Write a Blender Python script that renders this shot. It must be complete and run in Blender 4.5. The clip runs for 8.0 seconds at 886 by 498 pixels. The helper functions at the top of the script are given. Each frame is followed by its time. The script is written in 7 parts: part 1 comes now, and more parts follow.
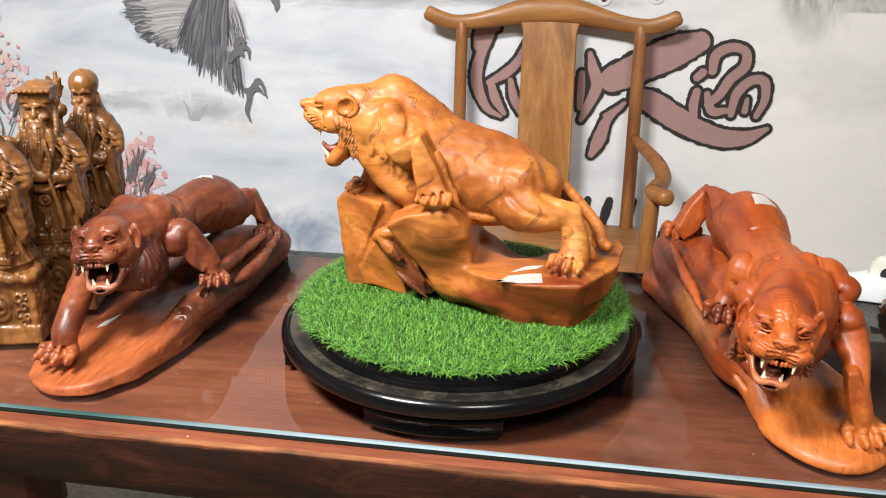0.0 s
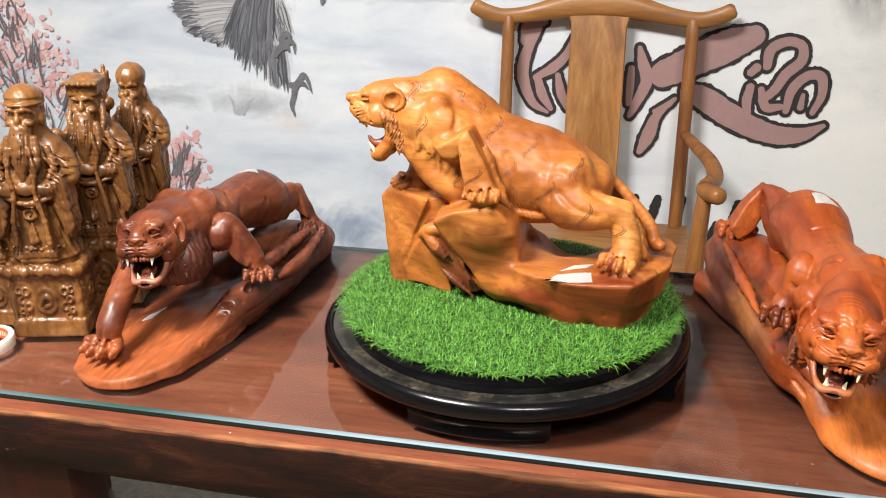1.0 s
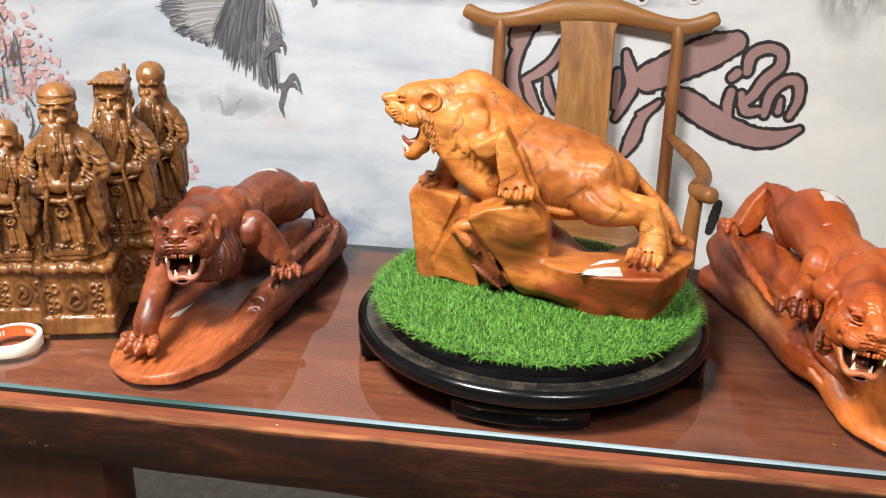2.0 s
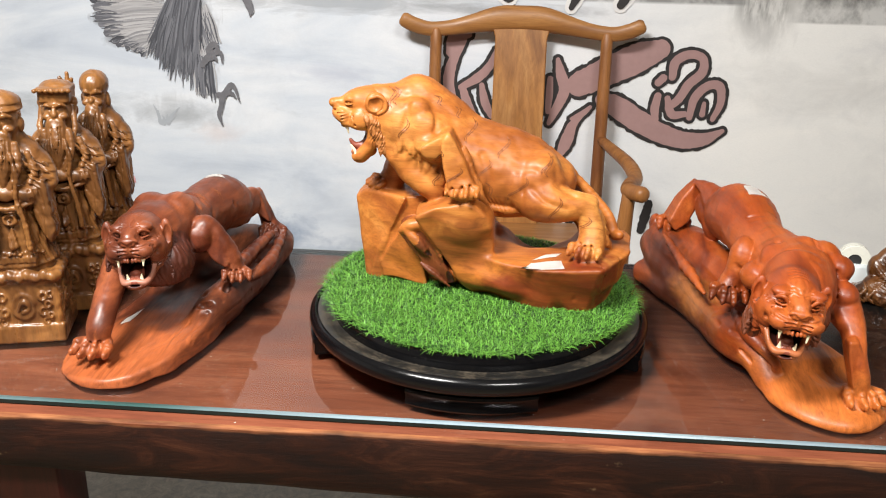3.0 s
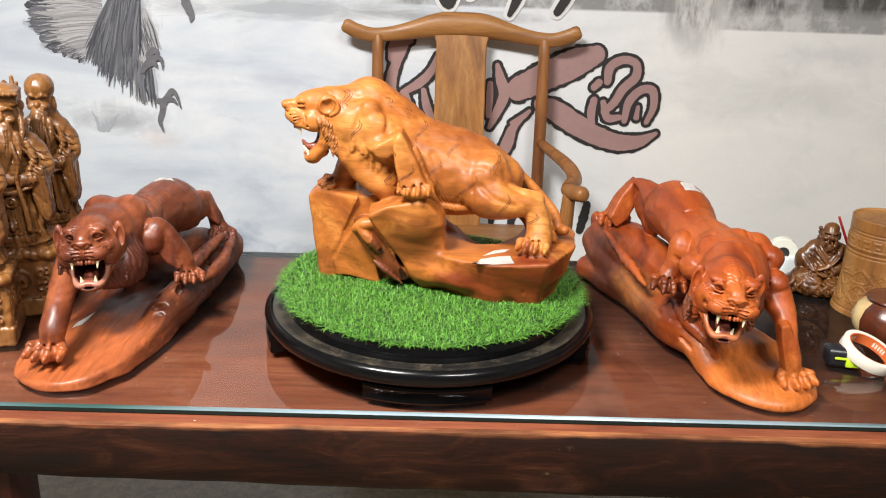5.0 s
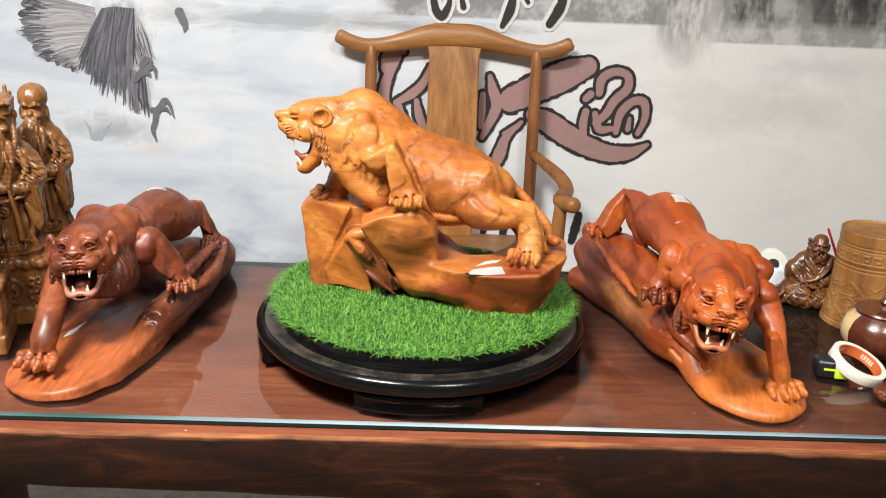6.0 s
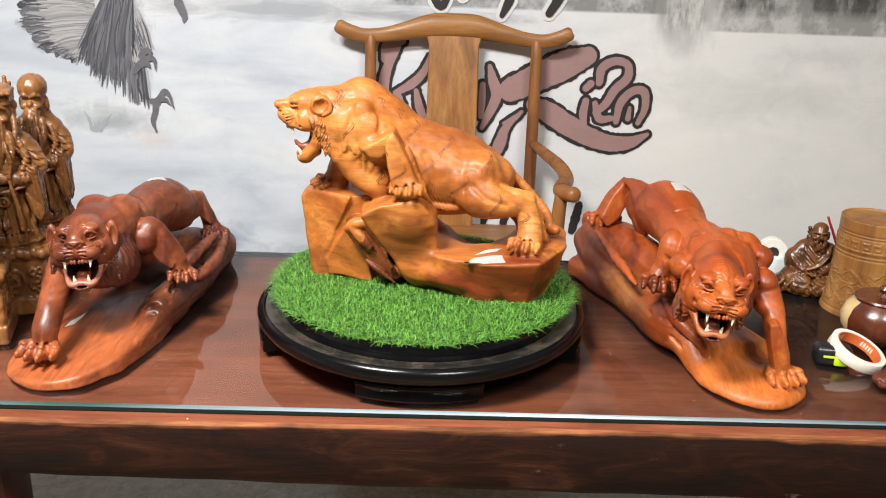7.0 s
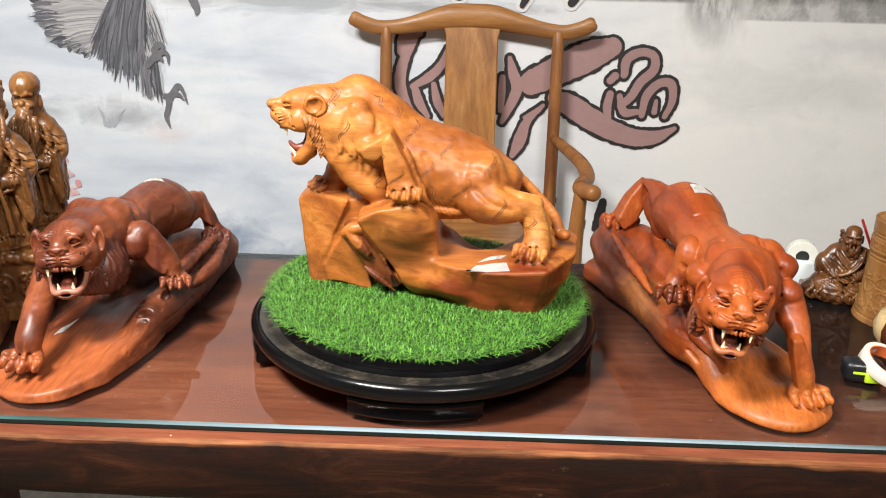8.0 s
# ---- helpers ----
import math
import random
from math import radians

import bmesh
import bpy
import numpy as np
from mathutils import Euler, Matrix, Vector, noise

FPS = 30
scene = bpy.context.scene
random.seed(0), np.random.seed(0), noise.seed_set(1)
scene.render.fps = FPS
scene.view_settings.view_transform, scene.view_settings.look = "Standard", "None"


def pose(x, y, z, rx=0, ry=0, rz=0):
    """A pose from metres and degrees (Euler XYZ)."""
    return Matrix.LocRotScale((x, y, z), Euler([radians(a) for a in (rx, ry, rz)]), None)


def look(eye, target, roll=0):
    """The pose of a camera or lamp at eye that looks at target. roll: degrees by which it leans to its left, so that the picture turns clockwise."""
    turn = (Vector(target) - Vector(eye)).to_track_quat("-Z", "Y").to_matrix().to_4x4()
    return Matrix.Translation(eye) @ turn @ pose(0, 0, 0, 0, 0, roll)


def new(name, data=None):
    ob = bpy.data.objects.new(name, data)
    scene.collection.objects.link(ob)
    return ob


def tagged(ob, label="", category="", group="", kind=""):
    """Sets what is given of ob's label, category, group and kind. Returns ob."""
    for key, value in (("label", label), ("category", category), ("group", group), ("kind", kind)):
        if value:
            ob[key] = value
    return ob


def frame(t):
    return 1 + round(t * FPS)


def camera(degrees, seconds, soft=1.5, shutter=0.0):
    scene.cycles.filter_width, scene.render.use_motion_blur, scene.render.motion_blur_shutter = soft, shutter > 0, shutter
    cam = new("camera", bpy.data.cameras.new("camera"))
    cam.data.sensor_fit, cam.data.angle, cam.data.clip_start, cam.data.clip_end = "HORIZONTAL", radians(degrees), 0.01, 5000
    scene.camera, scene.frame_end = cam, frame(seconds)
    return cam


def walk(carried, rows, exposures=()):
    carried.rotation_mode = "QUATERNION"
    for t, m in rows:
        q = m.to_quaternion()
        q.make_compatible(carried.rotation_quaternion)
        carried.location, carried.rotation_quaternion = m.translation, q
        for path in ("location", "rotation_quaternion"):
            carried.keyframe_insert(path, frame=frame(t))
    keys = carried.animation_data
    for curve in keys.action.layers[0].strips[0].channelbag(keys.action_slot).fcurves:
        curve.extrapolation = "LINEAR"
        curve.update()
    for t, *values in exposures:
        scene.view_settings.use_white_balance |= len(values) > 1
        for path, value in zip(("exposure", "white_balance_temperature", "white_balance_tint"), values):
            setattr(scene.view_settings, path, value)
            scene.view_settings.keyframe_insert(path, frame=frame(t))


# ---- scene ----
cam = camera(54.6, 8.0, 1.1)
PATH = [
    (0, (0.044, 0.007, 1.338), (-0.259, 1.851, 0.625), 0.3),
    (0.5, (0.054, 0.023, 1.332), (-0.308, 1.858, 0.623), -0.1),
    (1, (0.031, 0.032, 1.329), (-0.365, 1.855, 0.608), -0.1),
    (1.2, (0.0, 0.022, 1.325), (-0.394, 1.843, 0.598), 0.1),
    (2.3, (-0.11, -0.052, 1.337), (-0.325, 1.808, 0.633), 1.3),
    (2.5, (-0.113, -0.06, 1.334), (-0.301, 1.806, 0.639), 1.3),
    (3, (-0.112, -0.091, 1.333), (-0.229, 1.783, 0.644), 1.4),
    (3.5, (-0.114, -0.118, 1.331), (-0.162, 1.761, 0.649), 1.5),
    (4, (-0.117, -0.134, 1.329), (-0.12, 1.746, 0.646), 1.5),
    (4.2, (-0.121, -0.138, 1.329), (-0.114, 1.742, 0.645), 1.5),
    (5.3, (-0.139, -0.133, 1.328), (-0.102, 1.755, 0.67), 2.1),
    (5.5, (-0.139, -0.132, 1.33), (-0.1, 1.758, 0.676), 2.2),
    (6, (-0.136, -0.14, 1.332), (-0.088, 1.752, 0.687), 2.3),
    (6.5, (-0.137, -0.147, 1.33), (-0.086, 1.744, 0.68), 2.4),
    (7, (-0.135, -0.144, 1.328), (-0.088, 1.742, 0.665), 2.1),
    (7.5, (-0.114, -0.123, 1.331), (-0.092, 1.758, 0.652), 1.8),
    (8, (-0.078, -0.062, 1.331), (-0.116, 1.815, 0.641), 1.4),
]
walk(cam, [(t, look(eye, target, roll)) for t, eye, target, roll in PATH])

from mathutils.bvhtree import BVHTree

# ---- light ----
TOP = 0.68          # upper face of the glass on the table
WALL_Y = 2.49       # face of the painted wall
world = bpy.data.worlds.new("world")
scene.world = world
world.use_nodes = True
world.node_tree.nodes["Background"].inputs[0].default_value = (0.75, 0.85, 1.0, 1)
world.node_tree.nodes["Background"].inputs[1].default_value = 0.05
scene.view_settings.exposure = 0.0


def area_lamp(name, eye, target, sx, sy, watts, colour):
    data = bpy.data.lights.new(name, "AREA")
    data.shape, data.size, data.size_y, data.energy, data.color = "RECTANGLE", sx, sy, watts, colour
    ob = new(name, data)
    ob.matrix_world = look(eye, target)
    return ob


area_lamp("lamp_key", (-0.95, 0.1, 2.62), (-0.85, 0.60, 0), 0.70, 0.32, 130, (1.0, 0.97, 0.93))
area_lamp("lamp_fill", (0.6, -0.6, 2.62), (0.6, -0.1, 0), 0.7, 0.3, 58, (1.0, 0.97, 0.93))

# ---- materials ----


class Nodes:
    """Short way to write a node material."""

    def __init__(self, name):
        self.m = bpy.data.materials.new(name)
        self.m.use_nodes = True
        self.t = self.m.node_tree
        self.b = self.t.nodes["Principled BSDF"]
        self.out = self.t.nodes["Material Output"]

    def n(self, kind):
        return self.t.nodes.new(kind)

    def link(self, a, b):
        self.t.links.new(a, b)

    def coords(self, scale=(1, 1, 1), rot=(0, 0, 0), kind="Object", loc=(0, 0, 0)):
        c, m = self.n("ShaderNodeTexCoord"), self.n("ShaderNodeMapping")
        m.inputs["Scale"].default_value = scale
        m.inputs["Location"].default_value = loc
        m.inputs["Rotation"].default_value = [radians(a) for a in rot]
        self.link(c.outputs[kind], m.inputs[0])
        return m.outputs[0]

    def noise(self, vec, scale, detail=4, rough=0.55, dist=0.0):
        x = self.n("ShaderNodeTexNoise")
        self.link(vec, x.inputs["Vector"])
        for k, v in (("Scale", scale), ("Detail", detail), ("Roughness", rough), ("Distortion", dist)):
            x.inputs[k].default_value = v
        return x.outputs["Fac"]

    def ramp(self, fac, *stops):
        r = self.n("ShaderNodeValToRGB")
        e = r.color_ramp.elements
        while len(e) < len(stops):
            e.new(0.5)
        for el, (p, c) in zip(e, stops):
            el.position, el.color = p, (*c, 1) if not isinstance(c, (int, float)) else (c, c, c, 1)
        self.link(fac, r.inputs[0])
        return r.outputs[0]

    def math(self, op, a, b=None):
        x = self.n("ShaderNodeMath")
        x.operation = op
        for i, v in enumerate((a, b)):
            if v is None:
                continue
            if isinstance(v, (int, float)):
                x.inputs[i].default_value = v
            else:
                self.link(v, x.inputs[i])
        return x.outputs[0]

    def mix(self, fac, a, b, mode="MIX"):
        x = self.n("ShaderNodeMix")
        x.data_type, x.blend_type = "RGBA", mode
        for sock, v in ((x.inputs[0], fac), (x.inputs[6], a), (x.inputs[7], b)):
            if isinstance(v, (int, float)):
                sock.default_value = v
            elif isinstance(v, tuple):
                sock.default_value = (*v, 1)
            else:
                self.link(v, sock)
        return x.outputs[2]

    def bump(self, height, strength, distance, normal=None):
        x = self.n("ShaderNodeBump")
        x.inputs["Strength"].default_value, x.inputs["Distance"].default_value = strength, distance
        self.link(height, x.inputs["Height"])
        if normal is not None:
            self.link(normal, x.inputs["Normal"])
        return x.outputs[0]

    def set(self, colour=None, rough=None, normal=None, metal=None, coat=None, coat_rough=0.1, spec=None):
        for key, v in (("Base Color", colour), ("Roughness", rough), ("Normal", normal), ("Metallic", metal),
                       ("Coat Weight", coat), ("Coat Roughness", coat_rough), ("Specular IOR Level", spec)):
            if v is None:
                continue
            if isinstance(v, tuple):
                self.b.inputs[key].default_value = (*v, 1)
            elif isinstance(v, (int, float)):
                self.b.inputs[key].default_value = v
            else:
                self.link(v, self.b.inputs[key])
        if coat and normal is not None:
            self.link(normal, self.b.inputs["Coat Normal"])
        return self.m


def wood(name, light, mid, dark, grain=(1, 1, 1), rot=(0, 0, 0), size=9.0, rough=0.38, coat=0.12, relief=0.0005, streak=0.45, rings=34.0, tone_patches=(), chisel=0.0, wear=0.0, spec=0.4):
    """Varnished wood: broad tone drifts, flowing growth rings, fine pores along the grain, patches of heartwood and of
    painted-in light.
    """
    k = Nodes(name)
    v = k.coords(grain, rot)
    broad = k.noise(v, size, 4, 0.55, 0.8)
    base = k.ramp(broad, (0.30, dark), (0.47, mid), (0.70, light))
    along = min(range(3), key=lambda i: grain[i])
    run = tuple(5.0 if i == along else 55.0 for i in range(3))
    flow = k.noise(k.coords(run, rot), 1.0, 6, 0.62, 1.6)
    sweep = k.noise(k.coords(tuple(2.0 if i == along else 16.0 for i in range(3)), rot), 1.0, 3, 0.5, 2.2)
    ring = k.n("ShaderNodeTexWave")
    ring.wave_type, ring.bands_direction = "BANDS", "Y" if along != 1 else "X"
    k.link(v, ring.inputs["Vector"])
    for key, val in (("Scale", rings), ("Distortion", 22.0), ("Detail", 5.0), ("Detail Scale", 0.22), ("Detail Roughness", 0.6)):
        ring.inputs[key].default_value = val
    lines = k.math("MULTIPLY", k.ramp(ring.outputs["Fac"], (0.4, 0.0), (1.0, 1.0)), k.ramp(sweep, (0.42, 0.0), (0.62, 1.0)))
    deep = k.mix(broad, tuple(c * 0.75 for c in dark), k.mix(0.5, mid, dark))
    base = k.mix(k.ramp(sweep, (0.40, 0.0), (0.68, min(0.6, streak * 1.2))), base, k.mix(0.55, mid, dark))
    base = k.mix(k.ramp(flow, (0.46, 0.0), (0.72, min(0.7, streak * 1.3))), base, deep)
    base = k.mix(k.math("MULTIPLY", lines, streak * 0.55), base, deep)
    for (x, y, z), (rx, ry, rz), tone in tone_patches:
        o = k.n("ShaderNodeVectorMath")
        o.operation = "SUBTRACT"
        k.link(k.n("ShaderNodeTexCoord").outputs["Object"], o.inputs[0])
        o.inputs[1].default_value = (x, y, z)
        q = k.n("ShaderNodeVectorMath")
        q.operation = "DIVIDE"
        k.link(o.outputs[0], q.inputs[0])
        q.inputs[1].default_value = (rx, ry, rz)
        ln = k.n("ShaderNodeVectorMath")
        ln.operation = "LENGTH"
        k.link(q.outputs[0], ln.inputs[0])
        w = k.math("ADD", k.math("SUBTRACT", 1.15, ln.outputs[1]), k.math("MULTIPLY", k.math("SUBTRACT", k.noise(v, size * 2.2, 4, 0.6, 1.0), 0.5), 1.6))
        base = k.mix(k.math("MULTIPLY", k.ramp(w, (0.05, 0.0), (0.55, 1.0)), 0.85), base, k.mix(k.math("MAXIMUM", k.ramp(flow, (0.42, 0.15), (0.68, 0.80)), k.math("MULTIPLY", lines, 0.45)), tone, tuple(c * 0.42 for c in tone)))
    pores = k.noise(k.coords(tuple(30.0 if i == along else 420.0 for i in range(3)), rot), 1.0, 4, 0.7)
    base = k.mix(k.ramp(pores, (0.48, 0.0), (0.72, 0.28)), base, tuple(c * 0.5 for c in dark))
    if wear:
        dots = k.n("ShaderNodeTexVoronoi")
        k.link(k.coords(), dots.inputs["Vector"])
        dots.inputs["Scale"].default_value = 42.0
        dust = k.math("MULTIPLY", k.ramp(dots.outputs["Distance"], (0.03, 1.0), (0.075, 0.0)), k.ramp(k.noise(k.coords(), 9, 3), (0.45, 0.0), (0.60, 1.0)))
        worn = k.math("MULTIPLY", k.ramp(k.noise(k.coords(), 5.5, 5, 0.65, 0.6), (0.54, 0.0), (0.74, 1.0)), k.ramp(k.noise(k.coords((60, 160, 60)), 1.0, 5, 0.7), (0.42, 0.0), (0.7, 1.0)))
        base = k.mix(k.math("MULTIPLY", worn, wear * 0.6), base, (0.30, 0.17, 0.11))
        base = k.mix(k.math("MULTIPLY", dust, wear), base, (0.62, 0.57, 0.52))
    r = k.ramp(k.noise(v, size * 3, 3), (0.3, rough - 0.07), (0.7, rough + 0.12))
    h = k.math("ADD", k.math("MULTIPLY", pores, 0.5), k.math("MULTIPLY", flow, 0.4))
    if chisel:
        cut = k.n("ShaderNodeTexVoronoi")
        cut.feature = "SMOOTH_F1"
        k.link(k.coords(tuple(0.5 if i == along else 1.0 for i in range(3)), rot), cut.inputs["Vector"])
        cut.inputs["Scale"].default_value = 95.0
        cut.inputs["Smoothness"].default_value = 0.6
        h = k.math("ADD", h, k.math("MULTIPLY", cut.outputs["Distance"], chisel))
    return k.set(base, r, k.bump(h, 0.3, relief), coat=coat, coat_rough=0.25, spec=spec)


def plain(name, colour, rough=0.5, vary=0.12, scale=40.0, metal=0.0, coat=0.0, relief=0.0004):
    k = Nodes(name)
    v = k.coords()
    f = k.noise(v, scale, 4)
    c = k.mix(f, tuple(x * (1 - vary) for x in colour), tuple(min(1, x * (1 + vary)) for x in colour))
    c = k.mix(k.ramp(k.noise(v, scale * 0.15, 3), (0.45, 0.0), (0.8, 0.35)), c, tuple(x * 0.75 for x in colour))
    return k.set(c, k.ramp(f, (0.3, max(0.03, rough - 0.06)), (0.7, rough + 0.08)), k.bump(f, 0.25, relief), metal=metal, coat=coat)


def island(name, dark, light, rough=0.6, trans=0.0):
    """One colour drawn anew for each loose piece."""
    k = Nodes(name)
    g = k.n("ShaderNodeNewGeometry")
    c = k.ramp(g.outputs["Random Per Island"], (0.0, dark), (1.0, light))
    k.set(c, rough)
    return k.m


M_HONEY = wood("honey_wood", (0.64, 0.282, 0.066), (0.49, 0.160, 0.029), (0.21, 0.052, 0.010), (0.8, 1.0, 1.3), (0, 32, 25), 8, 0.46, 0.05, streak=0.62, rings=24, chisel=1.1,
               tone_patches=(((0.0, 0.0, 0.02), (0.30, 0.25, 0.135), (0.52, 0.160, 0.028)), ((0.135, -0.085, 0.035), (0.120, 0.095, 0.065), (0.22, 0.034, 0.009)), ((-0.075, -0.03, 0.045), (0.030, 0.05, 0.05), (0.20, 0.045, 0.014)),
                       ((-0.03, -0.05, 0.10), (0.06, 0.06, 0.05), (0.30, 0.085, 0.020)), ((-0.19, 0.03, 0.03), (0.03, 0.06, 0.03), (0.34, 0.100, 0.022)), ((0.03, -0.09, 0.03), (0.07, 0.05, 0.03), (0.26, 0.045, 0.011)), ((0.19, -0.06, 0.055), (0.05, 0.05, 0.05), (0.20, 0.030, 0.008))))
# the bright patch on the base front paints in the light falling there
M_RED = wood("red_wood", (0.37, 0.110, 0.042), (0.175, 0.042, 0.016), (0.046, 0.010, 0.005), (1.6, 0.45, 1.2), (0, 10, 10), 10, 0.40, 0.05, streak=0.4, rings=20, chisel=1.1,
             tone_patches=(((0.075, 0.10, 0.035), (0.065, 0.32, 0.060), (0.045, 0.011, 0.006)), ((0.00, 0.10, 0.025), (0.055, 0.20, 0.030), (0.035, 0.010, 0.006)), ((0.04, -0.10, 0.13), (0.05, 0.06, 0.06), (0.13, 0.026, 0.011)), ((-0.04, -0.22, 0.02), (0.12, 0.17, 0.050), (0.46, 0.120, 0.036)), ((-0.03, 0.16, 0.17), (0.05, 0.10, 0.05), (0.22, 0.050, 0.018))))
# last patch: the well-lit front of the base, brightened by colour
M_AMBER = wood("amber_wood", (0.50, 0.128, 0.025), (0.33, 0.060, 0.010), (0.12, 0.017, 0.004), (1.5, 0.4, 1.2), (0, 10, -15), 9, 0.42, 0.06, streak=0.36, rings=20, chisel=1.1,
               tone_patches=(((-0.105, 0.17, 0.045), (0.060, 0.22, 0.085), (0.060, 0.013, 0.006)), ((-0.075, 0.02, 0.02), (0.045, 0.16, 0.05), (0.085, 0.018, 0.007)), ((-0.09, -0.14, 0.10), (0.05, 0.05, 0.05), (0.10, 0.020, 0.008)), ((-0.07, 0.05, 0.05), (0.05, 0.15, 0.04), (0.42, 0.14, 0.030)), ((0.065, -0.26, 0.02), (0.15, 0.19, 0.06), (0.64, 0.180, 0.034))))
M_ELDER = wood("polished_brown_wood", (0.36, 0.158, 0.044), (0.155, 0.062, 0.018), (0.022, 0.009, 0.004), (1, 1, 0.4), (0, 0, 0), 14, 0.32, 0.16, streak=0.25, rings=30, chisel=0.5)
M_CHAIR = wood("chair_wood", (0.42, 0.190, 0.058), (0.31, 0.125, 0.034), (0.15, 0.050, 0.014), (1, 1, 0.12), (0, 0, 0), 16, 0.45, 0.08, streak=0.5, rings=24)
M_CREST = wood("crest_wood", (0.46, 0.235, 0.080), (0.37, 0.165, 0.048), (0.19, 0.072, 0.020), (0.12, 1, 1), (0, 0, 0), 16, 0.45, 0.08, streak=0.5, rings=24)
M_SPLAT = wood("splat_wood", (0.48, 0.250, 0.085), (0.40, 0.180, 0.052), (0.20, 0.078, 0.021), (1, 1, 0.12), (0, 0, 0), 16, 0.42, 0.08, streak=0.6, rings=20)
M_TABLE = wood("table_wood", (0.28, 0.088, 0.044), (0.195, 0.057, 0.028), (0.09, 0.024, 0.013), (0.25, 1.2, 1), (0, 0, 4), 9, 0.5, 0.0, streak=0.4, rings=16, wear=0.9, spec=0.12)
M_LEG = wood("leg_wood", (0.075, 0.013, 0.008), (0.050, 0.010, 0.006), (0.026, 0.006, 0.004), (1, 1, 0.2), (0, 0, 0), 10, 0.4, 0.2)
M_BAMBOO = wood("bamboo_wood", (0.38, 0.190, 0.056), (0.29, 0.130, 0.035), (0.16, 0.062, 0.017), (1, 1, 0.15), (0, 0, 0), 20, 0.42, 0.2, streak=0.25)
M_MONK = wood("monk_wood", (0.22, 0.090, 0.025), (0.12, 0.044, 0.012), (0.025, 0.009, 0.004), (1, 1, 0.5), (0, 0, 0), 24, 0.30, 0.2, streak=0.25)
M_JAR = wood("jar_wood", (0.16, 0.05, 0.02), (0.11, 0.028, 0.012), (0.045, 0.012, 0.006), (1, 1, 0.4), (0, 0, 0), 18, 0.2, 0.6)
M_SAP = wood("sap_wood", (0.72, 0.56, 0.30), (0.66, 0.48, 0.22), (0.52, 0.34, 0.14), (1, 1, 0.4), (0, 0, 0), 18, 0.25, 0.5, streak=0.2)
M_TONGUE = plain("carved_tongue", (0.22, 0.055, 0.03), 0.4)
M_IVORY = plain("ivory_tooth", (0.78, 0.70, 0.48), 0.35)
# near-black inside cut mouths and slab holes: recess shade put into the colour
M_CAVITY = plain("dark_cavity", (0.045, 0.010, 0.007), 0.45)
M_LIP = plain("pale_lip", (0.36, 0.15, 0.10), 0.4)
M_WARMLIP = plain("warm_lip", (0.40, 0.125, 0.045), 0.4)
M_DARKFUR = plain("dark_fur", (0.075, 0.017, 0.008), 0.5, 0.3, 60)
M_SPLIT = wood("split_heartwood", (0.34, 0.105, 0.030), (0.19, 0.048, 0.014), (0.06, 0.014, 0.006), (0.6, 1, 0.5), (0, 50, 0), 22, 0.45, 0.03, streak=0.5, rings=30)
M_REDFUR = plain("red_brown_fur", (0.14, 0.035, 0.012), 0.5, 0.3, 60)
M_HONEYFUR = plain("honey_fur", (0.38, 0.140, 0.036), 0.5, 0.3, 90)
M_KNIFE = plain("darkened_knife_line", (0.20, 0.060, 0.014), 0.6)
M_STICKER = plain("sticker_paper", (0.82, 0.81, 0.78), 0.6, 0.03)
M_BLACK = Nodes("black_lacquer").set((0.0035, 0.0035, 0.004), 0.19, spec=0.28)
M_WHITE = plain("room_plaster", (0.52, 0.50, 0.47), 0.9, 0.03, 12)
M_DIM = plain("dim_plaster", (0.20, 0.175, 0.15), 0.9, 0.05, 12)
M_ENAMEL = plain("pale_plastic", (0.70, 0.76, 0.77), 0.35, 0.03)


def dusty_black():
    """Black lacquer under a film of grey brown dust."""
    k = Nodes("dusty_lacquer")
    v = k.coords()
    dust = k.math("MULTIPLY", k.noise(v, 26, 5, 0.7), k.noise(v, 260, 4, 0.7))
    f = k.ramp(dust, (0.22, 0.02), (0.46, 0.75))
    c = k.mix(f, (0.008, 0.008, 0.008), (0.135, 0.105, 0.07))
    return k.set(c, k.ramp(f, (0.0, 0.35), (1.0, 0.8)), k.bump(dust, 0.3, 0.0005))


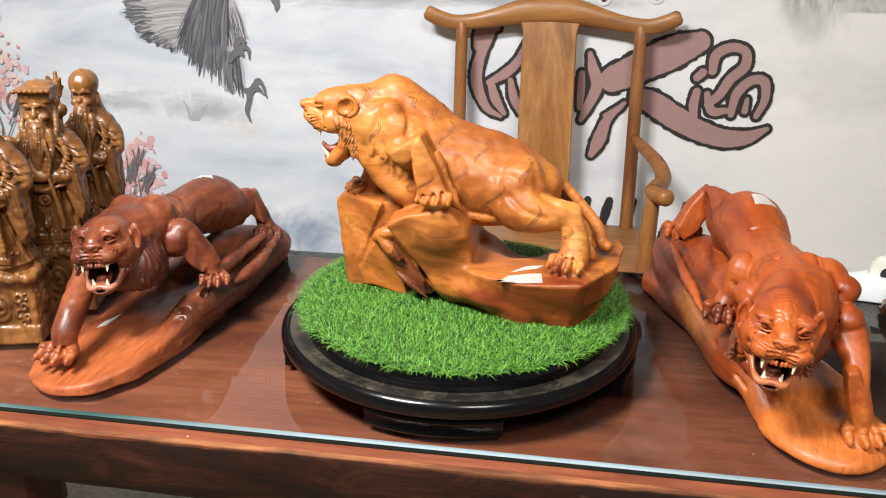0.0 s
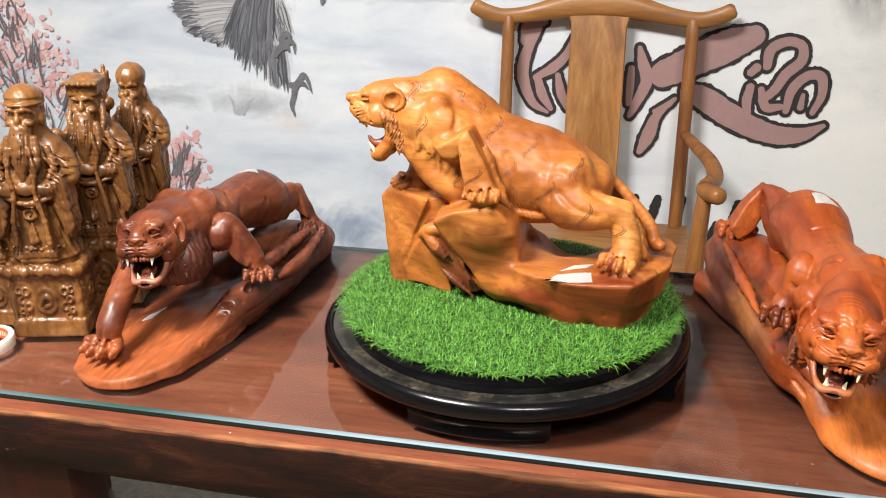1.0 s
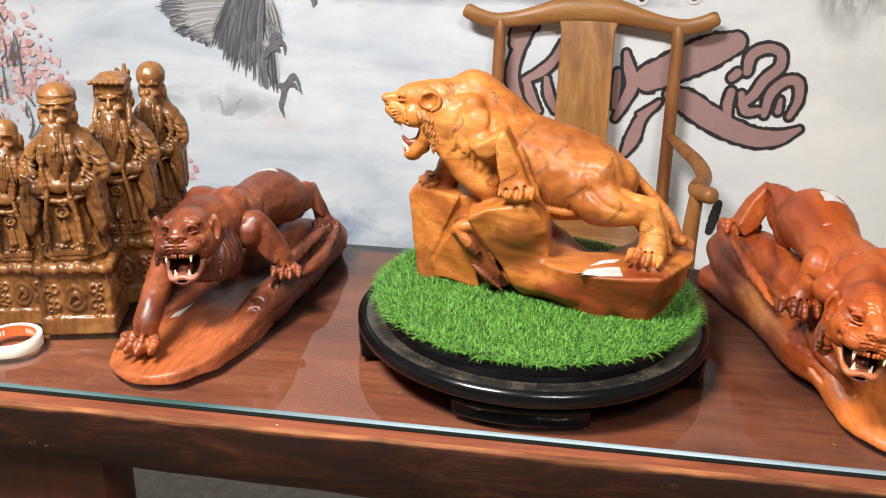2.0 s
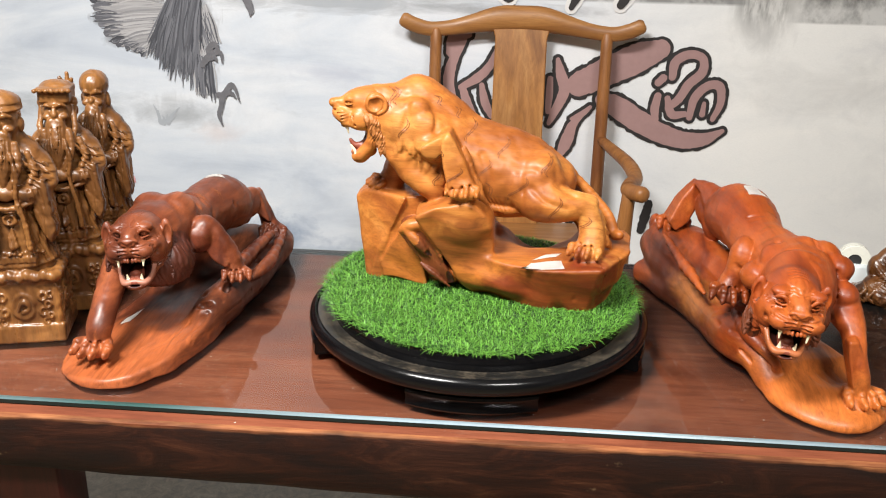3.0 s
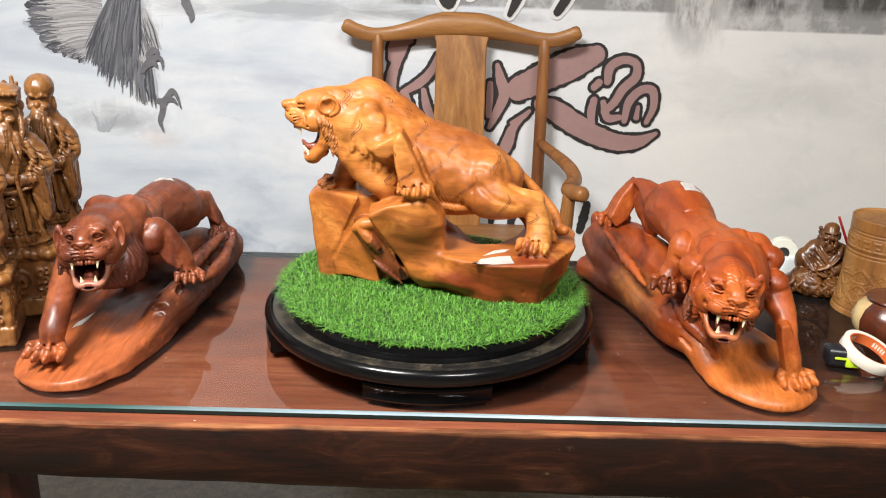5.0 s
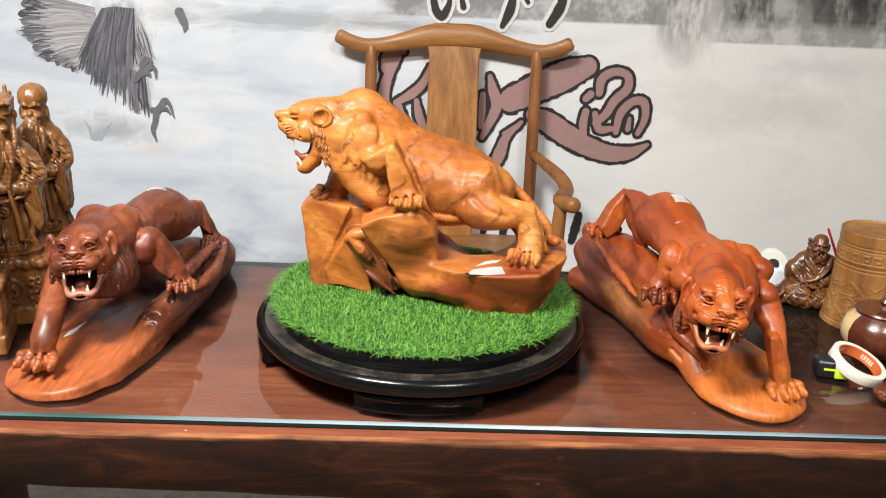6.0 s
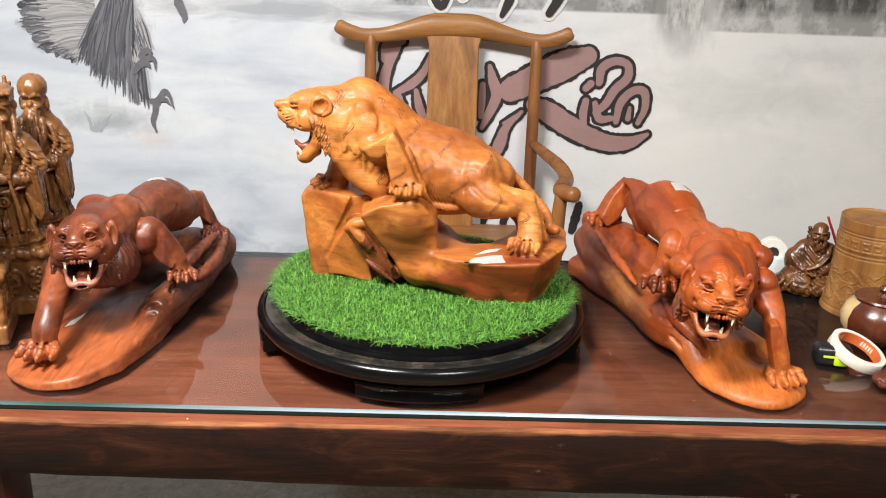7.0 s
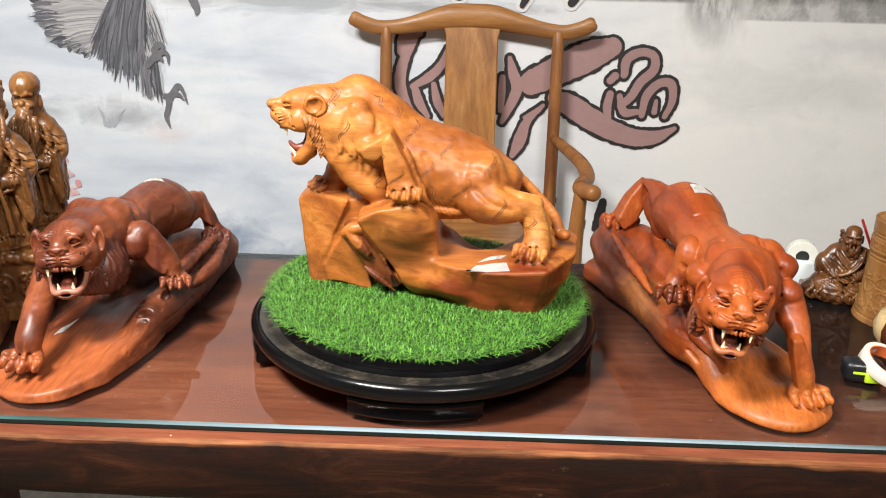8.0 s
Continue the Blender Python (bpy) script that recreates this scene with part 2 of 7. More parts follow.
def live_edge():
    """Sawn slab side: near black with brown streaks running along it, pale chips, a redder upper arris."""
    k = Nodes("live_edge_wood")
    v = k.coords((1, 1, 1))
    streak = k.noise(k.coords((5.5, 14, 19)), 1.0, 7, 0.72, 1.3)
    fine = k.noise(k.coords((9, 60, 240)), 1.0, 5, 0.7, 0.3)
    mottle = k.noise(v, 6, 4, 0.6, 0.7)
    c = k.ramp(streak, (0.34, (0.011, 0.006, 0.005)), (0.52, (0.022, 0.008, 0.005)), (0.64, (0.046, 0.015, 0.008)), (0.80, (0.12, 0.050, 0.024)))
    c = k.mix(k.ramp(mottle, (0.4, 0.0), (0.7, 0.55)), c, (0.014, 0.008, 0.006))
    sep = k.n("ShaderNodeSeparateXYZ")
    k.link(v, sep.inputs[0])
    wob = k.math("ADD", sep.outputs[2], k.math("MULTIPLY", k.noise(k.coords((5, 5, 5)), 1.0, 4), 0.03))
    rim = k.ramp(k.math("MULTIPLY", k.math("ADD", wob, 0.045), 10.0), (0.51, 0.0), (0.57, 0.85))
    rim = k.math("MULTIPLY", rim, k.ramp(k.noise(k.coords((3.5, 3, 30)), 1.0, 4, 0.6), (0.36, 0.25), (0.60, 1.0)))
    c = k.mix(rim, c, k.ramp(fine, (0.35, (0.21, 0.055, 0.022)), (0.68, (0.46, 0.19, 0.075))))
    chips = k.n("ShaderNodeTexVoronoi")
    k.link(k.coords((9, 20, 34)), chips.inputs["Vector"])
    chips.inputs["Scale"].default_value = 1.0
    chip = k.math("MULTIPLY", k.ramp(chips.outputs["Distance"], (0.10, 1.0), (0.20, 0.0)), k.ramp(k.noise(v, 11, 4, 0.7), (0.60, 0.0), (0.66, 0.8)))
    c = k.mix(chip, c, (0.42, 0.28, 0.15))
    h = k.math("ADD", streak, k.math("MULTIPLY", fine, 0.4))
    return k.set(c, 0.58, k.bump(h, 0.6, 0.003), spec=0.13)


def stone_floor():
    k = Nodes("mottled_floor")
    v = k.coords()
    a, b = k.noise(v, 34, 6, 0.75, 0.6), k.noise(v, 120, 5, 0.7)
    c = k.mix(b, k.ramp(a, (0.38, (0.10, 0.075, 0.045)), (0.52, (0.24, 0.19, 0.12)), (0.68, (0.42, 0.35, 0.23))), (0.20, 0.16, 0.10))
    return k.set(c, 0.35, k.bump(b, 0.15, 0.001))


def pane_glass():
    """Clear sheet: what lies under it shows through, and it mirrors more at a low angle."""
    k = Nodes("sheet_glass")
    tr, gl, mx, fr = k.n("ShaderNodeBsdfTransparent"), k.n("ShaderNodeBsdfGlossy"), k.n("ShaderNodeMixShader"), k.n("ShaderNodeFresnel")
    tr.inputs[0].default_value = (0.93, 0.97, 0.95, 1)
    smear = k.noise(k.coords((1, 1, 1)), 7, 4, 0.6)
    k.link(k.ramp(smear, (0.4, 0.015), (0.75, 0.06)), gl.inputs["Roughness"])
    fr.inputs[0].default_value = 1.50
    k.link(fr.outputs[0], mx.inputs[0])
    k.link(tr.outputs[0], mx.inputs[1])
    k.link(gl.outputs[0], mx.inputs[2])
    # smear film; its diffuse haze also paints in the pale wall reflection
    film, both = k.n("ShaderNodeBsdfDiffuse"), k.n("ShaderNodeMixShader")
    film.inputs[0].default_value = (0.62, 0.59, 0.55, 1)
    haze = k.noise(k.coords((1, 1, 1)), 4.5, 5, 0.65, 0.8)
    k.link(k.ramp(haze, (0.35, 0.0), (0.80, 0.022)), both.inputs[0])
    k.link(mx.outputs[0], both.inputs[1])
    k.link(film.outputs[0], both.inputs[2])
    k.link(both.outputs[0], k.out.inputs[0])
    return k.m


M_DUSTY, M_SLAB, M_FLOOR, M_GLASS = dusty_black(), live_edge(), stone_floor(), pane_glass()
M_EDGE = Nodes("glass_edge").set((0.006, 0.020, 0.018), 0.12, spec=0.5)


def ground_bevel():
    """Ground arris of the sheet: its bluish white highlight painted as colour, with greener stretches."""
    k = Nodes("glass_bevel")
    f = k.noise(k.coords((1.3, 1, 1)), 1.0, 2, 0.5)
    return k.set(k.ramp(f, (0.40, (0.035, 0.085, 0.08)), (0.62, (0.30, 0.38, 0.44))), 0.15, spec=0.8)


M_BEVEL = ground_bevel()

# ---- mesh tools ----


def mesh_object(name, verts, faces, mats, smooth=True, index=None):
    me = bpy.data.meshes.new(name)
    verts, faces = np.asarray(verts, np.float32), np.asarray(faces, np.int32)
    me.vertices.add(len(verts))
    me.vertices.foreach_set("co", verts.ravel())
    n = faces.shape[1]
    me.loops.add(faces.size)
    me.loops.foreach_set("vertex_index", faces.ravel())
    me.polygons.add(len(faces))
    me.polygons.foreach_set("loop_start", np.arange(0, faces.size, n, dtype=np.int32))
    for m in mats:
        me.materials.append(m)
    if index is not None:
        me.polygons.foreach_set("material_index", np.asarray(index, np.int32))
    me.polygons.foreach_set("use_smooth", np.full(len(faces), smooth))
    me.update(calc_edges=True)
    me.validate()
    return new(name, me)


def part(name, bm, material, parent=None, label="", smooth=True, at=None):
    """Links a bmesh as one mesh object, under a thing or a part if one is given."""
    me = bpy.data.meshes.new(name)
    bm.normal_update()
    bm.to_mesh(me)
    bm.free()
    for m in material if isinstance(material, (list, tuple)) else [material]:
        me.materials.append(m)
    for p in me.polygons:
        p.use_smooth = smooth
    ob = new(name, me)
    if at is not None:
        ob.matrix_basis = at if isinstance(at, Matrix) else Matrix.Translation(at)
    if parent is not None:
        ob.parent = parent
    if smooth:
        edge_sharp(me)
    return tagged(ob, label)


def edge_sharp(me, degrees=38):
    bm = bmesh.new()
    bm.from_mesh(me)
    for e in bm.edges:
        if len(e.link_faces) == 2 and e.calc_face_angle(0) > radians(degrees):
            e.smooth = False
    bm.to_mesh(me)
    bm.free()


def box(sx, sy, sz, bevel=0.0, centre=(0, 0, 0), segments=2):
    bm = bmesh.new()
    bmesh.ops.create_cube(bm, size=1)
    for v in bm.verts:
        v.co = Vector((v.co.x * sx + centre[0], v.co.y * sy + centre[1], v.co.z * sz + centre[2]))
    if bevel:
        bmesh.ops.bevel(bm, geom=bm.edges[:], offset=bevel, segments=segments, affect="EDGES", profile=0.5)
    return bm


def lathe(profile, steps=96):
    """Turns a profile of (radius, height) about the z axis."""
    bm = bmesh.new()
    rings = []
    for r, z in profile:
        rings.append([bm.verts.new((r * math.cos(2 * math.pi * i / steps), r * math.sin(2 * math.pi * i / steps), z)) for i in range(steps)] if r > 1e-6 else [bm.verts.new((0, 0, z))])
    for a, b in zip(rings, rings[1:]):
        for i in range(steps):
            j = (i + 1) % steps
            q = [a[i % len(a)], a[j % len(a)], b[j % len(b)], b[i % len(b)]]
            bm.faces.new(list(dict.fromkeys(q)))
    return bm


def spline(points, steps):
    """A smooth line through a few points (Catmull-Rom), any dimension."""
    p = np.array(points, float)
    p = np.vstack([2 * p[0] - p[1], p, 2 * p[-1] - p[-2]])
    out = []
    for i in range(1, len(p) - 2):
        for t in np.linspace(0, 1, steps, endpoint=False):
            a, b, c, d = p[i - 1:i + 3]
            out.append(0.5 * (2 * b + (c - a) * t + (2 * a - 5 * b + 4 * c - d) * t ** 2 + (3 * b - a - 3 * c + d) * t ** 3))
    out.append(p[-2])
    return np.array(out)


def sweep(points, radii, sides=16, steps=8, flat=1.0):
    """A round or flattened rod along a smooth line, its ends closed in a dome."""
    line = spline([(*p, r) for p, r in zip(points, radii)], steps)
    bm = bmesh.new()
    rings = []
    for i, row in enumerate(line):
        a, b = line[max(0, i - 1)][:3], line[min(len(line) - 1, i + 1)][:3]
        t = Vector(b - a).normalized()
        side = t.cross(Vector((0, 1, 0)))
        side = side.normalized() if side.length > 0.05 else Vector((1, 0, 0))
        up = side.cross(t).normalized()
        rings.append((Vector(row[:3]), side, up, row[3], t))
    c, s, u, r, t = rings[0]
    full = [(c - t * r * 0.5, s, u, r * 0.55), (c - t * r * 0.3, s, u, r * 0.85)] + [q[:4] for q in rings]
    c, s, u, r, t = rings[-1]
    full += [(c + t * r * 0.3, s, u, r * 0.85), (c + t * r * 0.5, s, u, r * 0.55)]
    vs = [[bm.verts.new(c + (s * math.cos(2 * math.pi * k / sides) + u * math.sin(2 * math.pi * k / sides) * flat) * r) for k in range(sides)] for c, s, u, r in full]
    for a, b in zip(vs, vs[1:]):
        for k in range(sides):
            bm.faces.new((a[k], a[(k + 1) % sides], b[(k + 1) % sides], b[k]))
    bm.faces.new(vs[0][::-1])
    bm.faces.new(vs[-1])
    bmesh.ops.recalc_face_normals(bm, faces=bm.faces[:])
    return bm


def empty(name, at, label, category, group=""):
    ob = new(name)
    ob.empty_display_size = 0.05
    ob.matrix_basis = at if isinstance(at, Matrix) else Matrix.Translation(at)
    return tagged(ob, label, category, group)


class Clay:
    """Carving by distance fields: rounded forms are blended into one body, cut, grooved, and skinned as a single mesh."""

    def __init__(self, lo, hi, step):
        self.h = step
        self.ax = [np.arange(a, b + step, step, dtype=np.float32) for a, b in zip(lo, hi)]
        self.d = np.full([len(a) for a in self.ax], 0.06, np.float32)
        self.marks = []

    def region(self, lo, hi, margin):
        s = []
        for a, l, h in zip(self.ax, lo, hi):
            i, j = np.searchsorted(a, (l - margin, h + margin))
            s.append(slice(int(i), int(max(i + 1, j))))
        x, y, z = (a[q] for a, q in zip(self.ax, s))
        return tuple(s), x[:, None, None], y[None, :, None], z[None, None, :]

    def put(self, f, lo, hi, k, mat=None, eps=0.0012, cut=False):
        s, x, y, z = self.region(lo, hi, k + 3 * self.h)
        d = self.d[s]
        if d.size == 0:
            return
        e = f(x, y, z).astype(np.float32)
        if cut:
            m = np.clip(0.5 - 0.5 * (d + e) / k, 0, 1)
            self.d[s] = d * (1 - m) - e * m + k * m * (1 - m)
        else:
            m = np.clip(0.5 + 0.5 * (d - e) / k, 0, 1)
            self.d[s] = d * (1 - m) + e * m - k * m * (1 - m)
        if mat:
            self.marks.append((f, eps, mat))

    def cap(self, a, b, ra, rb=None, k=0.008, mat=None, cut=False, eps=0.0012):
        a, b = np.array(a, float), np.array(b, float)
        rb = ra if rb is None else rb
        v = b - a
        q = max(float(v @ v), 1e-9)

        def f(x, y, z):
            t = np.clip(((x - a[0]) * v[0] + (y - a[1]) * v[1] + (z - a[2]) * v[2]) / q, 0, 1)
            return np.sqrt((x - a[0] - t * v[0]) ** 2 + (y - a[1] - t * v[1]) ** 2 + (z - a[2] - t * v[2]) ** 2) - (ra + (rb - ra) * t)
        r = max(ra, rb)
        self.put(f, np.minimum(a, b) - r, np.maximum(a, b) + r, k, mat, eps, cut)

    def tube(self, points, radii, k=0.008, mat=None, steps=4):
        line = spline([(*p, r) for p, r in zip(points, radii)], steps)
        for p, q in zip(line, line[1:]):
            self.cap(p[:3], q[:3], max(p[3], 0.0008), max(q[3], 0.0008), k, mat)

    def ell(self, c, r, k=0.008, rot=None, mat=None, cut=False, eps=0.0012):
        c, r = np.array(c, float), np.array(r, float)
        R = np.eye(3) if rot is None else np.array(rot, float)

        def f(x, y, z):
            p = [R[0, i] * (x - c[0]) + R[1, i] * (y - c[1]) + R[2, i] * (z - c[2]) for i in range(3)]
            k0 = np.sqrt(sum((p[i] / r[i]) ** 2 for i in range(3)))
            k1 = np.sqrt(sum((p[i] / r[i] ** 2) ** 2 for i in range(3))) + 1e-9
            return k0 * (k0 - 1) / k1
        m = float(r.max())
        ext = m if rot is not None else r
        self.put(f, c - ext, c + ext, k, mat, eps, cut)

    def block(self, c, half, rnd=0.008, k=0.008, rot=None, mat=None, cut=False):
        c, half = np.array(c, float), np.array(half, float)
        R = np.eye(3) if rot is None else np.array(rot, float)

        def f(x, y, z):
            p = [np.abs(R[0, i] * (x - c[0]) + R[1, i] * (y - c[1]) + R[2, i] * (z - c[2])) - half[i] + rnd for i in range(3)]
            return np.sqrt(sum(np.maximum(q, 0) ** 2 for q in p)) + np.minimum(np.maximum(np.maximum(p[0], p[1]), p[2]), 0) - rnd
        m = float(np.linalg.norm(half)) if rot is not None else half
        self.put(f, c - m, c + m, k, mat, cut=cut)

    def facet(self, poly, axis, lo, hi, r=0.008, k=0.008, tilt_lo=(0, 0), tilt_hi=(0, 0), taper=0.0, mat=None, cut=False):
        """A convex prism: a clockwise or anticlockwise outline across one axis, its two end faces tilted, its edges rounded."""
        i, j = [a for a in range(3) if a != axis]
        p = np.array(poly, float)
        c, mid = p.mean(0), (lo + hi) / 2

        def f(*g):
            u, v, w = g[i], g[j], g[axis]
            ds = [w - hi - tilt_hi[0] * (u - c[0]) - tilt_hi[1] * (v - c[1]), lo + tilt_lo[0] * (u - c[0]) + tilt_lo[1] * (v - c[1]) - w]
            for a, b in zip(p, np.roll(p, -1, 0)):
                e = (b - a) / max(float(np.linalg.norm(b - a)), 1e-9)
                n = np.array([e[1], -e[0]])
                if (c - a) @ n > 0:
                    n = -n
                ds.append((u - a[0]) * n[0] + (v - a[1]) * n[1] - taper * (w - mid))
            acc = sum(np.maximum(q + r, 0) ** 2 for q in ds)
            top = ds[0]
            for q in ds[1:]:
                top = np.maximum(top, q)
            return np.where(acc > 0, np.sqrt(acc), top + r) - r
        l, h = np.zeros(3), np.zeros(3)
        l[[i, j]], h[[i, j]] = p.min(0) - 0.03, p.max(0) + 0.03
        l[axis], h[axis] = lo - 0.04, hi + 0.04
        self.put(f, l, h, k, mat, cut=cut)

    def groove(self, points, width, depth, steps=5):
        line = spline(points, steps)
        lo, hi = line.min(0) - 3 * width, line.max(0) + 3 * width
        s, x, y, z = self.region(lo, hi, 0)
        best = None
        for a, b in zip(line, line[1:]):
            v = b - a
            t = np.clip(((x - a[0]) * v[0] + (y - a[1]) * v[1] + (z - a[2]) * v[2]) / max(float(v @ v), 1e-9), 0, 1)
            q = (x - a[0] - t * v[0]) ** 2 + (y - a[1] - t * v[1]) ** 2 + (z - a[2] - t * v[2]) ** 2
            best = q if best is None else np.minimum(best, q)
        if best is not None and best.size:
            self.d[s] += (depth * np.exp(-best / width ** 2)).astype(np.float32)

    def scratch(self, points, width, depth, axis=1, lo=-9, hi=9, steps=6):
        """A carved line seen along one axis, cut wherever that sight line meets the surface between lo and hi."""
        line = spline(points, steps)
        i, j = [a for a in range(3) if a != axis]
        l, h = np.zeros(3), np.zeros(3)
        l[[i, j]], h[[i, j]], l[axis], h[axis] = line.min(0) - 3 * width, line.max(0) + 3 * width, lo, hi
        s, *g = self.region(l, h, 0)
        best = None
        for a, b in zip(line, line[1:]):
            v = b - a
            t = np.clip(((g[i] - a[0]) * v[0] + (g[j] - a[1]) * v[1]) / max(float(v @ v), 1e-9), 0, 1)
            q = (g[i] - a[0] - t * v[0]) ** 2 + (g[j] - a[1] - t * v[1]) ** 2
            best = q if best is None else np.minimum(best, q)
        if best is not None and best.size:
            self.d[s] += (depth * np.exp(-best / width ** 2)).astype(np.float32)

    def ripple(self, c, r, across, along, pitch, depth):
        """Strands of fur or cloth folds: waves across one direction, wavering along another, fading out from c."""
        c, r = np.array(c, float), np.broadcast_to(np.array(r, float), 3)
        s, x, y, z = self.region(c - r, c + r, 0)
        u = across[0] * (x - c[0]) + across[1] * (y - c[1]) + across[2] * (z - c[2])
        w = along[0] * (x - c[0]) + along[1] * (y - c[1]) + along[2] * (z - c[2])
        q = ((x - c[0]) / r[0]) ** 2 + ((y - c[1]) / r[1]) ** 2 + ((z - c[2]) / r[2]) ** 2
        wave = np.sin(2 * math.pi * u / pitch + 2.2 * np.sin(w / pitch * 0.9 + 3 * u / pitch * 0.35)) * 0.65 + 0.35 * np.sin(2 * math.pi * u / pitch * 2.1 + w / pitch)
        self.d[s] += (depth * wave * np.clip(1.4 - 1.4 * q, 0, 1)).astype(np.float32)

    def rough(self, size, depth, seed=0, above=None):
        """Soft unevenness of the whole surface."""
        g = np.random.default_rng(seed)
        x, y, z = self.ax[0][:, None, None], self.ax[1][None, :, None], self.ax[2][None, None, :]
        if above is not None:
            depth = depth * np.clip((z - above) / 0.03, 0, 1)
        for n in range(5):
            v = g.normal(size=3)
            v /= np.linalg.norm(v)
            f = 2 * math.pi / size * (0.7 + 0.35 * n)
            self.d += (depth / (n + 1) * np.sin(f * (v[0] * x + v[1] * y + v[2] * z) + g.uniform(0, 6) + 1.3 * np.sin(f * 0.6 * (v[1] * x - v[0] * y + v[2] * z)))).astype(np.float32)

    def shell(self):
        d, h = self.d, self.h
        d[0], d[-1], d[:, 0], d[:, -1], d[:, :, 0], d[:, :, -1] = (0.01,) * 6
        s = d < 0
        nx, ny, nz = d.shape
        c = np.zeros((nx - 1, ny - 1, nz - 1), np.int8)
        offs = [(i, j, k) for i in (0, 1) for j in (0, 1) for k in (0, 1)]
        for i, j, k in offs:
            c += s[i:nx - 1 + i, j:ny - 1 + j, k:nz - 1 + k]
        I, J, K = np.nonzero((c > 0) & (c < 8))
        vid = np.full(c.shape, -1, np.int32)
        vid[I, J, K] = np.arange(len(I))
        val = np.stack([d[I + i, J + j, K + k] for i, j, k in offs], 1)
        acc, cnt = np.zeros((len(I), 3)), np.zeros(len(I))
        o = np.array(offs, float)
        for a in range(8):
            for b in range(a + 1, 8):
                if np.abs(o[a] - o[b]).sum() != 1:
                    continue
                m = (val[:, a] < 0) != (val[:, b] < 0)
                t = val[m, a] / (val[m, a] - val[m, b])
                acc[m] += o[a] + t[:, None] * (o[b] - o[a])
                cnt[m] += 1
        v = np.stack([I, J, K], 1) + acc / cnt[:, None]
        v = v * h + np.array([a[0] for a in self.ax])
        faces = []
        for axis in range(3):
            sl = [slice(1, -1)] * 3
            sl[axis] = slice(0, -1)
            s2 = [slice(1, -1)] * 3
            s2[axis] = slice(1, None)
            a, b = s[tuple(sl)], s[tuple(s2)]
            for flip in (False, True):
                p = np.argwhere(a & ~b if not flip else ~a & b)
                if not len(p):
                    continue
                p = p + np.array([0 if k == axis else 1 for k in range(3)])
                e = [np.zeros(3, int) for _ in range(2)]
                e[0][(axis + 1) % 3], e[1][(axis + 2) % 3] = 1, 1
                q = [vid[tuple((p - m).T)] for m in (e[0] * 0, e[0], e[0] + e[1], e[1])]
                faces.append(np.stack(q[::-1] if flip else q, 1))
        f = np.concatenate(faces)
        f = f[(f >= 0).all(1)]
        idx = np.zeros(len(v), np.int32)
        for fn, eps, mat in self.marks:
            e = fn(v[:, 0], v[:, 1], v[:, 2])
            idx[e < eps] = mat
        return v, f, idx[f].max(1)

    def skin(self, name, mats, origin, *more):
        """One mesh out of this body and any finer ones that grow out of it."""
        vs, fs, ms, n = [], [], [], 0
        for c in (self, *more):
            v, f, m = c.shell()
            vs.append(v)
            fs.append(f + n)
            ms.append(m)
            n += len(v)
        ob = mesh_object(name, np.concatenate(vs) - np.array(origin), np.concatenate(fs), mats, True, np.concatenate(ms))
        ob.location = origin
        return ob


class Incised:
    """Thin darkened knife lines that follow a body's surface, seen along one axis."""

    def __init__(self, body, lines, axis, sign, lo, hi, width=0.00055, mat=6):
        i, j = [a for a in range(3) if a != axis]
        ax = body.ax[axis]
        k0, k1 = np.searchsorted(ax, (lo, hi))
        self.v, self.f = [], []

        def drop(u, w):
            a = min(max(int(round((u - body.ax[i][0]) / body.h)), 0), len(body.ax[i]) - 1)
            b = min(max(int(round((w - body.ax[j][0]) / body.h)), 0), len(body.ax[j]) - 1)
            q = [0, 0, 0]
            q[i], q[j], q[axis] = a, b, slice(k0, k1)
            col, pos = body.d[tuple(q)], ax[k0:k1]
            if sign < 0:
                col, pos = col[::-1], pos[::-1]
            hit = np.nonzero(col < 0)[0]
            if not len(hit) or hit[0] == 0:
                return None
            n = hit[0]
            t = col[n - 1] / (col[n - 1] - col[n])
            return float(pos[n - 1] + t * (pos[n] - pos[n - 1])) - sign * 0.0004

        for pts in lines:
            line = spline(pts, 7)
            n, last = len(line), None
            for m in range(n):
                t = line[min(m + 1, n - 1)] - line[max(m - 1, 0)]
                t = t / max(float(np.hypot(*t)), 1e-9)
                w = width * (0.25 + 0.75 * math.sin(math.pi * (m + 0.3) / (n - 0.4)))
                row = []
                for e in (-w, w):
                    p = line[m] + np.array([-t[1], t[0]]) * e
                    h = drop(*p)
                    if h is not None:
                        q = [0.0, 0.0, 0.0]
                        q[i], q[j], q[axis] = p[0], p[1], h
                        row.append(q)
                if len(row) < 2 or abs(row[0][axis] - row[1][axis]) > 0.006:
                    last = None
                    continue
                c = len(self.v)
                self.v += row
                if last is not None and abs(self.v[last][axis] - row[0][axis]) < 0.010:
                    self.f.append((last, last + 1, c + 1, c))
                last = c
        self.mat = mat

    def shell(self):
        return np.array(self.v), np.array(self.f), np.full(len(self.f), self.mat)

# ---- the room ----


def slab(name, lo, hi, material, label, kind="structure"):
    c = [(a + b) / 2 for a, b in zip(lo, hi)]
    ob = part(name, box(*[b - a for a, b in zip(lo, hi)]), material, smooth=False, at=c)
    return tagged(ob, label, name.split("_")[0], kind=kind)


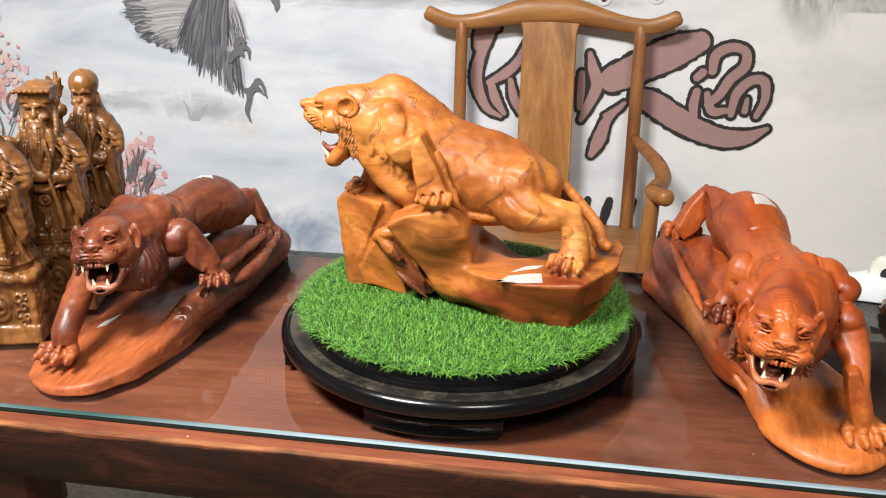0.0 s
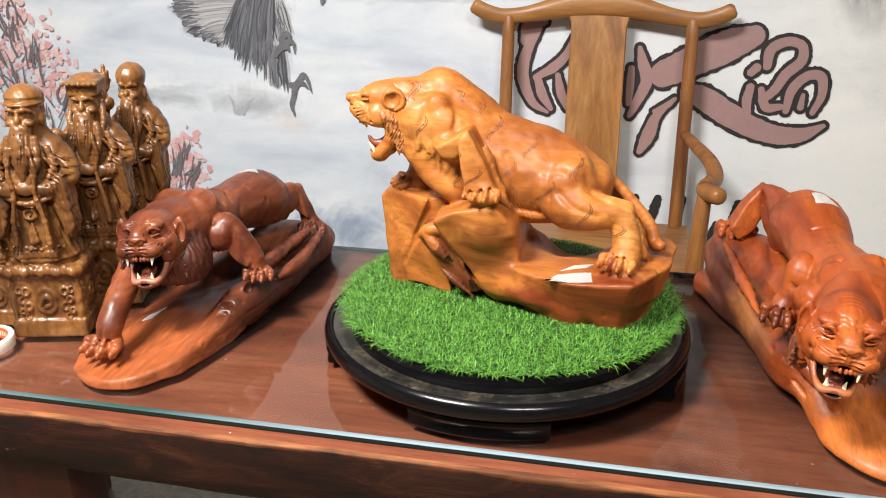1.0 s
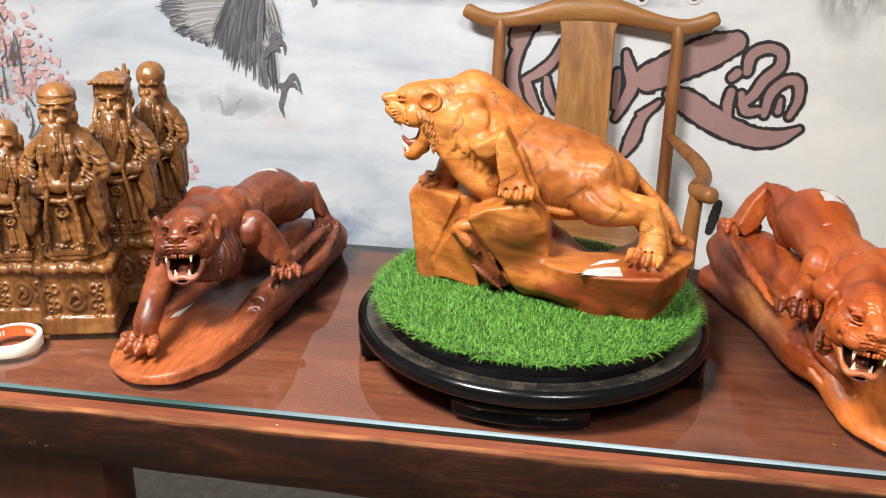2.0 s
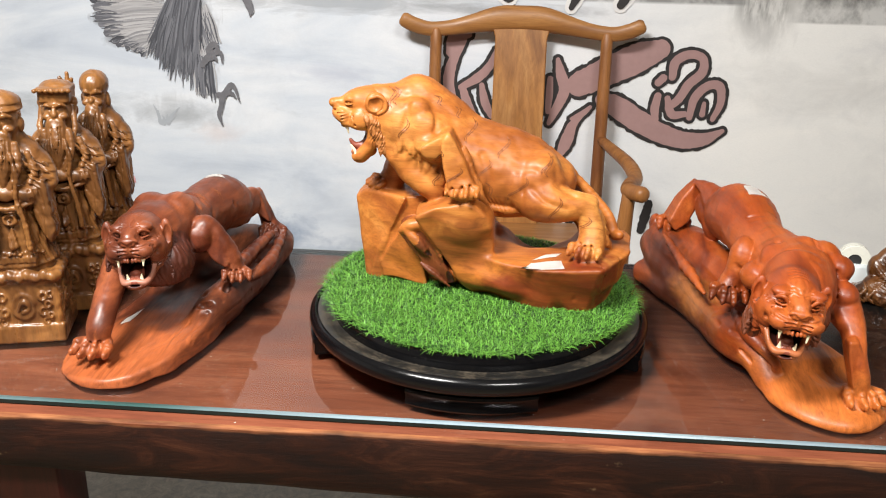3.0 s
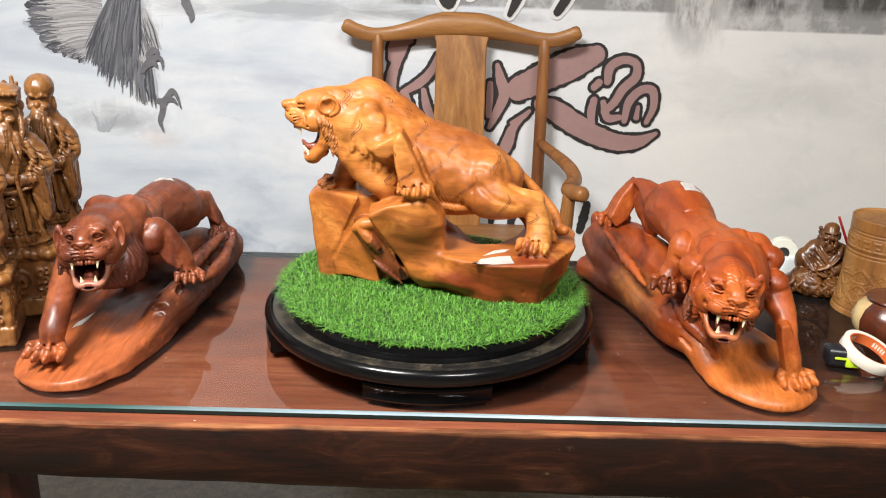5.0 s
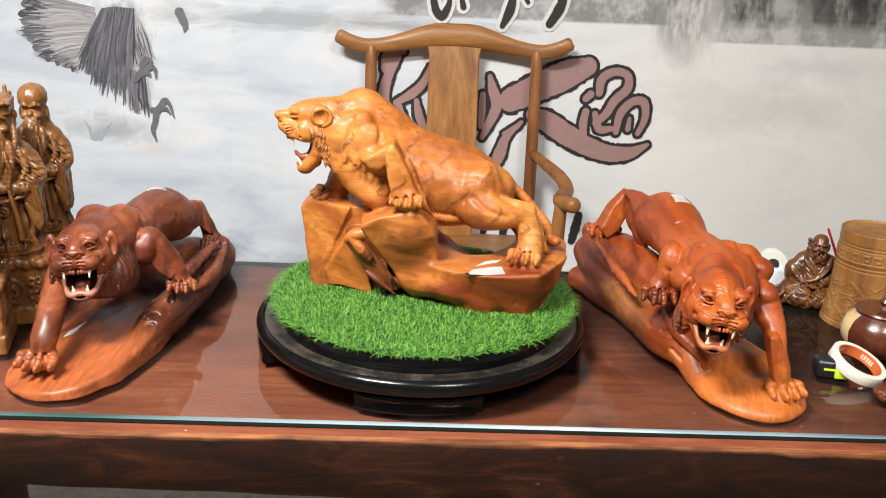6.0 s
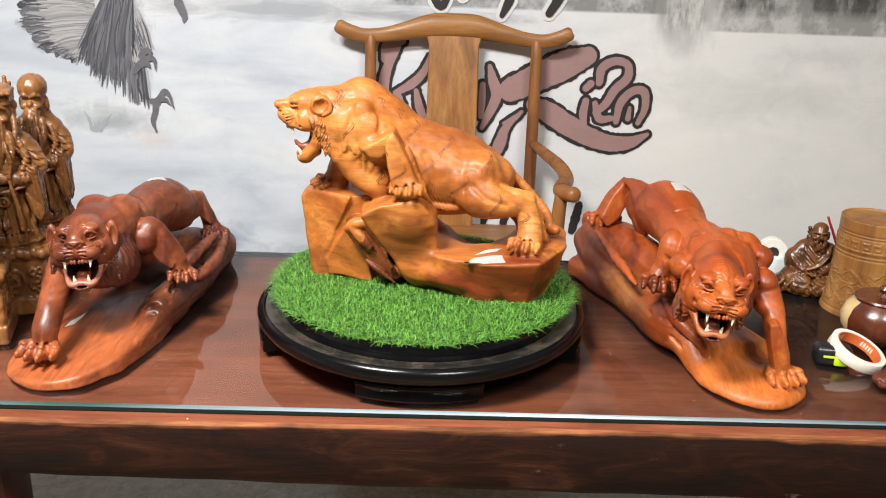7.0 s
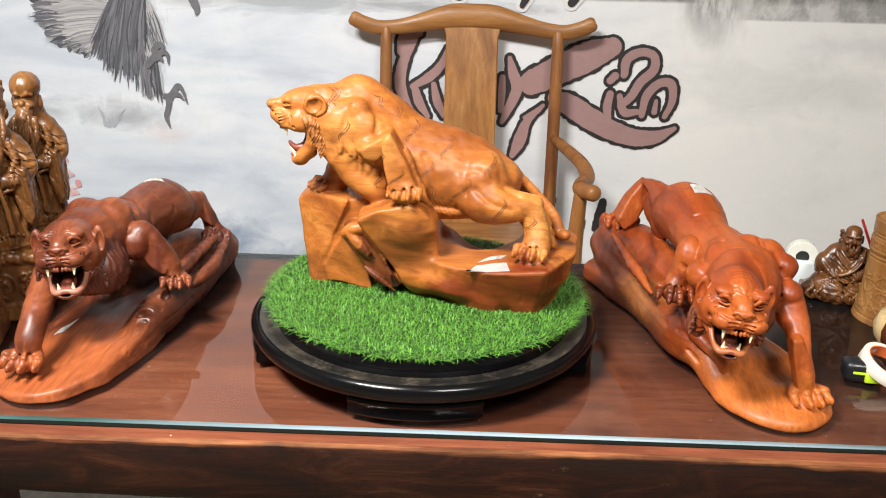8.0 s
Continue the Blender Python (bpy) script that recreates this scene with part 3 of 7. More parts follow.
def mural_paint():
    """Pale grey blue printed wall cloth with ink washes: drifting cloud streaks, a far shore, dark trees in mist."""
    k = Nodes("mural_paint")
    pos = k.n("ShaderNodeTexCoord").outputs["Object"]
    sep = k.n("ShaderNodeSeparateXYZ")
    k.link(pos, sep.inputs[0])
    X, Z = sep.outputs[0], sep.outputs[2]
    drift = k.noise(k.coords((1.1, 1, 3.5)), 1.6, 6, 0.6, 0.8)
    fleck = k.noise(k.coords((1, 1, 1)), 7, 6, 0.65, 0.5)
    weave = k.noise(k.coords((260, 1, 900)), 1.0, 2, 0.5)
    c = k.ramp(drift, (0.28, (0.46, 0.52, 0.61)), (0.45, (0.61, 0.665, 0.735)), (0.62, (0.73, 0.765, 0.81)))
    # the paper turns warmer and plainer towards the right
    c = k.mix(k.ramp(k.math("MULTIPLY", k.math("ADD", X, 0.5), 0.7), (0.25, 0.0), (0.8, 0.75)), c, (0.88, 0.86, 0.81))

    def wash(c, x, z, sx, sz, colour, amount, edge=0.55, grain=None, gs=(3, 1, 6)):
        u = k.math("DIVIDE", k.math("SUBTRACT", X, x), sx)
        w = k.math("DIVIDE", k.math("SUBTRACT", Z, z), sz)
        r = k.math("SQRT", k.math("ADD", k.math("MULTIPLY", u, u), k.math("MULTIPLY", w, w)))
        n = k.noise(k.coords(gs, loc=(x, 0, z)), 2.2, 6, 0.65, 0.6)
        f = k.math("ADD", k.math("SUBTRACT", 1.0, r), k.math("MULTIPLY", k.math("SUBTRACT", n, 0.5), 2.2))
        f = k.ramp(f, (0.12, 0.0), (edge, 1.0))
        return k.mix(k.math("MULTIPLY", f, amount), c, colour)
    c = wash(c, -1.45, 0.80, 0.62, 0.05, (0.20, 0.23, 0.26), 0.55, 0.8)
    c = wash(c, -1.08, 0.78, 0.17, 0.045, (0.28, 0.30, 0.32), 0.6, 0.9)
    c = wash(c, -1.12, 0.83, 0.07, 0.035, (0.36, 0.38, 0.40), 0.4, 0.9, gs=(16, 1, 5))
    c = wash(c, -0.98, 0.74, 0.10, 0.04, (0.60, 0.47, 0.43), 0.35, 1.0)
    c = wash(c, -0.88, 0.40, 0.26, 0.10, (0.16, 0.23, 0.36), 0.75, 0.9, gs=(4, 1, 4))
    c = wash(c, -0.55, 0.31, 0.32, 0.10, (0.22, 0.29, 0.40), 0.6, 0.9)
    c = wash(c, -0.62, 0.93, 0.20, 0.05, (0.44, 0.48, 0.58), 0.55, 1.0)
    c = wash(c, -0.55, 1.14, 0.55, 0.05, (0.26, 0.28, 0.30), 0.6, 0.8, gs=(2.5, 1, 12))
    c = wash(c, -1.75, 1.20, 0.55, 0.10, (0.30, 0.31, 0.33), 0.6, 0.9)
    c = wash(c, -0.10, 1.13, 0.35, 0.02, (0.20, 0.21, 0.22), 0.5, 0.8, gs=(2.5, 1, 14))
    c = wash(c, 0.92, 0.93, 0.5, 0.12, (0.55, 0.55, 0.54), 0.5, 1.0)
    # soft ink under the bird's wing, body and legs
    c = wash(c, -1.093, 1.074, 0.110, 0.130, (0.10, 0.105, 0.12), 0.80, 1.00, gs=(9, 1, 5))
    c = wash(c, -1.072, 0.987, 0.075, 0.100, (0.13, 0.13, 0.145), 0.75, 1.00, gs=(9, 1, 5))
    c = wash(c, -1.025, 1.114, 0.075, 0.075, (0.09, 0.095, 0.11), 0.85, 0.90, gs=(9, 1, 5))
    c = wash(c, -1.223, 1.071, 0.130, 0.075, (0.34, 0.33, 0.34), 0.55, 1.10, gs=(9, 1, 5))
    c = wash(c, -1.312, 1.069, 0.050, 0.030, (0.07, 0.07, 0.08), 0.85, 0.90, gs=(9, 1, 5))
    c = wash(c, -1.275, 1.012, 0.060, 0.028, (0.10, 0.10, 0.11), 0.80, 0.90, gs=(9, 1, 5))
    c = wash(c, -1.005, 0.905, 0.050, 0.080, (0.22, 0.22, 0.24), 0.70, 1.00, gs=(9, 1, 5))
    c = wash(c, -0.993, 1.038, 0.040, 0.080, (0.42, 0.41, 0.42), 0.60, 1.00, gs=(9, 1, 5))
    # far shore and dark trees

    def shore(c, x0, x1, z0, colour, amount, edge=0.010, gs=(6, 1, 5), low=0.5):
        """Ink standing on a level line: clear of it below, streaky and uneven above."""
        rise = k.ramp(k.math("ADD", k.math("DIVIDE", k.math("SUBTRACT", Z, z0), edge), 0.5), (0.1, 0.0), (0.9, 1.0))
        span = k.math("MULTIPLY", k.ramp(k.math("MULTIPLY", k.math("SUBTRACT", X, x0), 9.0), (0.0, 0.0), (0.6, 1.0)), k.ramp(k.math("MULTIPLY", k.math("SUBTRACT", x1, X), 9.0), (0.0, 0.0), (0.6, 1.0)))
        n = k.ramp(k.noise(k.coords(gs, loc=(x0, 0, z0)), 2.6, 6, 0.62, 0.0), (0.40, low), (0.56, 1.0))
        return k.mix(k.math("MULTIPLY", k.math("MULTIPLY", rise, span), k.math("MULTIPLY", n, amount)), c, colour)
    c = shore(c, -0.30, 0.599, 1.162, (0.17, 0.17, 0.17), 0.85)
    c = shore(c, 0.682, 3.0, 1.118, (0.24, 0.24, 0.235), 0.85, 0.008)
    c = shore(c, 0.692, 3.0, 1.173, (0.055, 0.053, 0.048), 0.92, 0.045, (9, 1, 2.6), 0.30)
    c = shore(c, 0.962, 3.0, 1.220, (0.02, 0.02, 0.019), 0.95, 0.05, (6, 1, 2.4), 0.10)
    c = shore(c, 0.520, 0.728, 1.111, (0.075, 0.073, 0.068), 0.88, 0.11, (11, 1, 3.0), 0.35)
    c = wash(c, 0.639, 1.077, 0.10, 0.075, (0.45, 0.45, 0.445), 0.6, 1.0, gs=(7, 1, 2.5))
    c = wash(c, 1.081, 1.051, 0.30, 0.05, (0.62, 0.62, 0.63), 0.6, 1.0, gs=(5, 1, 6))
    c = k.mix(k.ramp(k.noise(k.coords((24, 1, 24)), 2.0, 4, 0.6), (0.62, 0.0), (0.74, 0.12)), c, (0.60, 0.60, 0.59))
    c = k.mix(k.ramp(fleck, (0.52, 0.0), (0.75, 0.16)), c, (0.36, 0.38, 0.42))
    c = k.mix(k.ramp(weave, (0.35, 0.10), (0.65, 0.0)), c, (0.42, 0.42, 0.42))
    return k.set(c, 0.62, k.bump(weave, 0.12, 0.0006), spec=0.3)


slab("floor", (-3.4, -2.8, -0.1), (3.4, 2.7, 0.0), M_FLOOR, "mottled brown polished stone floor")
wall = slab("wall_back", (-3.4, WALL_Y, 0.0), (3.4, 2.69, 2.9), mural_paint(), "wall covered with a pale ink wash landscape print")
for ob in (wall,):
    for v in ob.data.vertices:
        v.co += ob.location
    ob.location = (0, 0, 0)
# unseen walls and ceiling, added with tones set to limit bounce and reflections
slab("wall_left", (-3.6, -2.8, 0.0), (-3.4, 2.69, 2.9), M_WHITE, "plain white plastered side wall")
slab("wall_right", (3.4, -2.8, 0.0), (3.6, 2.69, 2.9), M_WHITE, "plain white plastered side wall")
slab("wall_front", (-3.6, -3.0, 0.0), (3.6, -2.8, 2.9), M_DIM, "unseen wall behind the viewer, dimmed to cut reflections and fill")
slab("ceiling", (-3.6, -3.0, 2.9), (3.6, 2.69, 3.0), M_WHITE, "plain white ceiling")

# ---- table ----


def table():
    t = empty("low_table", (0, 0, 0), "heavy dark wooden table with a live edge slab top", "table")
    bm = bmesh.new()
    rng = np.random.default_rng(4)
    xs = np.linspace(-1.75, 1.55, 150)
    wob = lambda x, a, s: a * (math.sin(x * 2.1 + s) + 0.5 * math.sin(x * 5.3 + 2 * s) + 0.25 * math.sin(x * 17 + s) + 0.12 * math.sin(x * 41))
    rows = []
    top = TOP - 0.0125
    for x in xs:
        f, b = 0.944 + wob(x, 0.0015, 1), 1.668
        low = 0.5555 - 0.012 * x + wob(x, 0.0035, 3)
        prof = [(b, top), (f + 0.008, top), (f + 0.002, top - 0.004), (f, top - 0.012), (f - 0.002 + wob(x, 0.0012, 5), top - 0.035),
                (f + 0.001 + wob(x, 0.002, 7), top - 0.06), (f + 0.004, low + 0.012), (f + 0.012, low + 0.002), (f + 0.03, low), (b, low + 0.004)]
        rows.append([bm.verts.new((x, y, z)) for y, z in prof])
    for a, c in zip(rows, rows[1:]):
        n = len(a)
        for i in range(n):
            fc = bm.faces.new((a[i], a[(i + 1) % n], c[(i + 1) % n], c[i]))
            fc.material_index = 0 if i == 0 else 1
    bm.faces.new(rows[0])
    bm.faces.new(rows[-1][::-1])
    bmesh.ops.recalc_face_normals(bm, faces=bm.faces[:])
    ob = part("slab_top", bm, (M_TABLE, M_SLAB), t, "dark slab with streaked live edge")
    for v in ob.data.vertices:
        v.co.z -= top
    ob.location.z = top
    for x0, x1 in ((-1.10, -0.775), (0.46, 0.80)):
        part("leg", box(x1 - x0, 0.09, 0.565, 0.008), M_LEG, t, "red brown board leg", at=((x0 + x1) / 2, 1.045, 0.2825))
        part("leg", box(x1 - x0, 0.09, 0.565, 0.008), M_LEG, t, "red brown board leg", at=((x0 + x1) / 2 + (-0.38 if x0 < 0 else 0.38), 1.56, 0.2825))
    return t


table()
g = empty("glass_sheet", (-0.1, 1.31, TOP - 0.006), "clear glass sheet with a green edge lying on the table", "glass")
bm = bmesh.new()
bm.faces.new([bm.verts.new((a * 1.6, b * 0.338, 0.006)) for a, b in ((-1, -1), (1, -1), (1, 1), (-1, 1))])
part("pane", bm, M_GLASS, g, smooth=False)
for y, n in ((-0.338, 1), (0.338, -1)):
    bm = bmesh.new()
    for (ya, za), (yb, zb) in (((y, -0.0045), (y, 0.0015)), ((y, 0.0015), (y + 0.0035 * n, 0.006)), ((y + 0.0025 * n, -0.006), (y, -0.0045))):
        bm.faces.new([bm.verts.new(q) for q in ((-1.6, ya, za), (1.6, ya, za), (1.6, yb, zb), (-1.6, yb, zb))])
    bm.faces.ensure_lookup_table()
    bm.faces[1].material_index = 1
    part("edge", bm, (M_EDGE, M_BEVEL), g, "green ground glass edge", smooth=False)

# ---- turntable and turf ----
CX, CY = -0.134, 1.257
tt = empty("turntable", (CX, CY, TOP), "round black lacquered stand with a moulded dusty rim", "stand")
part("plate", lathe([(0, 0.029), (0.225, 0.029), (0.24, 0.031), (0.262, 0.032), (0.274, 0.036), (0.282, 0.043), (0.285, 0.051), (0.284, 0.058),
                     (0.280, 0.063), (0.2755, 0.0655), (0.273, 0.0645), (0.2705, 0.0625)]), M_BLACK, tt)
part("ledge", lathe([(0.271, 0.0622), (0.268, 0.0632), (0.258, 0.0615), (0.247, 0.060), (0.2435, 0.061)]), M_DUSTY, tt, "dust filmed ledge")
part("hub", lathe([(0.2445, 0.060), (0.245, 0.062), (0.2455, 0.074), (0.243, 0.081), (0.236, 0.0835), (0, 0.0835)]), M_BLACK, tt)
for i, a in enumerate((0, 90, 180, 270)):
    bm = bmesh.new()
    prof = [(0.205, 0.0), (0.262, 0.0), (0.265, 0.004), (0.2635, 0.019), (0.2665, 0.024), (0.2655, 0.0285), (0.205, 0.0285)]
    n, half, w = 14, math.asin(0.094 / 0.255), 1.0 if a in (0, 180) else 1.066
    rows = []
    for j in range(n + 1):
        b = -half + 2 * half * j / n
        rows.append([bm.verts.new((w * r * math.sin(b), -w * r * math.cos(b), z)) for r, z in prof])
    for p, q in zip(rows, rows[1:]):
        for m in range(len(prof)):
            bm.faces.new((p[m], q[m], q[(m + 1) % len(prof)], p[(m + 1) % len(prof)]))
    bm.faces.new(rows[0])
    bm.faces.new(rows[-1][::-1])
    bmesh.ops.recalc_face_normals(bm, faces=bm.faces[:])
    part("foot", bm, M_BLACK, tt, at=pose(0, 0, 0, 0, 0, a))

M_BLADE = island("turf_blade", (0.010, 0.070, 0.006), (0.19, 0.47, 0.060), 0.5)
M_BACKING = plain("turf_backing", (0.015, 0.045, 0.010), 0.9)


def turf(radius=0.266, count=46000):
    t = empty("turf_mat", (CX + 0.002, CY + 0.024, TOP + 0.084), "round mat of bright green artificial grass on the stand", "artificial grass")
    part("backing", lathe([(0, 0.004), (radius - 0.01, 0.004), (radius - 0.008, 0.0), (0, 0.0)], 64), M_BACKING, t)
    g = np.random.default_rng(8)
    r, a = radius * np.sqrt(g.uniform(0, 1, count)), g.uniform(0, 2 * math.pi, count)
    base = np.stack([r * np.cos(a), r * np.sin(a), np.full(count, 0.003)], 1)
    lean = g.uniform(0, 2 * math.pi, count)
    tilt = g.uniform(0.2, 1.8, count)
    out = np.stack([np.cos(a), np.sin(a)], 1) * (np.clip((r - radius + 0.03) / 0.03, 0, 1) * 0.8)[:, None]
    d = np.stack([np.cos(lean) * tilt + out[:, 0], np.sin(lean) * tilt + out[:, 1]], 1)
    ln = g.uniform(0.0050, 0.0110, count)
    w = g.uniform(0.00045, 0.00075, count)
    side = np.stack([-np.sin(lean), np.cos(lean), np.zeros(count)], 1) * w[:, None]
    droop = np.clip((r - radius + 0.012) / 0.012, 0, 1)
    verts = []
    for f, wid in ((0.0, 1.0), (0.5, 0.85), (1.0, 0.12)):
        p = base.copy()
        p[:, :2] += d * (ln * f * (0.55 + 0.45 * f))[:, None]
        p[:, 2] += ln * (f - 0.33 * f * f * np.linalg.norm(d, axis=1)) * (1 - 0.75 * droop * f)
        verts += [p - side * wid, p + side * wid]
    v = np.stack(verts, 1).reshape(-1, 3)
    k = np.arange(count)[:, None] * 6
    f = np.concatenate([k + np.array([0, 1, 3, 2]), k + np.array([2, 3, 5, 4])])
    ob = mesh_object("grass", v, f, [M_BLADE], False)
    ob.parent = t
    tagged(ob, kind="stuff")


turf()

# ---- carved animals ----


def frame_of(forward, up=(0, 0, 1)):
    f = Vector(forward).normalized()
    r = f.cross(Vector(up)).normalized()
    u = r.cross(f)
    return r, f, u


def carve_head(centre, forward, size, chin=(0.50, -0.56), up=(0, 0, 1), neck=None, step=0.0011, snout=0.85, ear=1.2, jaw=1.0, fang=0.65, ruff=0.45, eye=0.165, lips=1.0):
    """A roaring big cat's head in (right, forward, up), in units of its width. Returned as a fine body of its own."""
    r, f, u = frame_of(forward, up)
    R = np.array([list(r), list(f), list(u)]).T
    c = Vector(centre)
    reach = size * 1.02
    s = Clay([q - reach for q in c], [q + reach for q in c], step)
    W = lambda a, b, d: tuple(c + (r * a + f * (b if b < 0.2 else 0.2 + (b - 0.2) * snout) + u * d) * size)
    S = lambda *q: tuple(x * size for x in q)
    E = lambda p, q, k=0.06, **kw: s.ell(W(*p), S(*q), k * size, R, **kw)
    C = lambda p, q, ra, rb, k=0.05, **kw: s.cap(W(*p), W(*q), ra * size, rb * size, k * size, **kw)
    G = lambda pts, w, d: s.groove([W(*p) for p in pts], w * size, d * size)
    cf, cu = chin
    wide = min(1.0, max(0.0, (-cu - 0.5) / 0.5))
    E((0, -0.12, 0.08), (0.40, 0.46, 0.40), 0.1)
    E((0, 0.10, 0.24), (0.30, 0.26, 0.20), 0.1)
    if neck is not None:
        s.cap(W(0, -0.15, 0.02), neck[0], 0.36 * size, neck[1], 0.1 * size)
    for m in (-1, 1):
        E((m * 0.29, 0.06, -0.08), (0.19, 0.28, 0.26), 0.1)
        C((m * 0.28, -0.02, -0.24), (m * 0.150, cf - 0.10, cu + 0.04), 0.110, 0.080, 0.06)
        C((m * 0.36, -0.08, -0.05), (m * 0.37, -0.10, -ruff), 0.16, 0.08, 0.08)
    E((0, cf - 0.05, cu), (0.170, 0.15 * jaw, 0.095 * jaw), 0.06)
    E((0, cf * 0.4, cu * 0.80), (0.22, 0.22, 0.14), 0.1)
    # the gape
    top, low = -0.16, cu + 0.07
    bis = Vector((0, 0.55 + cf * 0.5, (top + low) * 0.62 + 0.1)).normalized()
    RM = np.array([list(r), list(f * bis.y + u * bis.z), list((r).cross(f * bis.y + u * bis.z))]).T
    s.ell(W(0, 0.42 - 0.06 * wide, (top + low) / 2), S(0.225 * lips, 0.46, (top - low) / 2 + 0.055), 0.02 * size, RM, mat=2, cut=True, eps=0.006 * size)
    # upper muzzle
    C((0, 0.14, 0.27), (0, 0.60, 0.14), 0.17, 0.135, 0.1)
    E((0, 0.44, -0.01), (0.270, 0.28, 0.160), 0.07)
    for m in (-1, 1):
        E((m * 0.165 * lips, 0.600, -0.045), (0.170 * lips, 0.165, 0.140), 0.02)
        E((m * eye, 0.31, 0.285), (0.14, 0.12, 0.075), 0.06)
        E((m * 0.28, 0.34, 0.00), (0.12, 0.16, 0.10), 0.06)
    E((0, 0.735, 0.110), (0.155, 0.075, 0.075), 0.02)
    # lower lip, tongue and teeth
    rim = [(-0.275, 0.16, cu + 0.28 + 0.1 * wide), (-0.235, cf - 0.14, cu + 0.12), (-0.150, cf + 0.05, cu + 0.035), (0, cf + 0.075, cu + 0.060),
           (0.150, cf + 0.05, cu + 0.035), (0.235, cf - 0.14, cu + 0.12), (0.275, 0.16, cu + 0.28 + 0.1 * wide)]
    s.tube([W(*p) for p in rim], [0.014 * size, 0.028 * size, 0.046 * size, 0.032 * size, 0.046 * size, 0.028 * size, 0.014 * size], 0.014 * size, 3)
    s.ell(W(0, cf * 0.62, cu + 0.13), S(0.115, 0.26, 0.055), 0.03 * size, RM, mat=4)
    E((0, cf * 0.80, cu + 0.17), (0.080, 0.08, 0.050), 0.03, mat=4)
    for m in (-1, 1):
        C((m * 0.190, 0.640, -0.12), (m * 0.182, 0.68, -0.12 - 0.205 * fang), 0.036, 0.011, 0.006, mat=1, eps=0.0006)
        C((m * 0.100, cf + 0.005, cu + 0.06), (m * 0.108, cf + 0.040, cu + 0.07 + 0.135 * fang), 0.034, 0.011, 0.006, mat=1, eps=0.0006)
        for i in range(3):
            E((m * (0.03 + 0.052 * i), 0.715 - 0.018 * i, -0.180), (0.028, 0.030, 0.040), 0.010)
            E((m * (0.022 + 0.032 * i), cf + 0.035 - 0.012 * i, cu + 0.095), (0.018, 0.020, 0.028), 0.008)
        # broad leaf shaped ears, hollow towards the front
        E((m * 0.45, -0.05, 0.12), (0.085 * ear, 0.060 * ear, 0.200 * ear), 0.03)
        C((m * 0.34, -0.10, 0.10), (m * 0.45, -0.08, 0.12), 0.10, 0.09, 0.05)
        E((m * 0.475, 0.035 * ear, 0.11), (0.058 * ear, 0.070 * ear, 0.150 * ear), 0.012, cut=True)
        s.groove([W(m * 0.42, 0.02, 0.04), W(m * 0.49, 0.03, 0.16), W(m * 0.50, 0.02, 0.26)], 0.014 * size, 0.02 * size)
        # eyes under heavy lids
        E((m * eye, 0.445, 0.200), (0.076, 0.066, 0.054), 0.010, cut=True)
        E((m * eye, 0.400, 0.197), (0.055, 0.058, 0.046), 0.004)
        s.groove([W(m * (eye - 0.005), 0.475, 0.20), W(m * (eye - 0.003), 0.475, 0.202)], 0.020 * size, 0.055 * size)
        s.tube([W(m * (eye - 0.090), 0.495, 0.180), W(m * (eye - 0.010), 0.490, 0.262), W(m * (eye + 0.095), 0.41, 0.215)], [0.018 * size, 0.028 * size, 0.016 * size], 0.008 * size)
        s.tube([W(m * (eye - 0.080), 0.490, 0.155), W(m * (eye - 0.005), 0.475, 0.132), W(m * (eye + 0.085), 0.41, 0.160)], [0.012 * size, 0.018 * size, 0.012 * size], 0.008 * size)
        G([(m * (eye - 0.09), 0.47, 0.11), (m * eye, 0.46, 0.085), (m * (eye + 0.11), 0.38, 0.12)], 0.014, 0.030)
        # folds of the raised lip
        for i in range(4):
            z = 0.050 - 0.056 * i
            G([(m * 0.05, 0.765, z - 0.025), (m * 0.16 * lips, 0.775 - 0.01 * i, z - 0.020), (m * 0.28 * lips, 0.66, z + 0.012), (m * 0.335 * lips, 0.52, z + 0.075)], 0.017, 0.062)
        G([(m * 0.135, 0.66, 0.18), (m * 0.24, 0.52, 0.125), (m * 0.33, 0.40, 0.02), (m * 0.35, 0.34, -0.12)], 0.024, 0.055)
        G([(m * 0.05, 0.805, 0.08), (m * 0.095, 0.80, 0.105), (m * 0.125, 0.77, 0.08)], 0.020, 0.055)
        G([(m * 0.025, 0.47, 0.33), (m * 0.07, 0.36, 0.40), (m * 0.05, 0.22, 0.46)], 0.018, 0.026)
        G([(m * 0.13, 0.34, 0.37), (m * 0.20, 0.24, 0.39), (m * 0.28, 0.20, 0.35)], 0.014, 0.018)
        # ruff of strands behind the cheek
        rng = np.random.default_rng(5)
        for i in range(44):
            t = (i + rng.uniform(0, 1)) / 44
            y0, z0 = -0.24 + 0.26 * rng.uniform(0, 1), -0.06 - (ruff - 0.04) * t
            o = 0.40 + 0.085 * math.sin(2.6 * t)
            C((m * o, y0, z0 + 0.05), (m * (o + 0.035), y0 + rng.uniform(-0.06, 0.03), z0 - 0.06), 0.026, 0.008, 0.022, mat=5, eps=0.022 * size)
        s.ripple(W(m * 0.38, -0.10, -0.10 - ruff / 2), S(0.26, 0.34, 0.25 + ruff / 2), tuple(f * 0.9 + u * 0.25), tuple(u), 0.055 * size, 0.024 * size)
        s.ripple(W(m * 0.33, 0.16, -0.30), S(0.16, 0.20, 0.24), tuple(f * 0.7 + u * 0.6), tuple(u), 0.050 * size, 0.012 * size)
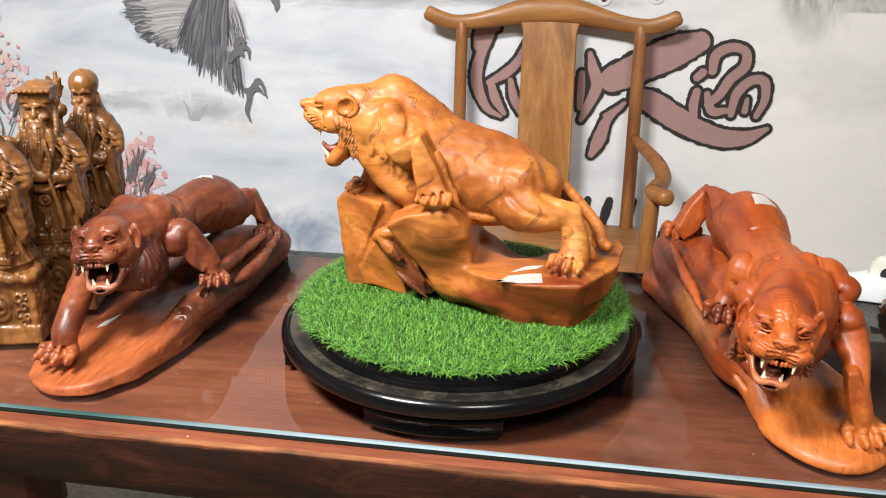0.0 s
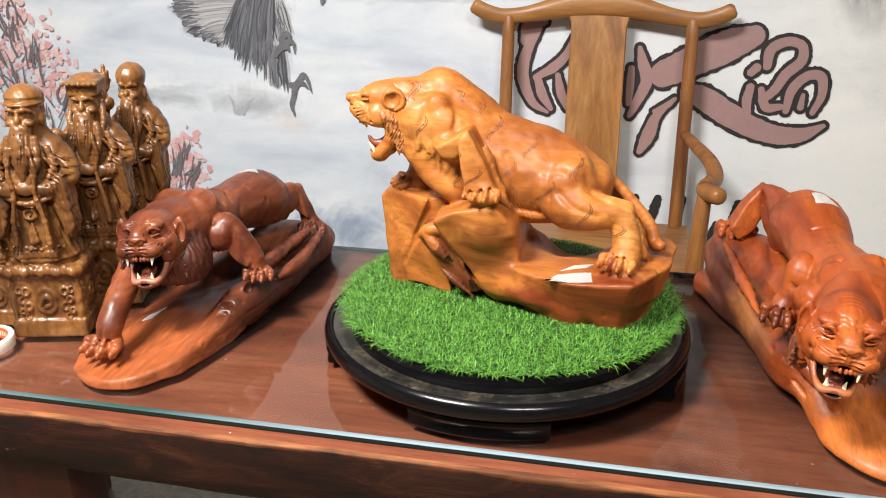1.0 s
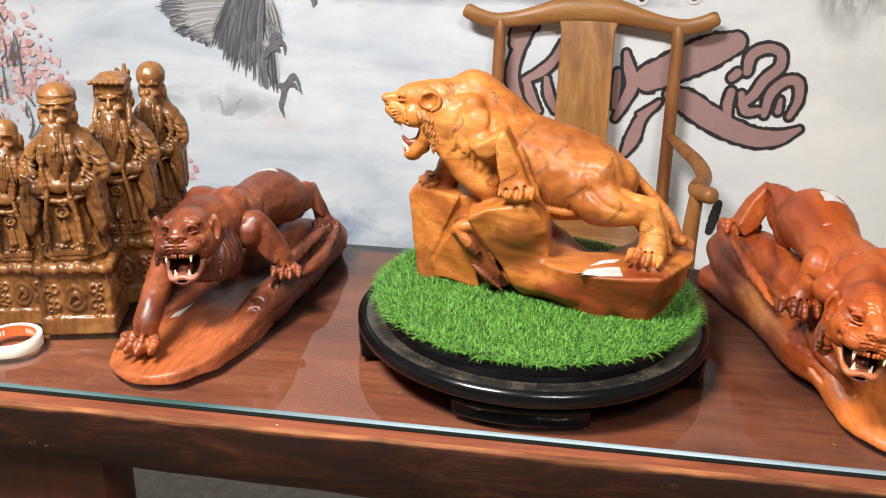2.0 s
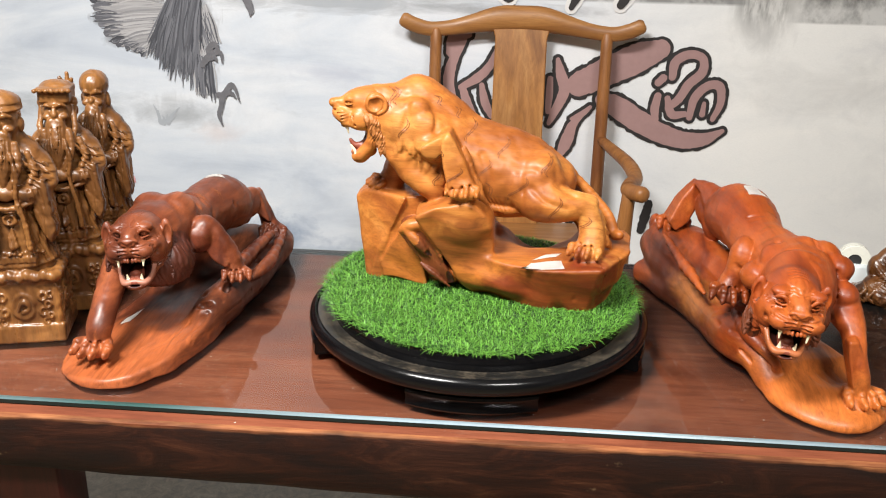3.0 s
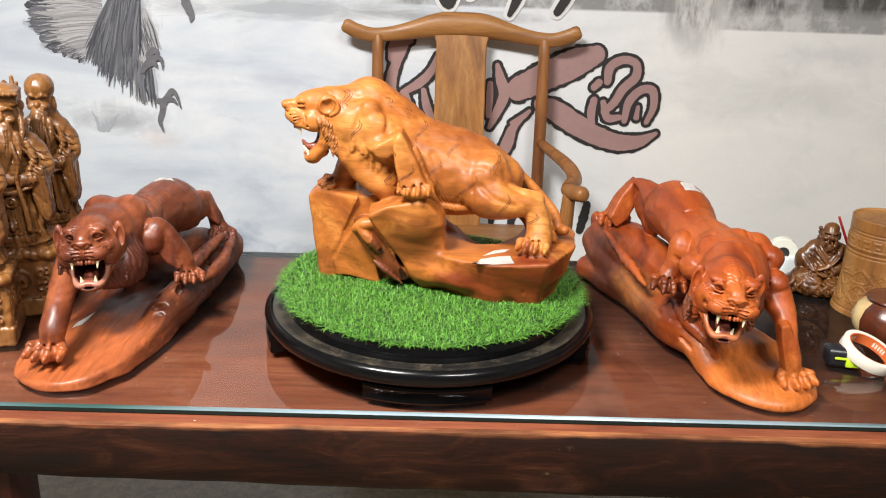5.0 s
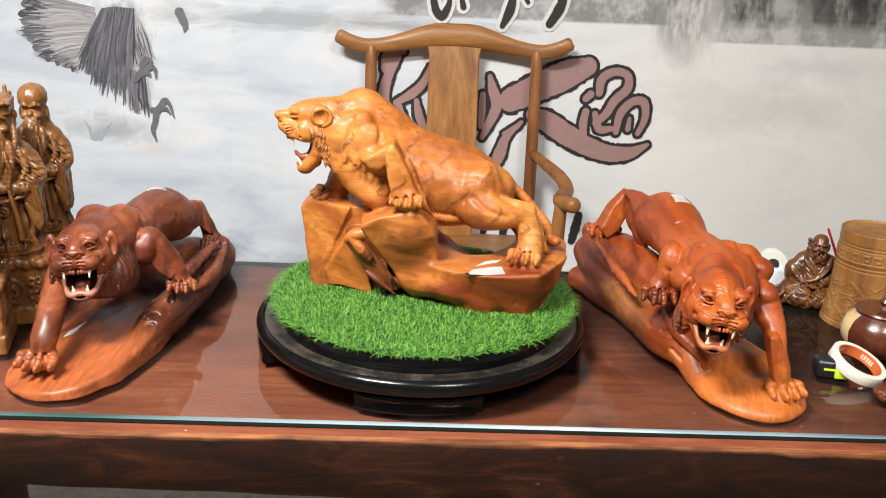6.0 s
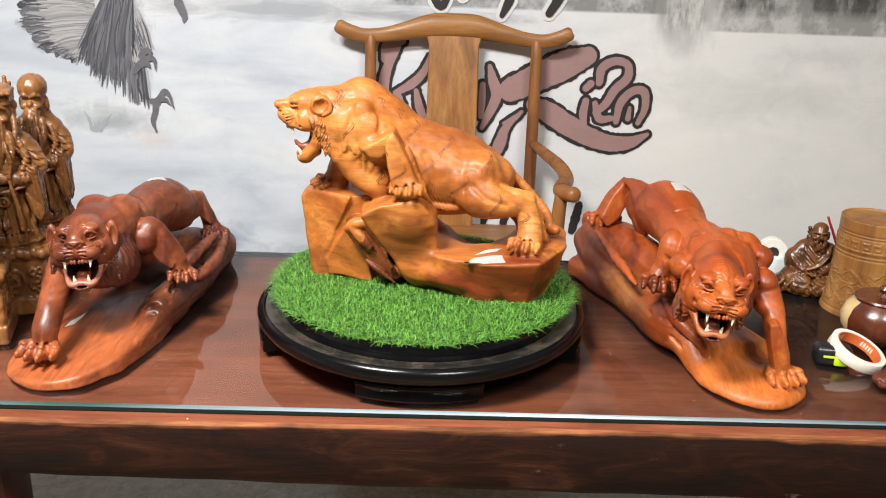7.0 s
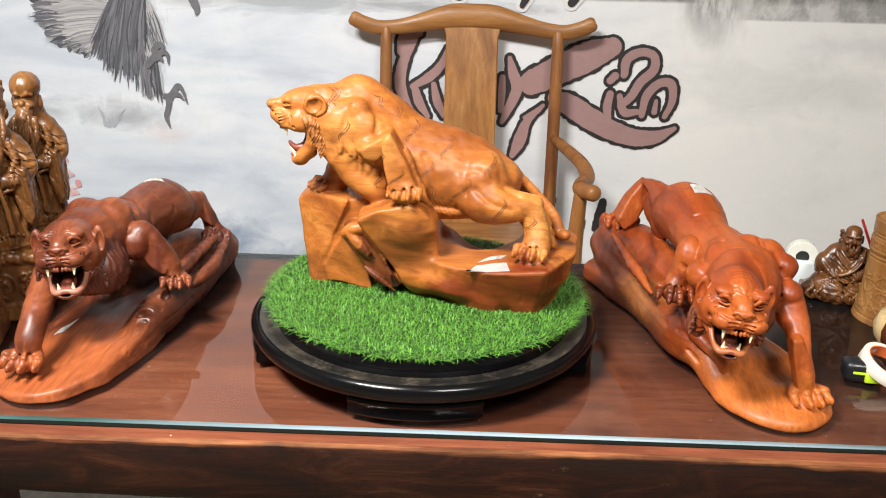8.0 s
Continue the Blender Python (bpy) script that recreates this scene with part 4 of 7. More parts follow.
        # wrinkles fanned over the cheek and brow
        for i in range(3):
            G([(m * (0.34 + 0.02 * i), 0.30 - 0.07 * i, 0.13), (m * (0.38 + 0.015 * i), 0.22 - 0.07 * i, -0.02), (m * (0.36 + 0.02 * i), 0.18 - 0.07 * i, -0.18)], 0.014, 0.020)
        for i in range(3):
            G([(m * 0.04, 0.52 - 0.06 * i, 0.30 + 0.035 * i), (m * 0.10, 0.46 - 0.06 * i, 0.315 + 0.035 * i), (m * 0.15, 0.45 - 0.06 * i, 0.29 + 0.035 * i)], 0.012, 0.018)
    # shaggy throat below the cheeks
    rng = np.random.default_rng(9)
    for i in range(170):
        a = rng.uniform(-1, 1)
        y0, z0 = rng.uniform(-0.42, 0.02) - 0.05 * abs(a), -0.26 - 0.36 * rng.uniform(0, 1)
        x0 = a * (0.44 - 0.12 * abs(z0 + 0.4))
        C((x0, y0, z0 + 0.06), (x0 * 1.06, y0 + rng.uniform(-0.03, 0.06), z0 - 0.08), 0.024, 0.007, 0.016, mat=5, eps=0.012 * size)
    G([(0, 0.81, 0.06), (0, 0.775, -0.08), (0, 0.735, -0.17)], 0.018, 0.044)
    for i in range(4):
        a = 0.04 + 0.10 * i
        G([(-0.13, 0.20 - a, 0.44), (-0.04, 0.16 - a, 0.465), (0, 0.18 - a, 0.47), (0.04, 0.16 - a, 0.465), (0.13, 0.20 - a, 0.44)], 0.013, 0.016)
    return s


def carve_paw(s, at, toward, size, up=(0, 0, 1), curl=0.0, claw=0.6):
    """A clawed paw: pad, four arched toes set apart, each with a raised knuckle and a hooked claw."""
    r, f, u = frame_of(toward, up)
    c = Vector(at)
    W = lambda a, b, d: tuple(c + (r * a + f * b + u * d * 0.80) * size)
    R = np.array([list(r), list(f), list(u)]).T
    s.ell(W(0, -0.14, 0.08), (0.36 * size, 0.38 * size, 0.24 * size), 0.25 * size, R)
    for i in range(4):
        x = -0.39 + 0.26 * i
        y = 0.22 - 0.11 * abs(i - 1.5)
        lift = 0.04 * (i % 2)
        s.cap(W(x * 0.6, y - 0.32, 0.20), W(x, y - 0.06, 0.22 + curl + lift), 0.105 * size, 0.125 * size, 0.03 * size)
        s.cap(W(x, y - 0.05, 0.20 + curl + lift), W(x * 1.06, y + 0.13, 0.05 + curl), 0.122 * size, 0.085 * size, 0.012 * size)
        n = 0.05 + 0.05 * claw
        s.tube([W(x * 1.06, y + 0.06, 0.14 + curl), W(x * 1.09, y + 0.12 + n, 0.12 + curl), W(x * 1.11, y + 0.14 + n * 1.3, 0.00 + curl)], [0.075 * size, 0.058 * size, 0.018 * size], 0.010 * size, steps=3)
        s.groove([W(x * 1.02 - 0.07, y + 0.02, 0.24 + curl), W(x * 1.03, y + 0.05, 0.29 + curl + lift), W(x * 1.04 + 0.07, y + 0.02, 0.24 + curl)], 0.020 * size, 0.030 * size)
    for i in range(3):
        x = -0.26 + 0.26 * i
        s.groove([W(x * 0.6, -0.05, 0.36), W(x, 0.16, 0.26 + curl), W(x * 1.05, 0.36, 0.0 + curl)], 0.040 * size, 0.13 * size)


def sticker(corners, on, above=1.3, lift=0.0009):
    """A small paper label pressed on a carved surface from above."""
    tree = BVHTree.FromPolygons([on.matrix_basis @ v.co for v in on.data.vertices], [p.vertices[:] for p in on.data.polygons])
    bm = bmesh.new()
    a, b, c, d = [Vector((*q, 0)) for q in corners]
    o = (a + b + c + d) / 4
    o.z = tree.ray_cast(Vector((o.x, o.y, above)), Vector((0, 0, -1)))[0].z
    rows = []
    for i in range(9):
        p, q = a.lerp(b, i / 8), d.lerp(c, i / 8)
        row = []
        for j in range(5):
            w = p.lerp(q, j / 4)
            hit, nrm = tree.ray_cast(Vector((w.x, w.y, above)), Vector((0, 0, -1)))[:2]
            row.append(bm.verts.new((hit if hit else Vector((w.x, w.y, o.z))) + (nrm if nrm else Vector((0, 0, 1))) * lift - o))
        rows.append(row)
    for p, q in zip(rows, rows[1:]):
        for j in range(4):
            bm.faces.new((p[j], q[j], q[j + 1], p[j + 1]))
    bmesh.ops.solidify(bm, geom=bm.faces[:], thickness=-0.0004)
    bmesh.ops.recalc_face_normals(bm, faces=bm.faces[:])
    return tagged(part("price_sticker", bm, M_STICKER, at=o), "blank white paper sticker stuck on carved wood", "sticker", "stickers")


def turned(x, y, z):
    return np.array(Euler((x, y, z)).to_matrix())


TONES = lambda m, fur, lip: [m, M_IVORY, M_CAVITY, lip, M_TONGUE, fur, M_KNIFE, M_SPLIT]


def side(u, v):
    """Side view of the flank, with x to the right and z down from the upper left, as (x, z)."""
    return (-0.8460 + 0.0009148 * u + 0.00002009 * v, 1.2323 + 0.00002442 * u + -0.0009333 * v)


def roaring_head(centre, forward, k, neck, step=0.0010):
    """A roaring tiger's head seen in profile, in (right, forward, up) units of k metres, fine enough for fangs and fur."""
    r, f, u = frame_of(forward)
    R = np.array([list(r), list(f), list(u)]).T
    c = Vector(centre)
    s = Clay([q - 92 * k for q in c], [q + 80 * k for q in c], step)
    W = lambda a, b, d: tuple(c + (r * a + f * b + u * d) * k)
    E = lambda p, q, j=5, **kw: s.ell(W(*p), tuple(x * k for x in q), j * k, R, **kw)
    C = lambda p, q, ra, rb, j=4, **kw: s.cap(W(*p), W(*q), ra * k, rb * k, j * k, **kw)
    G = lambda pts, w, d: s.groove([W(*p) for p in pts], w * k, d * k)
    E((0, -2, 8), (28, 38, 34), 8)
    E((0, 18, 18), (24, 22, 18), 8)
    s.cap(W(0, -8, 2), neck[0], 30 * k, neck[1], 8 * k)
    for m in (-1, 1):
        E((m * 22, 12, -12), (13, 22, 19), 6)
        # hinge of the jaw, then the jaw bar down to the chin
        C((m * 20, -8, -30), (m * 16, -6, -50), 13, 11, 6)
        C((m * 16, -6, -52), (m * 10, 14, -76), 11, 10, 5)
    E((0, 15, -80), (15, 15, 12), 5)
    E((0, 2, -70), (15, 16, 11), 7)
    # muzzle
    C((0, 26, 14), (0, 52, 12), 17, 11, 7)
    E((0, 40, -4), (20, 22, 15), 6)
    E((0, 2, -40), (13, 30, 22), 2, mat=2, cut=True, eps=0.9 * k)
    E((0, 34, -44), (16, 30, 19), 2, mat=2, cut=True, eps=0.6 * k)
    for m in (-1, 1):
        E((m * 11, 42, -6), (12, 15, 14), 3)
        E((m * 10, 34, -18), (11, 14, 9), 3)
        E((m * 19, 20, -20), (10, 15, 9), 3)
        E((m * 14, 31, 22), (10, 9, 7), 4)
        # eye between two lids
        E((m * 19, 35, 17), (4.5, 4.5, 3.2), 1, cut=True)
        E((m * 17, 33, 17), (3.8, 3.8, 2.8), 0.5)
        s.tube([W(m * 14, 40, 16), W(m * 18, 38, 21), W(m * 23, 30, 20)], [1.2 * k, 1.8 * k, 1.2 * k], k)
        s.tube([W(m * 14, 40, 14), W(m * 18, 38, 13), W(m * 23, 30, 14)], [1.0 * k, 1.2 * k, 1.0 * k], k)
        # lip folds, nostril, cheek lines
        for i in range(4):
            z = 2 - 5 * i
            G([(m * 5, 57 - 2 * i, z), (m * 14, 55 - 2 * i, z + 1), (m * 22, 46 - i, z + 2), (m * 24, 33, z + 5)], 1.6, 4.2)
        G([(m * 4, 66, 8), (m * 8, 65, 10), (m * 11, 62, 7)], 2.0, 4.5)
        G([(m * 12, 52, 14), (m * 20, 40, 6), (m * 27, 28, -6), (m * 28, 24, -20)], 2.2, 4.5)
        G([(m * 30, 10, 8), (m * 34, 4, -6), (m * 30, 4, -24)], 2.0, 3.0)
        # fangs and small teeth
        C((m * 11, 38, -23), (m * 11, 35, -37), 3.6, 1.1, 0.8, mat=1, eps=0.0005)
        C((m * 8.5, 22, -72), (m * 8.5, 31, -58), 3.8, 1.2, 0.8, mat=1, eps=0.0005)
        for i in range(3):
            E((m * (2.5 + 3.6 * i), 45 - 2 * i, -25), (2, 2, 3), 0.8)
        # round cupped ear turned outward
        E((m * 31, -10, 17), (9, 18, 19), 2)
        E((m * 42, -7, 16), (10, 12.5, 13.5), 1.2, cut=True)
        s.tube([W(m * 36, -14, 0), W(m * 39, -25, 8), W(m * 38, -25, 22), W(m * 37, -14, 30), W(m * 35, -2, 26)], [2.4 * k, 3.2 * k, 3.2 * k, 3.2 * k, 2.4 * k], 1.2 * k)
        # side whiskers: locks that fall from the ear to a point behind the jaw
        rng = np.random.default_rng(5)
        for i in range(46):
            t = (i + rng.uniform(0, 1)) / 46
            b, d = -2 - 26 * t + rng.uniform(-9, 9), -8 - 60 * t
            a = 33 - 6 * t + rng.uniform(-2, 3)
            s.tube([W(m * a, b + 3, d + 7), W(m * (a + 3), b, d), W(m * (a + 1), b - 4 + rng.uniform(-3, 4), d - 10)], [2.0 * k, 3.0 * k, 0.9 * k], 1.6 * k, 5, 2)
        C((m * 26, -4, -12), (m * 25, -26, -66), 11, 7, 4)
        s.ripple(W(m * 30, -14, -36), (20 * k, 26 * k, 40 * k), tuple(f * 0.9 + u * 0.3), tuple(u), 5.0 * k, 1.1 * k)
    E((0, 60, 14), (10, 7, 7.5), 2)
    E((0, 49, 29), (16, 7, 6), 4, cut=True)
    G([(0, 67, 6), (0, 64, -6), (0, 60, -20)], 1.6, 3.5)
    # lower lip, curled tongue
    s.tube([W(-14, 2, -56), W(-10, 18, -69), W(0, 27, -72), W(10, 18, -69), W(14, 2, -56)], [1.6 * k, 2.8 * k, 3.4 * k, 2.8 * k, 1.6 * k], 1.5 * k, 3)
    s.tube([W(0, -4, -50), W(0, 12, -60), W(0, 24, -60), W(0, 32, -50)], [6 * k, 6 * k, 4.5 * k, 2.2 * k], 2 * k, 4)
    for i in range(3):
        G([(-11, 14 - 8 * i, 33), (0, 16 - 8 * i, 36), (11, 14 - 8 * i, 33)], 1.2, 1.6)
    return s


def standing_tiger():
    s = Clay((-0.38, 1.10, TOP + 0.080), (0.150, 1.45, 1.14), 0.0017)
    # --- rock: a tall block with a slanting face, a lower facet beside it, a boulder with a sharp corner, a long shelf ---
    s.facet([(-0.355, 0.905), (-0.335, 0.921), (-0.235, 0.925), (-0.243, 0.905), (-0.312, 0.790), (-0.322, 0.765), (-0.334, 0.765)], 1, 1.287, 1.400, 0.006, 0.003, (-0.70, 0.05), (0.1, -0.1))
    s.facet([(-0.268, 0.922), (-0.314, 0.815), (-0.326, 0.765), (-0.140, 0.765), (-0.140, 0.928)], 1, 1.276, 1.400, 0.003, 0.004, (-0.10, -0.10))
    s.facet([(-0.247, 0.904), (-0.208, 0.931), (-0.150, 0.937), (-0.126, 0.920), (-0.113, 0.885), (-0.108, 0.765), (-0.152, 0.765), (-0.193, 0.832)], 1, 1.210, 1.360, 0.006, 0.003, (0.02, -0.30))
    s.ell((-0.160, 1.225, 0.905), (0.045, 0.028, 0.034), 0.020)
    # split red slab lying in the gap, its lip curled over the corner, with splinters and holes whose shade is coloured
    # in
    s.facet([(-0.269, 0.876), (-0.254, 0.889), (-0.224, 0.887), (-0.192, 0.828), (-0.176, 0.785), (-0.199, 0.782), (-0.234, 0.827)], 1, 1.226, 1.300, 0.004, 0.002, (-0.15, -0.20), mat=7)
    s.tube([(-0.264, 1.228, 0.877), (-0.248, 1.224, 0.887), (-0.226, 1.222, 0.888), (-0.209, 1.222, 0.860), (-0.195, 1.226, 0.830)], [0.003, 0.006, 0.005, 0.004, 0.002], 0.006)
    s.tube([(-0.256, 1.222, 0.881), (-0.235, 1.220, 0.861), (-0.214, 1.224, 0.836)], [0.004, 0.0085, 0.004], 0.003, 7)
    s.tube([(-0.230, 1.232, 0.820), (-0.209, 1.228, 0.804), (-0.182, 1.228, 0.783)], [0.002, 0.0052, 0.003], 0.002, 7)
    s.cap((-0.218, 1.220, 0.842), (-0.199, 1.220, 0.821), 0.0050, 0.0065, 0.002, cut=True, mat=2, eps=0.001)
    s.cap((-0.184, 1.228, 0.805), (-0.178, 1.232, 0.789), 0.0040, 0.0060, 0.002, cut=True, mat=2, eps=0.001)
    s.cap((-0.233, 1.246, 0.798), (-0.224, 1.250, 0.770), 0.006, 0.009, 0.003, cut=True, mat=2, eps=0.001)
    for i in range(6):
        s.groove([(-0.252 + 0.007 * i, 1.219, 0.884 - 0.004 * i), (-0.228 + 0.007 * i, 1.218, 0.852 - 0.006 * i), (-0.206 + 0.006 * i, 1.220, 0.815 - 0.006 * i)], 0.0012, 0.0018)
    s.facet([(-0.256, 0.890), (-0.308, 0.806), (-0.301, 0.772), (-0.222, 0.770), (-0.233, 0.820), (-0.264, 0.876)], 1, 1.268, 1.330, 0.003, 0.006, (-0.30, -0.10))
    # shelf
    s.facet([(-0.160, 1.265), (-0.100, 1.208), (-0.030, 1.172), (0.050, 1.172), (0.096, 1.245), (0.106, 1.315), (0.085, 1.365), (-0.03, 1.350), (-0.150, 1.370)], 2, 0.762, 0.8475, 0.005, 0.010,
            tilt_hi=(0.05, 0.02), taper=0.34)
    s.cap((-0.150, 1.250, 0.805), (-0.085, 1.205, 0.806), 0.026, 0.018, 0.025)
    s.cap((-0.140, 1.340, 0.850), (-0.022, 1.338, 0.796), 0.022, 0.018, 0.012)
    s.ell((-0.030, 1.335, 0.882), (0.074, 0.085, 0.064), 0.010, cut=True)
    s.ell((-0.100, 1.175, 0.870), (0.040, 0.045, 0.026), 0.012, cut=True)
    s.facet([(0.046, 1.19), (0.064, 1.185), (0.104, 1.25), (0.116, 1.315), (0.075, 1.35), (0.05, 1.29)], 2, 0.80, 0.856, 0.010, 0.010, taper=0.06)
    s.cap((-0.012, 1.166, 0.790), (-0.004, 1.180, 0.765), 0.004, 0.011, 0.008, cut=True)
    for p in ([(0.018, 1.152, 0.842), (0.024, 1.160, 0.815), (0.020, 1.176, 0.79)], [(0.060, 1.170, 0.850), (0.064, 1.185, 0.81), (0.066, 1.20, 0.775)], [(0.090, 1.215, 0.848), (0.092, 1.228, 0.81), (0.092, 1.24, 0.775)],
              [(-0.070, 1.160, 0.838), (-0.040, 1.160, 0.815), (-0.012, 1.168, 0.800)], [(-0.110, 1.180, 0.835), (-0.085, 1.170, 0.822), (-0.060, 1.168, 0.812)]):
        s.groove(p, 0.003, 0.0035)
    s.rough(0.080, 0.0014, 3)
    # --- body ---
    s.tube([(-0.297, 1.274, 1.063), (-0.277, 1.280, 1.051), (-0.234, 1.287, 1.030), (-0.171, 1.289, 0.991), (-0.108, 1.289, 0.967), (-0.056, 1.287, 0.959), (-0.026, 1.285, 0.952)],
           [0.031, 0.043, 0.058, 0.054, 0.060, 0.053, 0.043], 0.010, steps=5)
    s.cap((-0.315, 1.271, 1.087), (-0.260, 1.286, 1.090), 0.018, 0.022, 0.012)
    s.ell((-0.248, 1.287, 1.088), (0.028, 0.032, 0.027), 0.012)
    s.ell((-0.243, 1.248, 1.071), (0.024, 0.020, 0.022), 0.006)
    s.ell((-0.231, 1.240, 1.044), (0.028, 0.022, 0.030), 0.006)
    s.ell((-0.265, 1.252, 1.050), (0.026, 0.022, 0.034), 0.010)
    s.ell((-0.213, 1.276, 0.967), (0.038, 0.034, 0.036), 0.016)
    s.tube([(-0.242, 1.290, 1.097), (-0.186, 1.292, 1.047), (-0.128, 1.292, 1.016), (-0.061, 1.290, 1.002)], [0.016, 0.017, 0.016, 0.016], 0.03)
    s.tube([(-0.285, 1.262, 1.017), (-0.254, 1.258, 0.979), (-0.211, 1.250, 0.943)], [0.018, 0.021, 0.018], 0.012)
    # near fore leg: upper arm with a sharp elbow, straight forearm
    s.ell((-0.212, 1.232, 1.016), (0.034, 0.024, 0.024), 0.006, turned(0, 0.45, 0))
    s.facet([(-0.233, 1.022), (-0.193, 1.047), (-0.182, 1.036), (-0.200, 1.002), (-0.225, 1.005)], 1, 1.200, 1.262, 0.005, 0.003, (0.10, -0.2))
    s.facet([(-0.198, 1.042), (-0.188, 1.051), (-0.174, 1.034), (-0.140, 0.958), (-0.142, 0.945), (-0.184, 0.946), (-0.194, 0.978), (-0.200, 1.011)], 1, 1.190, 1.236, 0.007, 0.003, (0.15, 0.10), (0, 0.2))
    carve_paw(s, (-0.164, 1.198, 0.952), (-0.12, -1, -0.10), 0.057, (0, 0, 1), 0.0, 0.5)
    s.groove([(-0.238, 1.214, 1.020), (-0.213, 1.203, 1.038), (-0.193, 1.198, 1.052)], 0.0030, 0.0075)
    s.groove([(-0.232, 1.214, 1.003), (-0.217, 1.210, 0.991), (-0.199, 1.206, 0.988)], 0.005, 0.009)
    s.groove([(-0.179, 1.205, 1.045), (-0.157, 1.205, 1.007), (-0.137, 1.205, 0.963)], 0.0055, 0.009)
    s.ell((-0.207, 1.218, 0.973), (0.014, 0.012, 0.012), 0.006, cut=True)
    rng = np.random.default_rng(14)
    for i in range(26):
        t = i / 25
        x, y = 738 + 30 * t + rng.uniform(-3, 3), 246 + 84 * t
        p, w = np.array(side(x, y)), rng.uniform(0.7, 1.2)
        s.cap((p[0], 1.222 - 0.008 * t, p[1]), (p[0] + 0.010 * w, 1.224 - 0.008 * t, p[1] - 0.011 * w), 0.0042, 0.0012, 0.003)
    # far fore leg
    s.tube([(-0.265, 1.322, 0.982), (-0.284, 1.328, 0.950), (-0.293, 1.325, 0.924)], [0.030, 0.019, 0.017], 0.008)
    carve_paw(s, (-0.313, 1.322, 0.926), (-1, -0.55, -0.05), 0.050, (0, 0, 1), 0.0, 0.8)
    # near hind leg
    s.ell((-0.049, 1.246, 0.958), (0.044, 0.032, 0.048), 0.010, turned(0, 0.35, 0))
    s.ell((-0.039, 1.252, 0.982), (0.026, 0.026, 0.030), 0.008)
    s.ell((-0.072, 1.240, 0.953), (0.022, 0.022, 0.034), 0.006, turned(0, -0.3, 0))
    s.tube([(-0.043, 1.236, 0.936), (-0.008, 1.234, 0.930), (0.029, 1.236, 0.930)], [0.034, 0.0245, 0.0175], 0.009)
    s.ell((0.039, 1.238, 0.934), (0.014, 0.013, 0.013), 0.006)
    s.tube([(0.034, 1.236, 0.924), (0.043, 1.228, 0.898), (0.045, 1.216, 0.868)], [0.0170, 0.0170, 0.0200], 0.007)
    carve_paw(s, (0.033, 1.200, 0.859), (-0.40, -1, -0.05), 0.056, (0, 0, 1), 0.0, 0.5)
    for i in range(22):
        t = i / 21
        x, y = 972 + 20 * t + rng.uniform(-2, 3), 356 + 60 * t
        p, w = np.array(side(x, y)), rng.uniform(0.7, 1.2)
        s.cap((p[0], 1.240 - 0.012 * t, p[1]), (p[0] + 0.010 * w, 1.246 - 0.012 * t, p[1] - 0.010 * w), 0.0050, 0.0012, 0.003)
    s.tube([(-0.036, 1.325, 0.948), (0.017, 1.338, 0.908), (0.045, 1.340, 0.880), (0.060, 1.330, 0.842)], [0.038, 0.026, 0.018, 0.016], 0.01)
    # tail, a strut behind the leg that ends in a curl
    s.tube([(-0.028, 1.296, 0.999), (0.015, 1.300, 0.963), (0.051, 1.296, 0.927), (0.076, 1.286, 0.899), (0.086, 1.276, 0.873), (0.094, 1.262, 0.874)],
           [0.0115, 0.0085, 0.0080, 0.0085, 0.0098, 0.0075], 0.002)
    # belly fringe and the shaggy chest
    s.tube([(-0.130, 1.262, 0.919), (-0.095, 1.260, 0.912), (-0.049, 1.258, 0.916)], [0.013, 0.010, 0.009], 0.012)
    for i in range(22):
        t = i / 21
        p = np.array(side(775 + 80 * t, 350 + 6 * math.sin(3 * t)))
        w = rng.uniform(0.7, 1.3)
        s.tube([(p[0], 1.250, p[1] + 0.004), (p[0] + 0.002, 1.243, p[1] - 0.004), (p[0] + 0.007, 1.243, p[1] - 0.004 - 0.007 * w)], [0.005, 0.0042, 0.0012], 0.003, steps=2)
    for i in range(70):
        t, q = rng.uniform(0, 1), rng.uniform(0, 1)
        p = np.array(side(616 + 84 * t + 20 * q, 250 + 78 * t - 22 * q))
        w = rng.uniform(0.7, 1.3)
        s.tube([(p[0] + 0.006, 1.246 - 0.012 * q, p[1] + 0.010), (p[0], 1.242 - 0.012 * q, p[1]), (p[0] - 0.002, 1.240 - 0.012 * q, p[1] - 0.013 * w)], [0.0022, 0.0034, 0.0010], 0.004, steps=2)
    # muscles
    for p, w, d in (([(-0.285, 1.245, 1.103), (-0.255, 1.235, 1.083), (-0.260, 1.228, 1.048)], 0.005, 0.003), ([(-0.210, 1.236, 1.065), (-0.211, 1.226, 1.045), (-0.200, 1.216, 1.042)], 0.005, 0.004),
                    ([(-0.136, 1.236, 1.006), (-0.124, 1.228, 0.972), (-0.129, 1.236, 0.937)], 0.007, 0.004), ([(-0.070, 1.232, 1.009), (-0.075, 1.222, 0.975), (-0.064, 1.222, 0.938)], 0.006, 0.0035),
                    ([(-0.016, 1.230, 0.994), (-0.011, 1.222, 0.966), (0.013, 1.224, 0.945)], 0.005, 0.004), ([(-0.056, 1.214, 0.961), (-0.034, 1.206, 0.943), (-0.001, 1.212, 0.931)], 0.005, 0.003),
                    ([(-0.098, 1.232, 1.008), (-0.081, 1.226, 0.989), (-0.051, 1.224, 0.987)], 0.006, 0.003)):
        s.groove(p, w, d)
    s.ripple((-0.11, 1.25, 0.925), (0.06, 0.05, 0.022), (1, 0, 0.4), (0, 0, 1), 0.008, 0.0009)
